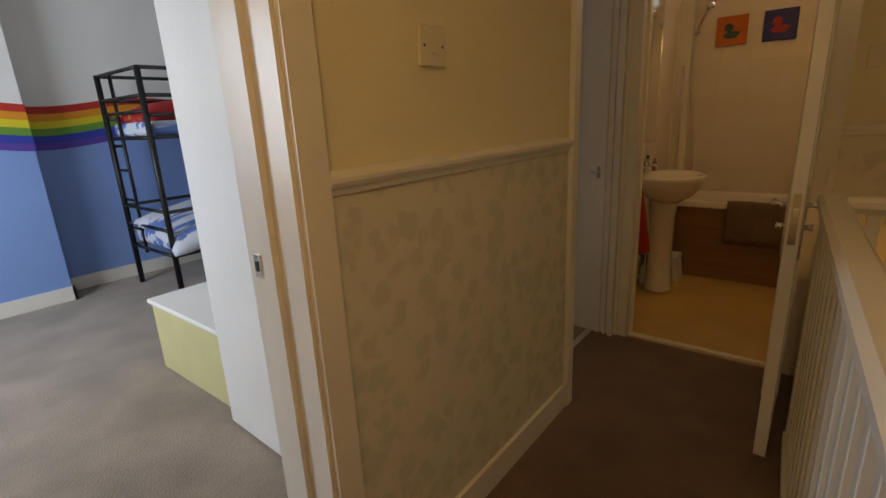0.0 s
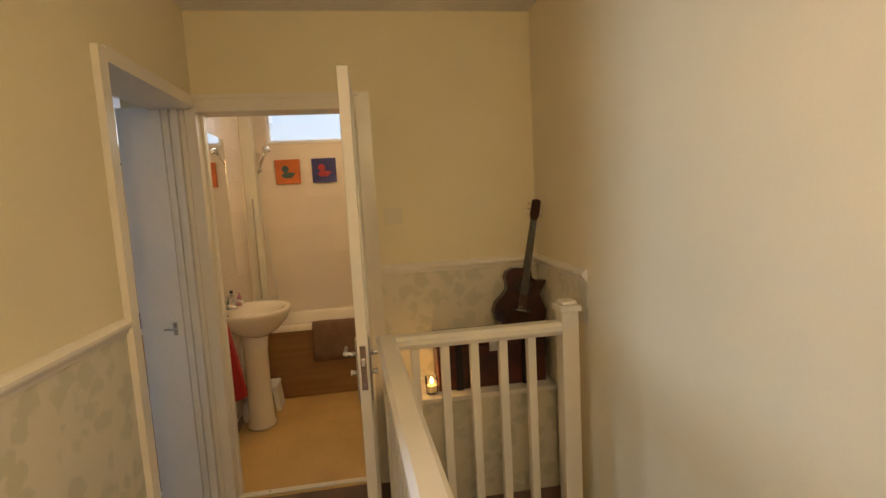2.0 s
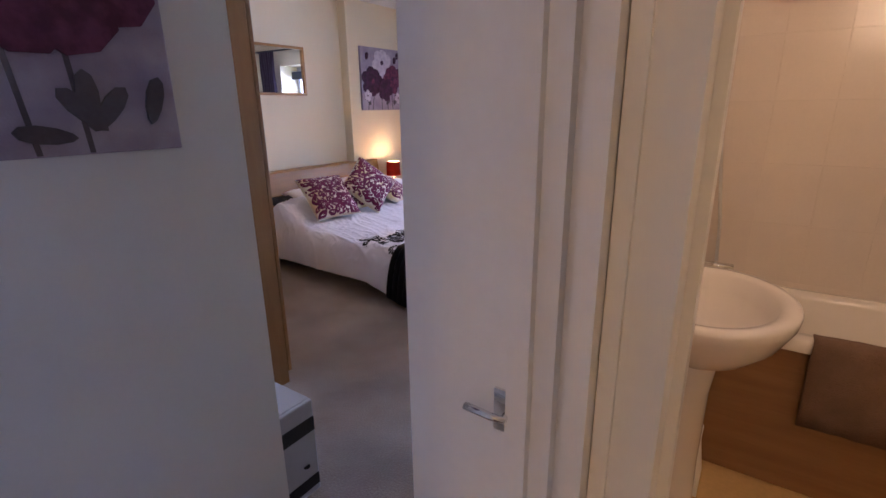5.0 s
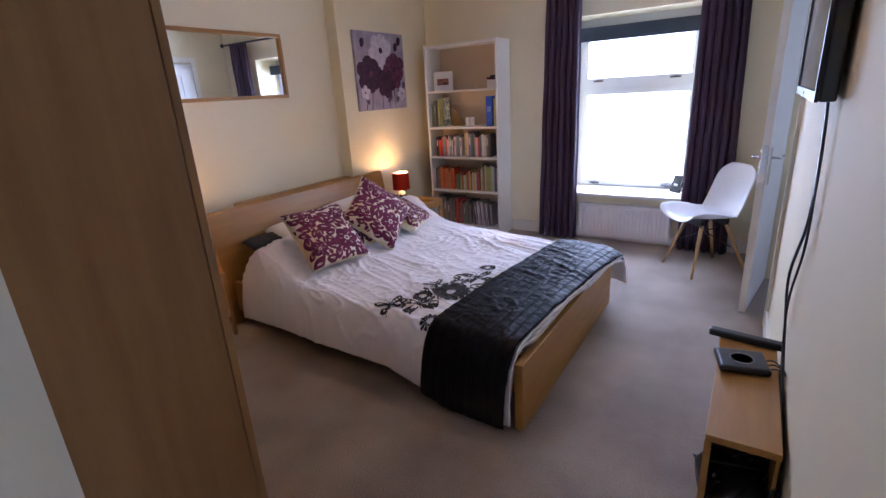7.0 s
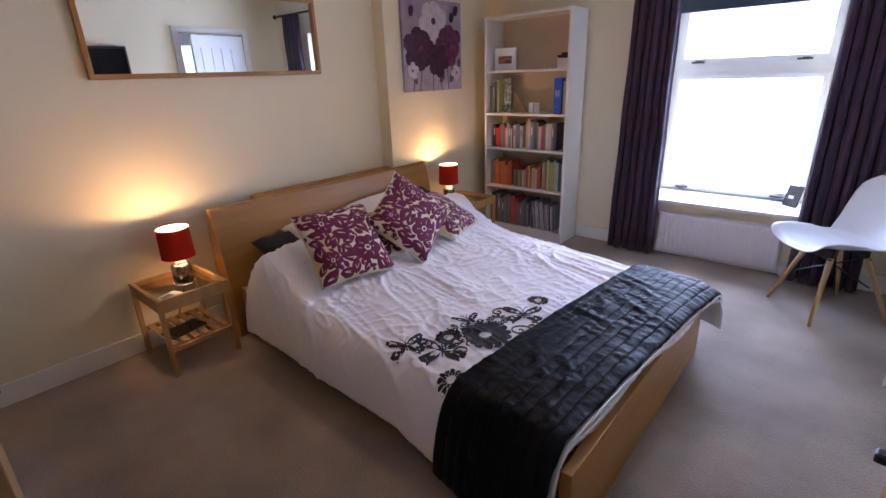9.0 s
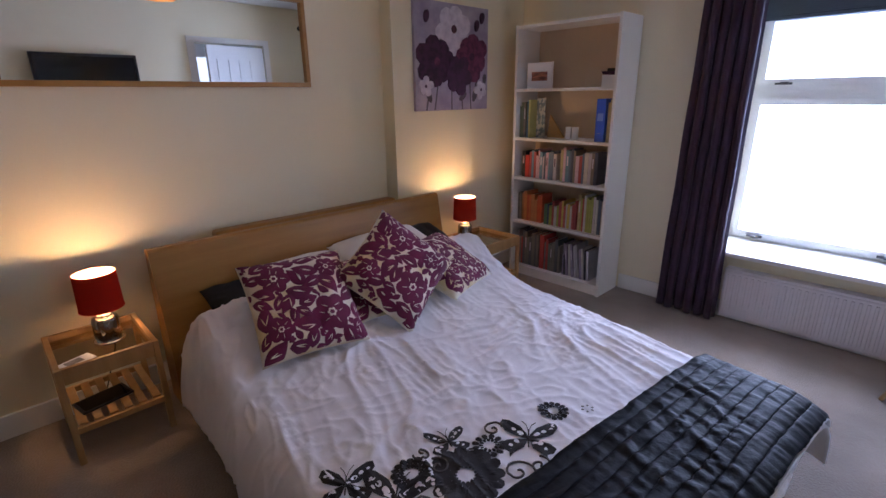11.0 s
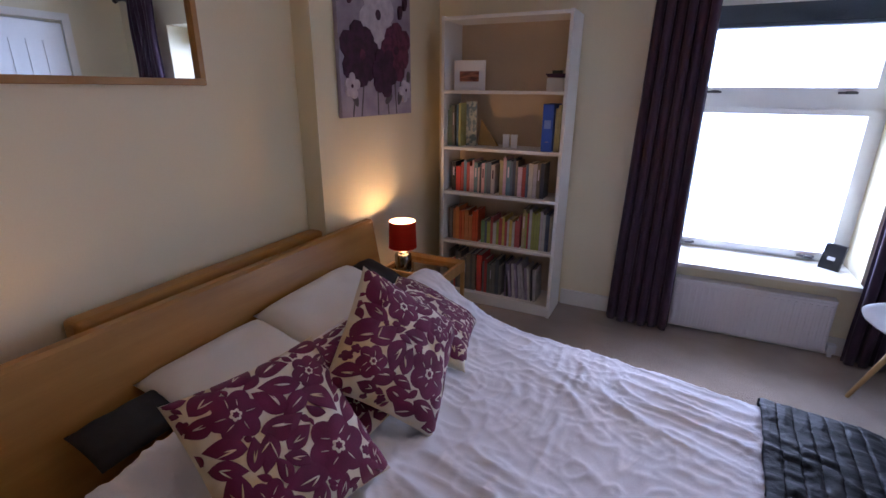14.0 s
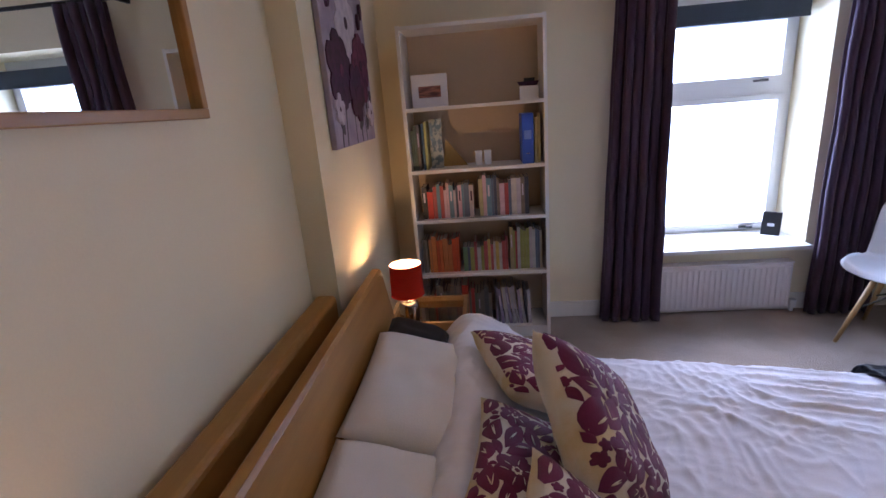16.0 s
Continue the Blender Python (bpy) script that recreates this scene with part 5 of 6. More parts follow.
# ---- white panelled door to the closet ----
t = tagged(new("door_1"), "white panelled door standing ajar into the bedroom", "door", "", "structure")
t.matrix_world = pose(-0.565, 6.82, 0.008, 0, 0, -9)
part("leaf", B(-0.02, 0.02, -0.70, 0.0, 0, 2.0, bevel=0.002), M_DOOR, t)
for y0, y1 in ((-0.60, -0.50), (-0.46, -0.36), (-0.33, -0.23), (-0.19, -0.09)):
    for z0, z1 in ((0.15, 0.85), (1.05, 1.85)):
        part("panel", boxes((-0.026, -0.019, y0, y1, z0, z1)), M_DOOR, t)
part("edge_plate", B(-0.012, 0.012, -0.7025, -0.699, 0.84, 1.06), M_CHROME, t, "steel lock plate")
for s in (-1, 1):
    part("back_plate", B(s * 0.020, s * 0.027, -0.655, -0.615, 0.82, 1.04, bevel=0.002), M_CHROME, t)
    part("lever", T([(s * 0.025, -0.635, 0.98), (s * 0.065, -0.635, 0.98), (s * 0.07, -0.62, 0.98), (s * 0.07, -0.53, 0.978)], 0.008, 8), M_CHROME, t, "chrome lever handle", smooth=True)
tr_ = bmesh.new()
for y0, y1 in ((5.98, 6.05), (6.852, 6.92)):
    box(tr_, BX1 - 0.018, BX1, y0, y1, 0, DOORTOP + 0.06)
box(tr_, BX1 - 0.018, BX1, 6.05, 6.852, DOORTOP, DOORTOP + 0.06)
box(tr_, BX1, -0.30, 6.05, 6.065, 0, DOORTOP)
setting("trim_closet_door", tr_, M_GLOSS, "white painted architrave round the closet door", "trim")

# ---- ceiling lamp ----
t = thing("pendant_lamp", (-2.2, 5.3, 2.16), "two-tier orange fabric pendant lamp, lit, from the ceiling", "lamp")
M_ORANGE = bpy.data.materials.new("orange_shade_cloth")
M_ORANGE.use_nodes = True
sn = M_ORANGE.node_tree
pb = sn.nodes["Principled BSDF"]
pb.inputs["Base Color"].default_value, pb.inputs["Roughness"].default_value = (0.70, 0.32, 0.06, 1), 0.8
tr = sn.nodes.new("ShaderNodeBsdfTranslucent")
tr.inputs[0].default_value = (0.95, 0.55, 0.15, 1)
mx = sn.nodes.new("ShaderNodeMixShader")
mx.inputs[0].default_value = 0.6
sn.links.new(pb.outputs[0], mx.inputs[1])
sn.links.new(tr.outputs[0], mx.inputs[2])
sn.links.new(mx.outputs[0], sn.nodes["Material Output"].inputs[0])
for r, z0, z1 in ((0.16, 0.06, 0.20), (0.12, 0.0, 0.07)):
    sh = bmesh.new()
    lathe(sh, [(r, z0), (r, z1)], 36)
    for f in [f for f in sh.faces if len(f.verts) > 4]:
        sh.faces.remove(f)
    part("shade", sh, M_ORANGE, t, "orange drum tier", smooth=True)
part("bulb", L([(0, 0.06), (0.02, 0.065), (0.03, 0.09), (0.022, 0.12), (0.012, 0.14), (0.012, 0.17), (0, 0.17)], 16), M_BULB, t, smooth=True)
part("flex", T([(0, 0, 0.17), (0, 0, 0.33)], 0.004, 6), M_UPVC, t)
part("ceiling_rose", L([(0, 0.33), (0.04, 0.33), (0.045, 0.31), (0.02, 0.295), (0, 0.295)], 20), M_UPVC, t, smooth=True)

# ---- landing ----
def dado_moulding(bm, p0, p1, out, z):
    """A dado rail from p0 to p1 in plan, standing out along out."""
    prof = [(0, 0), (0.010, 0.002), (0.012, 0.014), (0.020, 0.020), (0.026, 0.030), (0.026, 0.040), (0.016, 0.046), (0.008, 0.052), (0, 0.055)]
    a = [bm.verts.new((p0[0] + out[0] * d, p0[1] + out[1] * d, z + h)) for d, h in prof]
    b = [bm.verts.new((p1[0] + out[0] * d, p1[1] + out[1] * d, z + h)) for d, h in prof]
    for i in range(len(prof)):
        j = (i + 1) % len(prof)
        bm.faces.new((a[i], a[j], b[j], b[i]))
    bm.faces.new(a)
    bm.faces.new(b[::-1])


DZ = 1.15
bm = bmesh.new()
dado_moulding(bm, (0.06, 0.475), (0.06, 1.675), (1, 0), DZ)
setting("trim_dado_west", bm, M_GLOSS, "cream moulded dado rail along the landing", "trim")
bm = bmesh.new()
dado_moulding(bm, (0.912, 2.53), (1.77, 2.53), (0, -1), DZ)
setting("trim_dado_north", bm, M_GLOSS, "cream moulded dado rail on the end wall", "trim")
bm = bmesh.new()
dado_moulding(bm, (1.77, 2.53), (1.77, 1.90), (-1, 0), DZ)
setting("trim_dado_stair", bm, M_GLOSS, "short end of dado rail by the stairs", "trim")
setting("wallpaper_west", boxes((0.06, 0.0635, 0.475, 1.675, 0.11, DZ)), M_PAPER, "embossed leaf-print wallpaper below the dado", "wallpaper")
setting("wallpaper_north", boxes((0.912, 1.765, 2.5265, 2.53, 0.11, DZ)), M_PAPER, "embossed leaf-print wallpaper on the end wall", "wallpaper")
setting("wallpaper_stair", boxes((1.7665, 1.77, 1.90, 2.5265, 0.96, DZ), (1.7665, 1.77, 2.0, 2.5265, 0.0, 0.96)), M_PAPER, "leaf-print wallpaper by the stairs", "wallpaper")
setting("baseboard_landing", boxes((0.06, 0.078, 0.475, 1.675, 0, 0.11), (0.912, 0.95, 2.512, 2.53, 0, 0.11)), M_GLOSS, "cream painted landing skirting", "baseboard")


def architrave(bm, axis, at, out, a0, a1, top):
    """Flat-and-rib door moulding on a wall face, with a rib on each board."""
    def slab(u0, u1, z0, z1, d0, d1):
        if axis == "x":
            box(bm, at + out * d0, at + out * d1, u0, u1, z0, z1)
        else:
            box(bm, u0, u1, at + out * d0, at + out * d1, z0, z1)
    for u0, u1, inner in ((a0 - 0.055, a0, 1), (a1, a1 + 0.055, 0)):
        slab(u0, u1, 0, top + 0.055, 0, 0.014)
        slab(u0 + (0.0 if inner else 0.035), u0 + (0.02 if inner else 0.055), 0, top + 0.055, 0.014, 0.024)
    slab(a0, a1, top, top + 0.055, 0, 0.014)
    slab(a0, a1, top + 0.035, top + 0.055, 0.014, 0.024)


# bathroom door frame
bm = bmesh.new()
box(bm, 0.05, 0.075, 2.515, 2.665, 0, DOORTOP)
box(bm, 0.84, 0.865, 2.515, 2.665, 0, DOORTOP)
box(bm, 0.075, 0.84, 2.515, 2.665, DOORTOP - 0.025, DOORTOP)
box(bm, 0.075, 0.088, 2.58, 2.62, 0, DOORTOP - 0.025)
box(bm, 0.827, 0.84, 2.58, 2.62, 0, DOORTOP - 0.025)
setting("trim_bathroom_frame", bm, M_GLOSS, "white painted bathroom door lining", "trim")
bm = bmesh.new()
architrave(bm, "y", 2.53, -1, 0.06, 0.855, DOORTOP)
setting("trim_bathroom_architrave", bm, M_GLOSS, "white moulded architrave round the bathroom door", "trim")
# bedroom doorway: reveal with ribs, jambs, head
bm = bmesh.new()
box(bm, -0.255, 0.0, 2.505, 2.53, 0, DOORTOP)
box(bm, -0.105, -0.075, 2.49, 2.505, 0, DOORTOP)
box(bm, -0.055, -0.040, 2.485, 2.505, 0, DOORTOP)
box(bm, -0.022, 0.004, 2.475, 2.505, 0, DOORTOP)
box(bm, -0.275, -0.255, 2.505, 2.66, 0, DOORTOP)
setting("trim_bedroom_reveal", bm, M_DOOR, "white ribbed door jamb between two doorways", "trim")
bm = bmesh.new()
box(bm, -0.13, 0.062, 1.71, 1.73, 0, DOORTOP)
box(bm, -0.13, -0.02, 1.73, 1.81, 0, DOORTOP - 0.012)
box(bm, 0.062, 0.085, 1.675, 1.725, 0, DOORTOP + 0.03)
box(bm, 0.055, 0.085, 1.725, 2.475, DOORTOP - 0.012, DOORTOP + 0.04)
box(bm, -0.13, 0.055, 1.73, 2.53, DOORTOP - 0.012, DOORTOP - 0.001)
setting("trim_bedroom_doorway", bm, M_GLOSS, "cream painted trim round the bedroom doorway", "trim")
# child's doorway
bm = bmesh.new()
box(bm, -0.14, 0.064, 0.395, 0.42, 0, DOORTOP)
box(bm, -0.06, -0.02, 0.38, 0.395, 0, DOORTOP)
box(bm, 0.06, 0.08, 0.405, 0.475, 0, DOORTOP + 0.06)
box(bm, 0.06, 0.08, -0.45, 0.405, DOORTOP, DOORTOP + 0.06)
box(bm, 0.06, 0.08, -0.46, -0.40, 0, DOORTOP)
box(bm, -0.14, 0.064, -0.40, -0.375, 0, DOORTOP)
setting("trim_child_doorway", bm, M_GLOSS, "cream painted frame of the child's doorway", "trim")
st = tagged(new("strike_plate"), "small steel strike plate let into the door frame", "door fitting")
st.matrix_world = pose(-0.10, 0.392, 1.0)
part("plate", B(-0.010, 0.010, -0.003, 0.003, -0.026, 0.026), M_CHROME, st)
part("slot", B(-0.006, 0.006, -0.0045, -0.003, -0.012, 0.012), M_BLACK, st)

# fittings on the reveal
t = thing("door_catch", (-0.105, 2.505, 0.965), "small steel catch with a lever on the jamb", "door fitting")
part("plate", B(-0.022, 0.022, -0.005, 0.0, -0.032, 0.032, bevel=0.001), M_CHROME, t)
part("lever", T([(0, -0.005, 0.0), (0, -0.022, 0.0), (-0.015, -0.026, 0.002), (-0.055, -0.026, 0.004)], 0.0055, 8), M_CHROME, t, smooth=True)
part("screw", L([(0, 0), (0.004, 0), (0.003, 0.002), (0, 0.002)], 8, (0.012, -0.007, 0.02)), M_BLACK, t)
t = thing("strike_plate", (0.0785, 2.60, 0.94), "brass strike plate in the bathroom frame", "door fitting")
part("plate", B(0, 0.003, -0.014, 0.014, -0.05, 0.05), M_METAL, t)
part("slot", B(0.003, 0.0036, -0.006, 0.006, -0.02, 0.02), M_BLACK, t)


def light_switch(name, m, w, h, label, gangs=1):
    t = new(name)
    t.matrix_world = m
    tagged(t, label, "light switch", "light switches")
    part("plate", B(-w / 2, w / 2, -0.009, 0, -h / 2, h / 2, bevel=0.003), M_PLASTIC, t)
    part("rocker", P([(-0.014, -0.018), (-0.010, -0.018), (-0.009, 0.018), (-0.010, 0.018)], -0.008, 0.008, "x") if gangs else B(-0.008, 0.008, -0.013, -0.009, -0.016, 0.016), M_PLASTIC, t)
    for x in (-w * 0.34, w * 0.34):
        part("screw", B(x - 0.003, x + 0.003, -0.0102, -0.009, -0.003, 0.003), M_BLACK if gangs else M_PLASTIC, t)
    return t


light_switch("light_switch", pose(0.06, 0.845, 1.472, 0, 0, 90), 0.105, 0.095, "cream square light switch above the dado")
light_switch("light_switch", pose(0.996, 2.53, 1.458), 0.088, 0.088, "pale light switch on the end wall", 0)

# thresholds
t = thing("threshold_strip", (-0.135, 2.08, 0.0), "scuffed aluminium strip across the bedroom doorway", "threshold strip", "threshold strips")
part("strip", B(-0.018, 0.018, -0.270, 0.42, 0.0, 0.006, bevel=0.002), M_METAL, t)
part("screw", B(-0.004, 0.004, -0.24, -0.232, 0.006, 0.007), M_BLACK, t)
t = thing("threshold_strip", (-0.66, 2.695, 0.0), "scuffed aluminium strip at the bedroom carpet", "threshold strip", "threshold strips")
part("strip", B(-0.38, 0.38, -0.022, 0.022, 0.0, 0.006, bevel=0.002), M_METAL, t)
part("screw", B(-0.2, -0.192, -0.004, 0.004, 0.006, 0.007), M_BLACK, t)
t = thing("threshold_strip", (0.43, 2.575, 0.0), "white strip across the bathroom doorway", "threshold strip", "threshold strips")
part("strip", B(-0.355, 0.40, -0.018, 0.018, -0.004, 0.007, bevel=0.002), M_GLOSS, t)
part("screw", B(-0.2, -0.192, -0.004, 0.004, 0.007, 0.008), M_BLACK, t)


def panel_door(name, m, width, label, panels, handle_z=0.985, plate=(0.80, 1.05), sides=(-1, 1)):
    """A door leaf from its hinge along its own -y, with fittings at the free edge."""
    t = tagged(new(name), label, "door", "", "structure")
    t.matrix_world = m
    part("leaf", B(-0.02, 0.02, -width, 0.0, 0, 2.01, bevel=0.002), M_DOOR, t)
    if panels:
        w = (width - 0.28) / 2
        for s in (-1, 1):
            for y0 in (-width + 0.10, -width + 0.18 + w):
                for z0, z1 in ((0.2, 0.82), (1.02, 1.86)):
                    part("panel", B(s * 0.0195, s * 0.026, y0, y0 + w, z0, z1, bevel=0.004), M_DOOR, t)
    part("edge_plate", B(-0.011, 0.011, -width - 0.0025, -width + 0.001, plate[0] + 0.06, plate[1] - 0.02), M_CHROME, t, "steel lock plate")
    part("latch", B(-0.006, 0.006, -width - 0.010, -width, handle_z - 0.03, handle_z - 0.005), M_METAL, t)
    for s in sides:
        part("back_plate", B(s * 0.020, s * 0.028, -width + 0.035, -width + 0.075, plate[0], plate[1], bevel=0.003), M_CHROME, t)
        part("lever", T([(s * 0.026, -width + 0.055, handle_z), (s * 0.062, -width + 0.055, handle_z), (s * 0.070, -width + 0.066, handle_z), (s * 0.070, -width + 0.16, handle_z - 0.004)], [0.009, 0.009, 0.009, 0.007], 10), M_CHROME, t, "chrome lever handle", smooth=True)
        part("turn_knob", T([(s * 0.026, -width + 0.055, handle_z - 0.075), (s * 0.052, -width + 0.055, handle_z - 0.075)], [0.008, 0.013], 10), M_CHROME, t, "chrome turn knob", smooth=True)
    for z in (0.25, 1.0, 1.78):
        part("hinge", B(-0.022, 0.022, -0.003, 0.004, z - 0.04, z + 0.04), M_METAL, t)
    return t


panel_door("door_2", pose(0.815, 2.52, 0.008, 0, 0, 0), 0.755, "white panelled bathroom door standing open", True, 0.955, (0.77, 1.02))
panel_door("door_3", pose(-1.03, 1.965, 0.008, 0, 0, 90), 0.625, "flush white door standing open in the lobby", False, 1.05, (0.95, 1.12))
panel_door("door_4", pose(-0.13, 0.70, 0.012, 0, 0, -92), 0.98, "flush white door of the child's room, wide open", False, 1.0, sides=())

# ---- stair balustrade ----
RX, RY, RT = 0.905, 1.935, 0.985
t = thing("balustrade", (0.996, 0.202, 0.0), "white painted wooden balustrade along the stairwell", "balustrade", "landing balustrades", rz=3)
bal = t


def handrail(bm, p0, p1, w, z0, z1):
    d = (Vector(p1) - Vector(p0)).normalized()
    n = Vector((-d.y, d.x))
    prof = [(-w / 2, z0 + 0.02), (-w / 2 + 0.012, z0), (w / 2 - 0.012, z0), (w / 2, z0 + 0.02), (w / 2, z1 - 0.014), (w / 2 - 0.014, z1), (-w / 2 + 0.014, z1), (-w / 2, z1 - 0.014)]
    a = [bm.verts.new((p0[0] + n.x * u, p0[1] + n.y * u, z)) for u, z in prof]
    b = [bm.verts.new((p1[0] + n.x * u, p1[1] + n.y * u, z)) for u, z in prof]
    for i in range(len(prof)):
        j = (i + 1) % len(prof)
        bm.faces.new((a[i], a[j], b[j], b[i]))
    bm.faces.new(a)
    bm.faces.new(b[::-1])
    return bm


part("handrail", handrail(bmesh.new(), (0, -1.7), (0, RY - 0.2 + 0.038), 0.078, RT - 0.055, RT), M_GLOSS, t, "white moulded handrail")
part("base_rail", B(-0.03, 0.03, -1.7, RY - 0.2, 0.0, 0.045, bevel=0.004), M_GLOSS, t)
y = 1.62
while y > -1.65:
    part("spindle", B(-0.016, 0.016, y - 0.016, y + 0.016, 0.045, RT - 0.05, bevel=0.002, segments=1), M_GLOSS, t)
    y -= 0.107
part("corner_post", B(-0.022, 0.022, RY - 0.2 - 0.022, RY - 0.2 + 0.022, 0.0, RT - 0.05, bevel=0.003), M_GLOSS, t)

t = thing("balustrade", (1.3, RY, 0.0), "short white balustrade with a capped newel at the wall", "balustrade", "landing balustrades")
part("handrail", handrail(bmesh.new(), (RX + 0.039 - 1.3, 0), (1.65 - 1.3, 0), 0.078, RT - 0.055, RT), M_GLOSS, t, "white moulded handrail")
part("base_rail", B(RX + 0.03 - 1.3, 1.65 - 1.3, -0.03, 0.03, 0.0, 0.06, bevel=0.004), M_GLOSS, t)
for x in (1.02, 1.145, 1.27, 1.395, 1.52):
    part("spindle", B(x - 1.3 - 0.018, x - 1.3 + 0.018, -0.018, 0.018, 0.06, RT - 0.05, bevel=0.002, segments=1), M_GLOSS, t)
part("newel", B(1.65 - 1.3, 1.725 - 1.3, -0.0375, 0.0375, 0.0, 1.03, bevel=0.004), M_GLOSS, t, "square white newel post")
cap = bmesh.new()
box(cap, 1.638 - 1.3, 1.737 - 1.3, -0.05, 0.05, 1.03, 1.055, bevel=0.006)
box(cap, 1.652 - 1.3, 1.723 - 1.3, -0.036, 0.036, 1.055, 1.075, bevel=0.009)
part("newel_cap", cap, M_GLOSS, t)
setting("trim_stair_string", boxes((1.09, 1.77, 1.953, 1.968, -0.30, -0.002), (1.082, 1.097, -2.0, 1.953, -0.30, -0.002)), M_GLOSS, "white fascia board round the stairwell edge", "trim")
# flight of stairs
fl = tagged(new("staircase"), "carpeted stairs going down from the landing", "stairs", "", "structure")
for k in range(13):
    z = -0.19 * (k + 1)
    part("step", B(1.10, 1.77, -1.75 + 0.24 * k, -1.75 + 0.24 * (k + 1) + 0.02, LOW, z, bevel=0.008), M_BROWN, fl)

# ---- ledge, trunk, guitar, candles ----
t = thing("boxed_ledge", (1.36, 2.40, 0.0), "low boxed-in ledge papered to match, with a cream top", "ledge")
part("front", B(-0.41, 0.40, -0.125, 0.10, 0.0, 0.535), M_PAPER, t, "leaf-print papered front")
part("top", B(-0.425, 0.402, -0.145, 0.12, 0.535, 0.56, bevel=0.004), M_GLOSS, t)
t = thing("trunk", (1.45, 2.415, 0.56), "dark red lacquered box with brass corners on the ledge", "box")
M_RED = mat("dark_red_lacquer", (0.10, 0.018, 0.010), 0.3, second=(0.04, 0.010, 0.008), mix=(0.35, 0.65), scale=9, vary=0.15)
part("body", B(-0.29, 0.28, -0.085, 0.09, 0, 0.22, bevel=0.006), M_RED, t)
part("lid", B(-0.295, 0.285, -0.09, 0.095, 0.222, 0.275, bevel=0.008), M_RED, t)
for x in (-0.18, 0.17):
    part("strap", B(x - 0.018, x + 0.018, -0.094, -0.085, 0.0, 0.277), M_DARK, t)
part("clasp", B(-0.02, 0.02, -0.096, -0.09, 0.19, 0.25), M_METAL, t)

GTOP = mat("dark_mahogany_guitar", (0.055, 0.017, 0.010), 0.22, second=(0.013, 0.006, 0.005), mix=(0.3, 0.7), scale=4, stretch=(6, 6, 1), vary=0.1, bump=0.03)
t = new("guitar")
t.matrix_world = pose(1.60, 2.40, 0.838, -4, 12, 0) @ Matrix.Scale(0.665, 4)
tagged(t, "dark brown cutaway acoustic guitar leaning in the corner", "guitar")
half = [(1.2 * a, b) for a, b in ((0.0, 0.0), (0.08, 0.006), (0.145, 0.04), (0.178, 0.105), (0.172, 0.175), (0.135, 0.235), (0.112, 0.285), (0.118, 0.335), (0.135, 0.38), (0.128, 0.43), (0.09, 0.465), (0.03, 0.475))]
outline = [(-a, b) for a, b in half][::-1] + half[1:7] + [(0.134, 0.285), (0.144, 0.33), (0.162, 0.375), (0.168, 0.41), (0.14, 0.405), (0.095, 0.39), (0.055, 0.41), (0.04, 0.445), (0.03, 0.475)]
bm = P(outline, -0.045, 0.045, "y")
part("body", bm, GTOP, t)
bm = P([(a * 1.012, b * 1.004) for a, b in outline], -0.047, -0.040, "y")
part("binding", bm, mat("dark_spruce_top", (0.060, 0.020, 0.012), 0.22, second=(0.013, 0.006, 0.005), mix=(0.3, 0.7), scale=4), t)
part("sound_hole", L([(0.0, 0), (0.048, 0), (0.048, 0.001), (0, 0.001)], 28, (0, 0, 0)), M_BLACK, t).matrix_local = pose(0, -0.047, 0.315, 90, 0, 0)
part("bridge", B(-0.075, 0.075, -0.056, -0.047, 0.135, 0.155, bevel=0.003), M_BLACK, t)
part("saddle", B(-0.04, 0.04, -0.059, -0.056, 0.143, 0.147), M_PLASTIC, t)
part("neck", P([(-0.027, 0.40), (0.027, 0.40), (0.021, 0.86), (-0.021, 0.86)], -0.050, -0.022, "y"), GTOP, t)
part("fretboard", P([(-0.028, 0.345), (0.028, 0.345), (0.0215, 0.86), (-0.0215, 0.86)], -0.058, -0.0505, "y"), M_BLACK, t)
part("headstock", P([(-0.022, 0.86), (0.022, 0.86), (0.037, 0.90), (0.034, 1.02), (0.0, 1.03), (-0.034, 1.02), (-0.037, 0.90)], -0.046, -0.030, "y"), GTOP, t)
for s in (-1, 1):
    for z in (0.905, 0.945, 0.985):
        part("tuning_peg", boxes((s * 0.036, s * 0.052, -0.041, -0.036, z - 0.003, z + 0.003), (s * 0.052, s * 0.066, -0.045, -0.032, z - 0.008, z + 0.008)), M_CHROME, t)
for k in range(6):
    x = -0.018 + 0.0072 * k
    part("string", T([(x * 1.6, -0.0605, 0.145), (x, -0.0605, 0.86)], 0.0007, 4), M_METAL, t)
M_CGLASS = bpy.data.materials.new("frosted_candle_glass")
M_CGLASS.use_nodes = True
g = M_CGLASS.node_tree.nodes["Principled BSDF"]
g.inputs["Base Color"].default_value = (1.0, 0.9, 0.75, 1)
g.inputs["Roughness"].default_value, g.inputs["Transmission Weight"].default_value = 0.2, 0.9
M_FLAME = glow("candle_flame", (1.0, 0.55, 0.16), 22.0)
M_WAX = mat("cream_wax", (0.75, 0.62, 0.42), 0.5, vary=0.05)
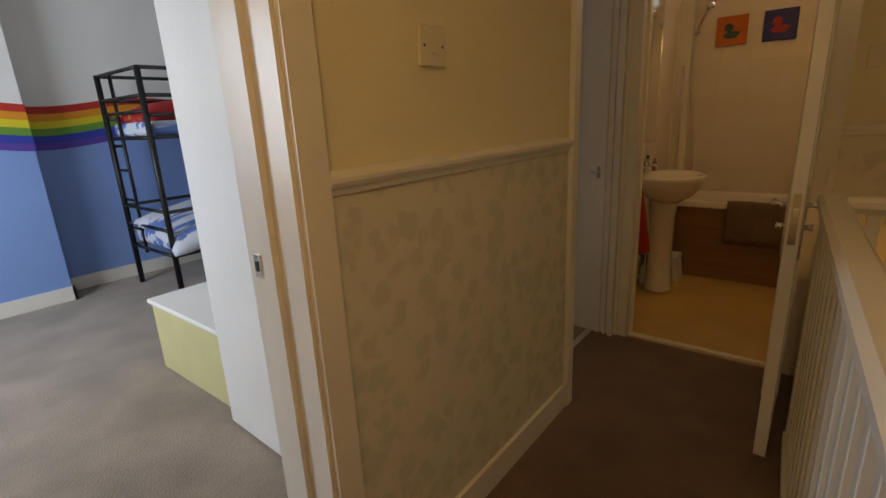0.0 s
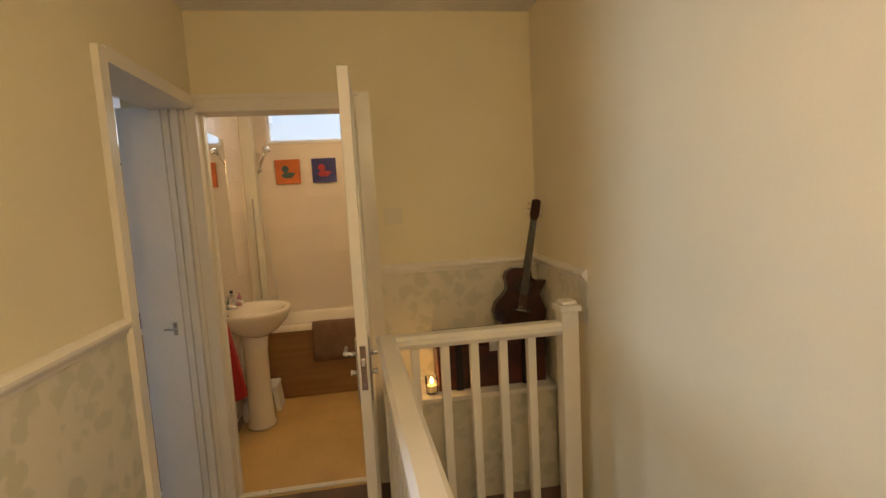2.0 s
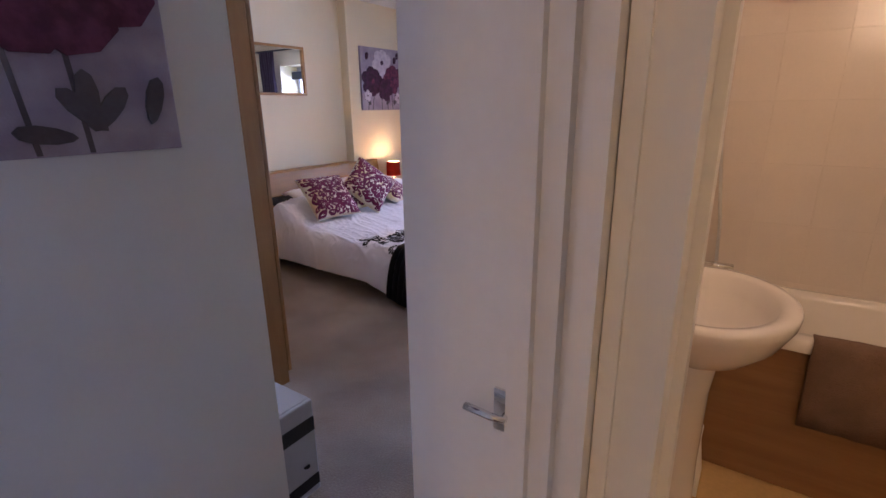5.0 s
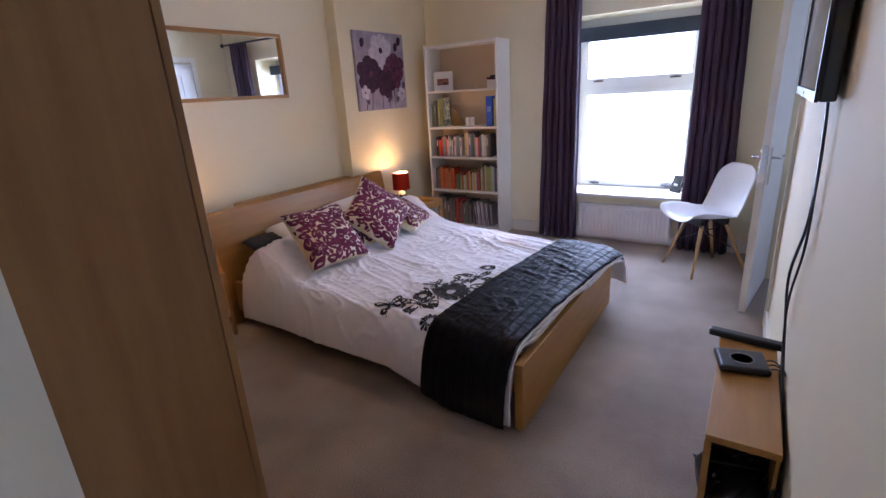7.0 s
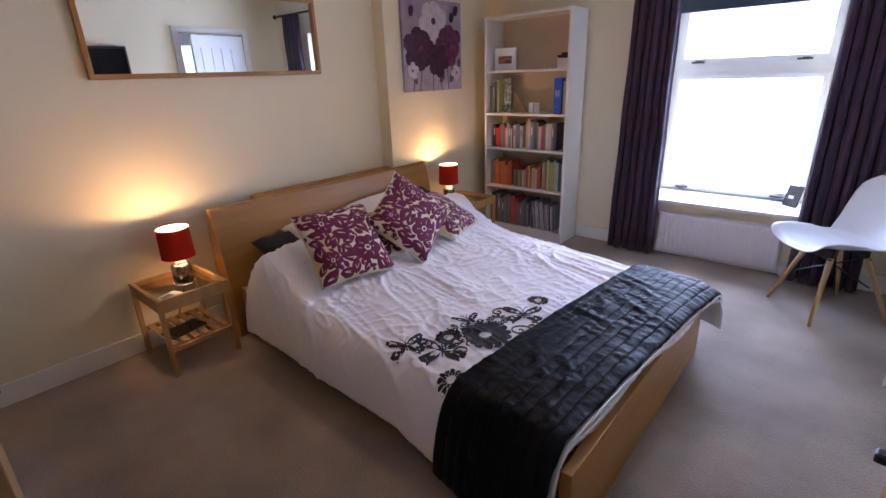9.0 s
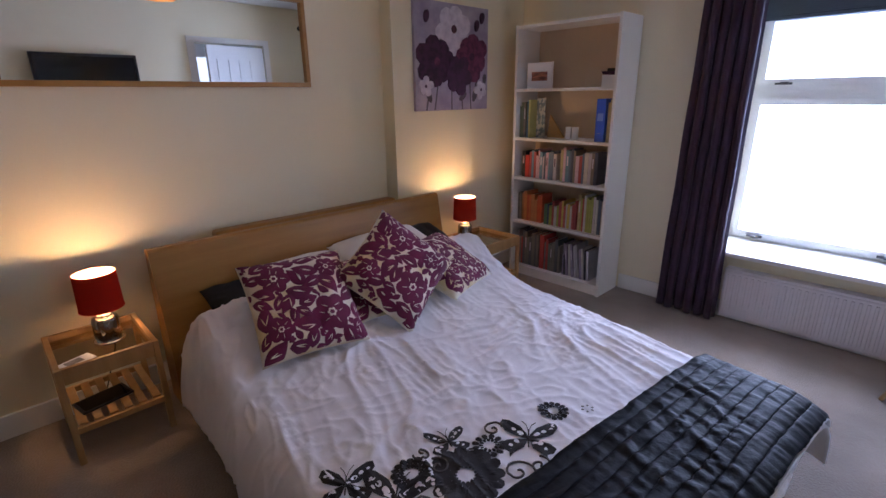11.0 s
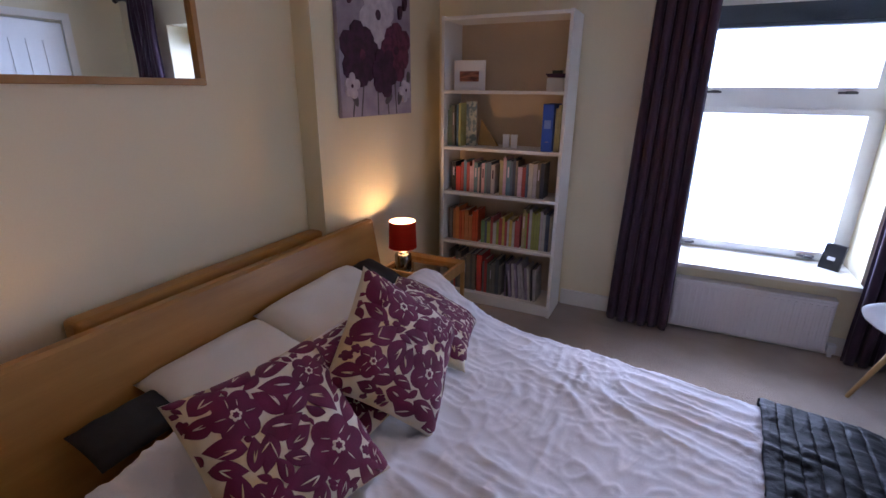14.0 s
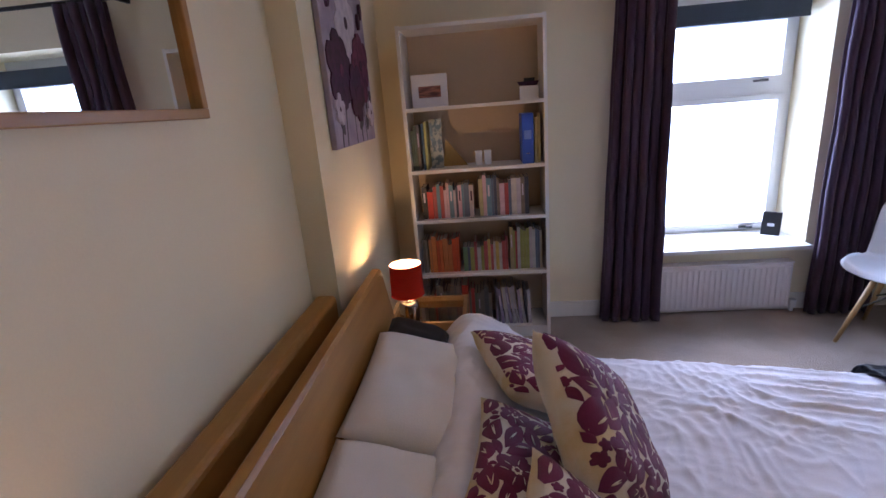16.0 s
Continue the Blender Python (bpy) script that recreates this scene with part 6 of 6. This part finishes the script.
for x, y in ((1.125, 2.335),):
    t = thing("candle", (x, y, 0.56), "lit candle glowing in a small glass jar", "candle")
    part("jar", L([(0.0, 0.0), (0.030, 0.0), (0.032, 0.005), (0.032, 0.085), (0.0295, 0.085), (0.0295, 0.006), (0.0, 0.006)], 20), M_GLASS, t, smooth=True).visible_shadow = False
    part("wax", L([(0, 0.007), (0.028, 0.007), (0.028, 0.04), (0, 0.04)], 18), M_WAX, t)
    part("flame", L([(0, 0.042), (0.008, 0.05), (0.010, 0.060), (0.005, 0.075), (0, 0.085)], 10), M_FLAME, t, smooth=True)
bulb_lamp("candle_light", (1.125, 2.335, 0.665), 0.5, (1.0, 0.5, 0.15), 0.01)

# ---- bathroom ----
M_CERAMIC = mat("white_ceramic", (0.78, 0.72, 0.65), 0.10, vary=0.015, bump=0)
M_ACRYLIC = mat("white_acrylic", (0.80, 0.75, 0.69), 0.18, vary=0.015, bump=0)
M_BPANEL = wood("brown_bath_panel", (0.30, 0.16, 0.06), (0.22, 0.11, 0.04), 0.35, "x")
M_TOWEL = mat("brown_towelling", (0.20, 0.12, 0.075), 0.95, vary=0.15, scale=12, fine=220, bump=1.0, depth=0.008)
t = thing("bathtub", (0.79, 4.14, 0), "white bathtub with a brown wooden side panel", "bathtub")
X0, X1, Y0, Y1, ZT = -0.965, 0.975, -0.28, 0.275, 0.60
bm = bmesh.new()
rim_o = [(X0, Y0), (X1, Y0), (X1, Y1), (X0, Y1)]
N = 32


def rounded(x0, x1, y0, y1, r, z):
    pts = []
    for cx, cy, a0 in ((x1 - r, y1 - r, 0), (x0 + r, y1 - r, 90), (x0 + r, y0 + r, 180), (x1 - r, y0 + r, 270)):
        for k in range(8):
            a = radians(a0 + 90 * k / 7)
            pts.append((cx + r * math.cos(a), cy + r * math.sin(a), z))
    return pts


rings = [rounded(X0, X1, Y0, Y1, 0.02, ZT - 0.05), rounded(X0, X1, Y0, Y1, 0.02, ZT - 0.01), rounded(X0 + 0.01, X1 - 0.01, Y0 + 0.01, Y1 - 0.01, 0.02, ZT), rounded(X0 + 0.06, X1 - 0.06, Y0 + 0.055, Y1 - 0.04, 0.10, ZT), rounded(X0 + 0.08, X1 - 0.08, Y0 + 0.07, Y1 - 0.06, 0.11, ZT - 0.03), rounded(X0 + 0.16, X1 - 0.22, Y0 + 0.11, Y1 - 0.10, 0.12, ZT - 0.36), rounded(X0 + 0.24, X1 - 0.32, Y0 + 0.16, Y1 - 0.15, 0.10, ZT - 0.39)]
vr = [[bm.verts.new(p) for p in r] for r in rings]
for a, b in zip(vr, vr[1:]):
    for k in range(N):
        bm.faces.new((a[k], a[(k + 1) % N], b[(k + 1) % N], b[k]))
bm.faces.new(vr[-1])
part("tub", bm, M_ACRYLIC, t, smooth=True)
part("side_panel", B(X0, X1, Y0 + 0.015, Y0 + 0.03, 0.0, ZT - 0.045), M_BPANEL, t, "brown wooden bath panel")
part("plinth", B(X0, X1, Y0 + 0.03, Y0 + 0.045, 0.0, 0.08), M_BPANEL, t)
part("waste", L([(0, 0), (0.03, 0), (0.03, 0.004), (0, 0.004)], 20, (-0.6, 0, ZT - 0.389)), M_CHROME, t)
# bath mat over the rim
bm = bmesh.new()
prof = [(-0.20, 0.42), (-0.205, 0.10), (-0.30, 0.10), (-0.303, -0.20), (-0.308, -0.27)]
prof = [(-0.12, ZT - 0.06), (-0.20, ZT - 0.02), (-0.225, ZT + 0.008), (-0.27, ZT + 0.010), (-0.292, ZT - 0.005), (-0.297, ZT - 0.08), (-0.30, ZT - 0.16), (-0.300, ZT - 0.25), (-0.298, ZT - 0.31)]
rows = []
for i in range(31):
    x = -0.44 + 0.50 * i / 30
    rows.append([bm.verts.new((x + 0.006 * noise.noise(Vector((z * 9, i, 0))), y - 0.004 * (1 + noise.noise(Vector((x * 14, z * 9, 3)))), z + 0.004 * noise.noise(Vector((x * 20, y * 20, 1))))) for y, z in prof])
for a, b in zip(rows, rows[1:]):
    for k in range(len(prof) - 1):
        bm.faces.new((a[k], a[k + 1], b[k + 1], b[k]))
ob = solid("bath_mat", bm, M_TOWEL, "shaggy brown bath mat hung over the tub edge", "bath mat", smooth=True, place=(0.79, 4.14, 0))
ob.modifiers.new("thick", "SOLIDIFY").thickness = 0.014

# basin
t = thing("basin", (-0.18, 3.44, 0), "white oval pedestal basin on the side wall", "basin")
bm = bmesh.new()
prof = [(0.30, 0.80, 0.0), (0.62, 0.70, 0.02), (0.85, 0.755, 0.0), (0.985, 0.815, 0), (1.0, 0.838, 0), (0.985, 0.848, 0), (0.90, 0.850, 0), (0.78, 0.842, 0), (0.70, 0.80, 0), (0.45, 0.735, 0), (0.10, 0.725, 0)]
prof[0] = (0.32, 0.655, 0)
rings = []
for r, z, _ in prof:
    ring = []
    for k in range(40):
        a = 2 * math.pi * k / 40
        x = 0.225 + 0.225 * r * math.cos(a) * (1.0 if math.cos(a) > 0 else 1.0)
        y = 0.275 * r * math.sin(a)
        if math.cos(a) < 0 and r > 0.6:
            x = 0.225 - 0.225 * r * min(1.0, abs(math.cos(a)) ** 0.45)
        ring.append(bm.verts.new((max(x, 0.002), y, z)))
    rings.append(ring)
for a, b in zip(rings, rings[1:]):
    for k in range(40):
        bm.faces.new((a[k], a[(k + 1) % 40], b[(k + 1) % 40], b[k]))
bm.faces.new(rings[0])
bm.faces.new(rings[-1])
part("bowl", bm, M_CERAMIC, t, smooth=True)
part("pedestal", L([(0.0, 0.0), (0.098, 0.0), (0.10, 0.02), (0.088, 0.05), (0.080, 0.3), (0.082, 0.55), (0.098, 0.70), (0, 0.70)], 28, (0.19, 0, 0), 1.0, 1.05), M_CERAMIC, t, "tapering white pedestal", smooth=True)
for y in (-0.19, 0.0):
    tp = part("tap", L([(0.022, 0.85), (0.018, 0.86), (0.014, 0.88), (0.014, 0.925), (0.018, 0.93), (0, 0.935)], 16, (0.06, y, 0)), M_CHROME, t, "chrome pillar tap", smooth=True)
    part("spout", T([(0.06, y, 0.905), (0.10, y, 0.912), (0.135, y, 0.90), (0.14, y, 0.885)], 0.011, 10), M_CHROME, tp, smooth=True)
    part("tap_head", boxes((0.035, 0.085, y - 0.007, y + 0.007, 0.937, 0.95), (0.053, 0.067, y - 0.025, y + 0.025, 0.937, 0.95)), M_CHROME, tp)
part("waste_pipe", T([(0.12, 0, 0.66), (0.10, 0.0, 0.45), (0.02, 0.0, 0.42)], 0.02, 10), M_UPVC, t, smooth=True)
part("supply_pipe", T([(0.06, -0.11, 0.70), (0.05, -0.11, 0.30), (0.03, -0.10, 0.0)], 0.008, 8), M_METAL, t, smooth=True)


def bottle(name, place, r, h, colour, cap, label):
    t = thing(name, place, label, "bottle", "toiletries")
    part("body", L([(0, 0), (r, 0), (r * 1.03, 0.006), (r * 1.03, h * 0.62), (r * 0.8, h * 0.72), (r * 0.4, h * 0.76), (r * 0.4, h * 0.8), (0, h * 0.8)], 18), mat(name + "_plastic", colour, 0.3, vary=0.03, bump=0), t, smooth=True)
    part("cap", L([(0, h * 0.8), (r * 0.55, h * 0.8), (r * 0.55, h), (0, h)], 16), mat(name + "_cap", cap, 0.35, vary=0.03, bump=0), t, smooth=True)


bottle("soap_dispenser", (-0.145, 3.155, 0.85), 0.024, 0.13, (0.05, 0.28, 0.14), (0.6, 0.6, 0.58), "green liquid soap bottle on the basin")
bottle("shampoo_bottle", (-0.140, 3.53, 0.85), 0.020, 0.12, (0.62, 0.55, 0.52), (0.02, 0.02, 0.03), "pale bottle with a black cap at the back of the basin")
bottle("shampoo_bottle", (-0.105, 3.585, 0.85), 0.017, 0.095, (0.45, 0.20, 0.26), (0.5, 0.25, 0.3), "small pink bottle at the back of the basin")
bottle("shampoo_bottle", (-0.140, 3.455, 0.85), 0.016, 0.08, (0.10, 0.16, 0.12), (0.05, 0.12, 0.10), "small green toiletry bottle on the basin")

t = thing("bath_toy_tub", (1.40, 4.36, 0.60), "small orange plastic toy tub on the bath rim", "toy tub")
part("tub", L([(0, 0), (0.038, 0), (0.042, 0.006), (0.048, 0.085), (0.052, 0.09), (0.049, 0.092), (0.044, 0.085), (0, 0.08)], 20), mat("orange_toy_plastic", (0.55, 0.10, 0.02), 0.35, vary=0.04, bump=0), t, smooth=True)
part("rim", L([(0.050, 0.088), (0.055, 0.090), (0.055, 0.097), (0.050, 0.099)], 20), mat("red_toy_plastic", (0.45, 0.05, 0.015), 0.35, vary=0.04, bump=0), t, smooth=True)

t = thing("bathroom_mirror", (-0.176, 3.45, 1.06), "tall plain mirror above the basin", "mirror")
part("glass", B(0.0, 0.006, -0.40, 0.36, 0.0, 1.0), M_MIRROR, t)
for y0, y1 in ((-0.404, -0.40), (0.36, 0.366)):
    part("edge", B(0.0, 0.008, y0, y1, 0, 1.0), M_CHROME, t)
setting("pipe_boxing", boxes((-0.18, -0.08, 4.33, 4.42, 0.56, H)), M_GLOSS, "white boxed-in pipe in the bathroom corner", "trim")
t = thing("shower_set", (-0.02, 4.42, 0), "chrome shower head on a wall bracket with a long hose", "shower")
part("bracket", T([(-0.03, 0.0, 1.86), (-0.03, -0.05, 1.865)], 0.012, 10), M_CHROME, t, smooth=True)
part("head", T([(-0.045, -0.05, 1.84), (0.0, -0.09, 1.94), (0.05, -0.13, 2.03)], [0.010, 0.012, 0.016], 10), M_CHROME, t, smooth=True)
part("rose", L([(0.016, 0), (0.035, -0.015), (0.035, -0.024), (0, -0.026)], 18, (0, 0, 0)), M_CHROME, t, smooth=True).matrix_local = pose(0.065, -0.15, 2.045, 35, 25, 0)
part("hose", T([(-0.045, -0.05, 1.84), (-0.055, -0.04, 1.7), (-0.04, -0.03, 1.4), (-0.01, -0.03, 1.1), (0.02, -0.03, 0.85), (0.03, -0.05, 0.68)], 0.007, 8), M_METAL, t, smooth=True)
part("mixer", T([(-0.05, -0.06, 0.66), (0.10, -0.06, 0.66)], 0.018, 12), M_CHROME, t, smooth=True)
part("wall_rail", T([(-0.10, -0.10, 0.75), (-0.10, -0.10, 1.62)], 0.008, 8), M_CHROME, t, smooth=True)

DUCKS = [((0.55, 0.14, 0.03), (0.05, 0.10, 0.09)), ((0.03, 0.03, 0.16), (0.35, 0.02, 0.03)), ((0.30, 0.02, 0.015), (0.22, 0.30, 0.05)), ((0.16, 0.26, 0.04), (0.50, 0.15, 0.03))]
for k, (ground, figure) in enumerate(DUCKS):
    t = thing("small_canvas", (0.180 + 0.312 * k, 4.412, 1.738), "small bright square canvas with a simple duck shape", "picture", "bathroom canvases")
    part("canvas", B(-0.105, 0.105, -0.02, 0.0, 0.0, 0.212, bevel=0.003), mat("bright_canvas_paint", ground, 0.6, vary=0.12, scale=14, bump=0.2), t)
    fm = mat("figure_paint", figure, 0.6, vary=0.25, scale=22)
    body = [(-0.06, 0.075), (-0.03, 0.05), (0.03, 0.05), (0.065, 0.09), (0.03, 0.10), (0.0, 0.10), (-0.02, 0.105)]
    part("figure", P(body, -0.0215, -0.0195, "y"), fm, t)
    part("figure_head", P([(-0.02 + 0.032 * math.cos(a), 0.13 + 0.03 * math.sin(a)) for a in (j * math.pi / 7 for j in range(14))], -0.0225, -0.0195, "y"), fm, t)

t = thing("red_bag", (-0.02, 2.95, 0.36), "red cloth bag hanging beside the basin", "bag")
part("cloth", P([(-0.09, 0.0), (0.08, 0.05), (0.05, 0.26), (0.0, 0.52), (-0.04, 0.52), (-0.07, 0.26)], -0.025, 0.025, "y"), mat("red_cloth", (0.38, 0.02, 0.02), 0.85, vary=0.12, scale=12), t)
part("loop", T([(-0.02, 0, 0.52), (-0.06, 0, 0.58), (-0.145, 0, 0.60)], 0.005, 6), mat("red_cord", (0.3, 0.02, 0.02), 0.9), t)
part("hook", T([(-0.165, 0, 0.59), (-0.13, 0, 0.59), (-0.125, 0, 0.61)], 0.005, 6), M_CHROME, t)
t = thing("step_stool", (-0.035, 3.74, -0.004), "small white plastic step stool by the tub", "stool")
part("seat", B(-0.12, 0.12, -0.09, 0.09, 0.175, 0.20, bevel=0.01), M_SHELL, t)
for s in (-1, 1):
    part("leg", P([(s * 0.08, 0.177), (s * 0.112, 0.177), (s * 0.135, 0.0), (s * 0.10, 0.0)], -0.085, 0.085, "y"), M_SHELL, t)
t = thing("toilet_brush", (-0.10, 3.545, -0.004), "white brush holder and dark bottle behind the basin", "brush holder")
part("pot", L([(0, 0), (0.045, 0), (0.05, 0.02), (0.04, 0.13), (0, 0.13)], 16), M_SHELL, t, smooth=True)
part("handle", T([(0, 0, 0.13), (0, 0, 0.26)], 0.008, 8), M_BLACK, t)

w = tagged(new("window_2"), "long shallow frosted bathroom window near the ceiling", "window", "", "structure")
M_FROST = bpy.data.materials.new("frosted_glass")
M_FROST.use_nodes = True
g = M_FROST.node_tree.nodes["Principled BSDF"]
g.inputs["Base Color"].default_value = (0.9, 0.94, 1, 1)
g.inputs["Roughness"].default_value, g.inputs["Transmission Weight"].default_value = 0.25, 1.0
part("window_frame", boxes((WX0, WX0 + 0.025, 4.45, 4.50, WZ0, WZ1), (WX1 - 0.025, WX1, 4.45, 4.50, WZ0, WZ1), (WX0 + 0.025, WX1 - 0.025, 4.45, 4.50, WZ0, WZ0 + 0.02), (WX0 + 0.025, WX1 - 0.025, 4.45, 4.50, WZ1 - 0.02, WZ1)), M_UPVC, w)
p = part("pane", B(WX0 + 0.025, WX1 - 0.025, 4.47, 4.476, WZ0 + 0.02, WZ1 - 0.02), M_GLASS, w)
p.visible_shadow = False
part("window_sill", B(WX0, WX1, 4.405, 4.45, WZ0 - 0.012, WZ0 - 0.001), M_UPVC, w)

# ---- child's room ----
BT = 1.26
setting("wall_paint_blue", boxes((-3.85, -3.8465, -1.6, 0.84, 0.115, BT), (-4.13, -3.85, 0.84, 0.8435, 0.115, BT), (-4.13, -4.1265, 0.8435, 2.65, 0.115, BT)), M_BLUE, "sky-blue painted lower wall", "wall paint")
setting("baseboard_child", boxes((-3.85, -3.83, -1.6, 0.86, 0, 0.115), (-4.13, -3.83, 0.84, 0.86, 0, 0.115), (-4.13, -4.11, 0.86, 2.65, 0, 0.115)), M_GLOSS, "white skirting in the child's room", "baseboard")
RAIN = [(0.10, 0.05, 0.35), (0.02, 0.05, 0.38), (0.12, 0.30, 0.04), (0.72, 0.58, 0.03), (0.75, 0.28, 0.02), (0.55, 0.03, 0.02)]
rb = tagged(new("rainbow_mural"), "wavy six-colour rainbow band painted round the wall", "mural")
for k, c in enumerate(RAIN):
    bm = bmesh.new()
    m_ = mat("rainbow_paint", c, 0.7, vary=0.04, scale=3, bump=0.05)
    for x, ya, yb in ((-3.8465, -1.5, 0.847), (-4.1265, 0.85, 2.6)):
        n = 40
        lo, hi = [], []
        for i in range(n + 1):
            y = ya + (yb - ya) * i / n
            wv = 0.035 * math.sin(y * 4.2 + 0.6)
            lo.append((y, BT - 0.03 + 0.057 * k + wv))
            hi.append((y, BT - 0.03 + 0.057 * (k + 1) + wv))
        prism(bm, lo + hi[::-1], x, x + 0.002 + 0.0002 * k, "x")
    part("stripe", bm, m_, rb)

t = thing("toy_chest", (-1.60, 0.95, 0), "low pale yellow wooden chest with a white top", "chest")
M_YEL = mat("pale_yellow_paint", (0.60, 0.55, 0.28), 0.5, vary=0.04)
part("body", B(-0.36, 0.38, -0.18, 0.18, 0.0, 0.39, bevel=0.004), M_YEL, t)
part("lid", B(-0.375, 0.395, -0.195, 0.195, 0.39, 0.415, bevel=0.005), M_WHITE_WALL, t)

t = thing("bunk_bed", (-3.58, 1.95, 0), "black tubular metal bunk bed with striped bedding", "bunk bed")
for x, y in ((-0.26, -0.60), (0.55, -0.60), (-0.26, 0.60), (0.55, 0.60)):
    part("post", T([(x, y, 0), (x, y, 1.76)], 0.022, 10), M_STEEL, t, smooth=True)
for z in (0.35, 0.70, 1.26, 1.42, 1.56, 1.75):
    for x in (-0.26, 0.55):
        part("side_bar", T([(x, -0.60, z), (x, 0.60, z)], 0.014, 8), M_STEEL, t, smooth=True)
for z in (0.35, 0.55, 0.70, 1.26, 1.45, 1.56, 1.75):
    part("end_bar", T([(-0.26, -0.60, z), (0.55, -0.60, z)], 0.014, 8), M_STEEL, t, smooth=True)
for z in (0.5, 0.75, 1.0, 1.2):
    part("rung", T([(-0.26, -0.58, z), (-0.05, -0.58, z)], 0.012, 8), M_STEEL, t, smooth=True)
part("ladder_side", T([(-0.05, -0.58, 0.3), (-0.05, -0.58, 1.75)], 0.014, 8), M_STEEL, t, smooth=True)
M_STRIPE = mat("blue_striped_bedding", (0.62, 0.66, 0.75), 0.9, second=(0.10, 0.20, 0.50), mix=(0.47, 0.53), scale=10, stretch=(1, 0.1, 1), vary=0.08)
solid("lower_mattress", B(-3.82, -2.98, 1.37, 2.53, 0.37, 0.52, bevel=0.05, segments=3), M_STRIPE, "blue and white striped bedding on the lower bunk", "bedding", "bunk bedding", smooth=True)
solid("upper_mattress", B(-3.82, -3.04, 1.38, 2.53, 1.275, 1.38, bevel=0.03, segments=3), M_STRIPE, "green and blue bedding on the upper bunk", "bedding", "bunk bedding")
ob = solid("red_blanket", pillow_mesh(0.5, 0.7, 0.18, 5), mat("red_patterned_fleece", (0.50, 0.03, 0.03), 0.9, second=(0.60, 0.40, 0.05), mix=(0.36, 0.42), scale=9, vary=0.1), "bundled red and yellow blanket on the upper bunk", "blanket", smooth=True)
ob.matrix_world = pose(-3.53, 1.75, 1.45, 5, -6, 10)
ob = solid("striped_cover", pillow_mesh(0.8, 0.9, 0.2, 6), M_STRIPE, "bunched striped cover hanging off the lower bunk", "blanket", smooth=True)
ob.matrix_world = pose(-3.28, 1.75, 0.55, 10, 14, 0)
t = thing("window_3", (-2.3, -1.68, 0.85), "plain white window of the child's room", "window")
tagged(t, kind="structure")
part("window_frame", boxes((-0.7, -0.64, -0.03, 0.03, 0, 1.3), (0.64, 0.7, -0.03, 0.03, 0, 1.3), (-0.64, 0.64, -0.03, 0.03, 0, 0.06), (-0.64, 0.64, -0.03, 0.03, 1.24, 1.3), (-0.03, 0.03, -0.03, 0.03, 0.06, 1.24)), M_UPVC, t)
# landing lamp
t = thing("landing_lamp", (0.95, -0.5, 2.1), "plain white globe pendant lighting the landing", "lamp")
part("globe", L([(0.0, 0.0), (0.06, 0.02), (0.10, 0.08), (0.10, 0.13), (0.06, 0.19), (0.02, 0.21)], 24), M_CGLASS, t, smooth=True).visible_shadow = False
part("flex", T([(0, 0, 0.21), (0, 0, H - 2.1)], 0.004, 6), M_UPVC, t)


# ---- wall tiles, piece by piece ----
random_tint(M_TILE, 0.02)


def tile_mesh(w, h, depth):
    return mesh("tile", B(-w / 2, w / 2, -depth, 0, -h / 2, h / 2, bevel=0.0006, segments=1), M_TILE)


tw, th, gap = 0.198, 0.248, 0.002
shared = tile_mesh(tw, th, 0.0015)
north, west = bpy.data.objects["wall_bathroom_north"], bpy.data.objects["wall_bathroom_west"]
z = 0.62 + th / 2
while z + th / 2 < WZ0 - 0.012:
    x = -0.08 + tw / 2 + gap
    while x < 1.74:
        ob = new("tile", shared)
        ob.parent = north
        ob.location = (x, 4.42, z)
        x += tw + gap
    z += th + gap
z = 0.03 + th / 2
while z + th / 2 < H:
    y = 2.67 + tw / 2
    while y < 4.32:
        ob = new("tile", shared)
        ob.parent = west
        ob.matrix_local = pose(-0.18, y, z, 0, 0, 90)
        y += tw + gap
    z += th + gap
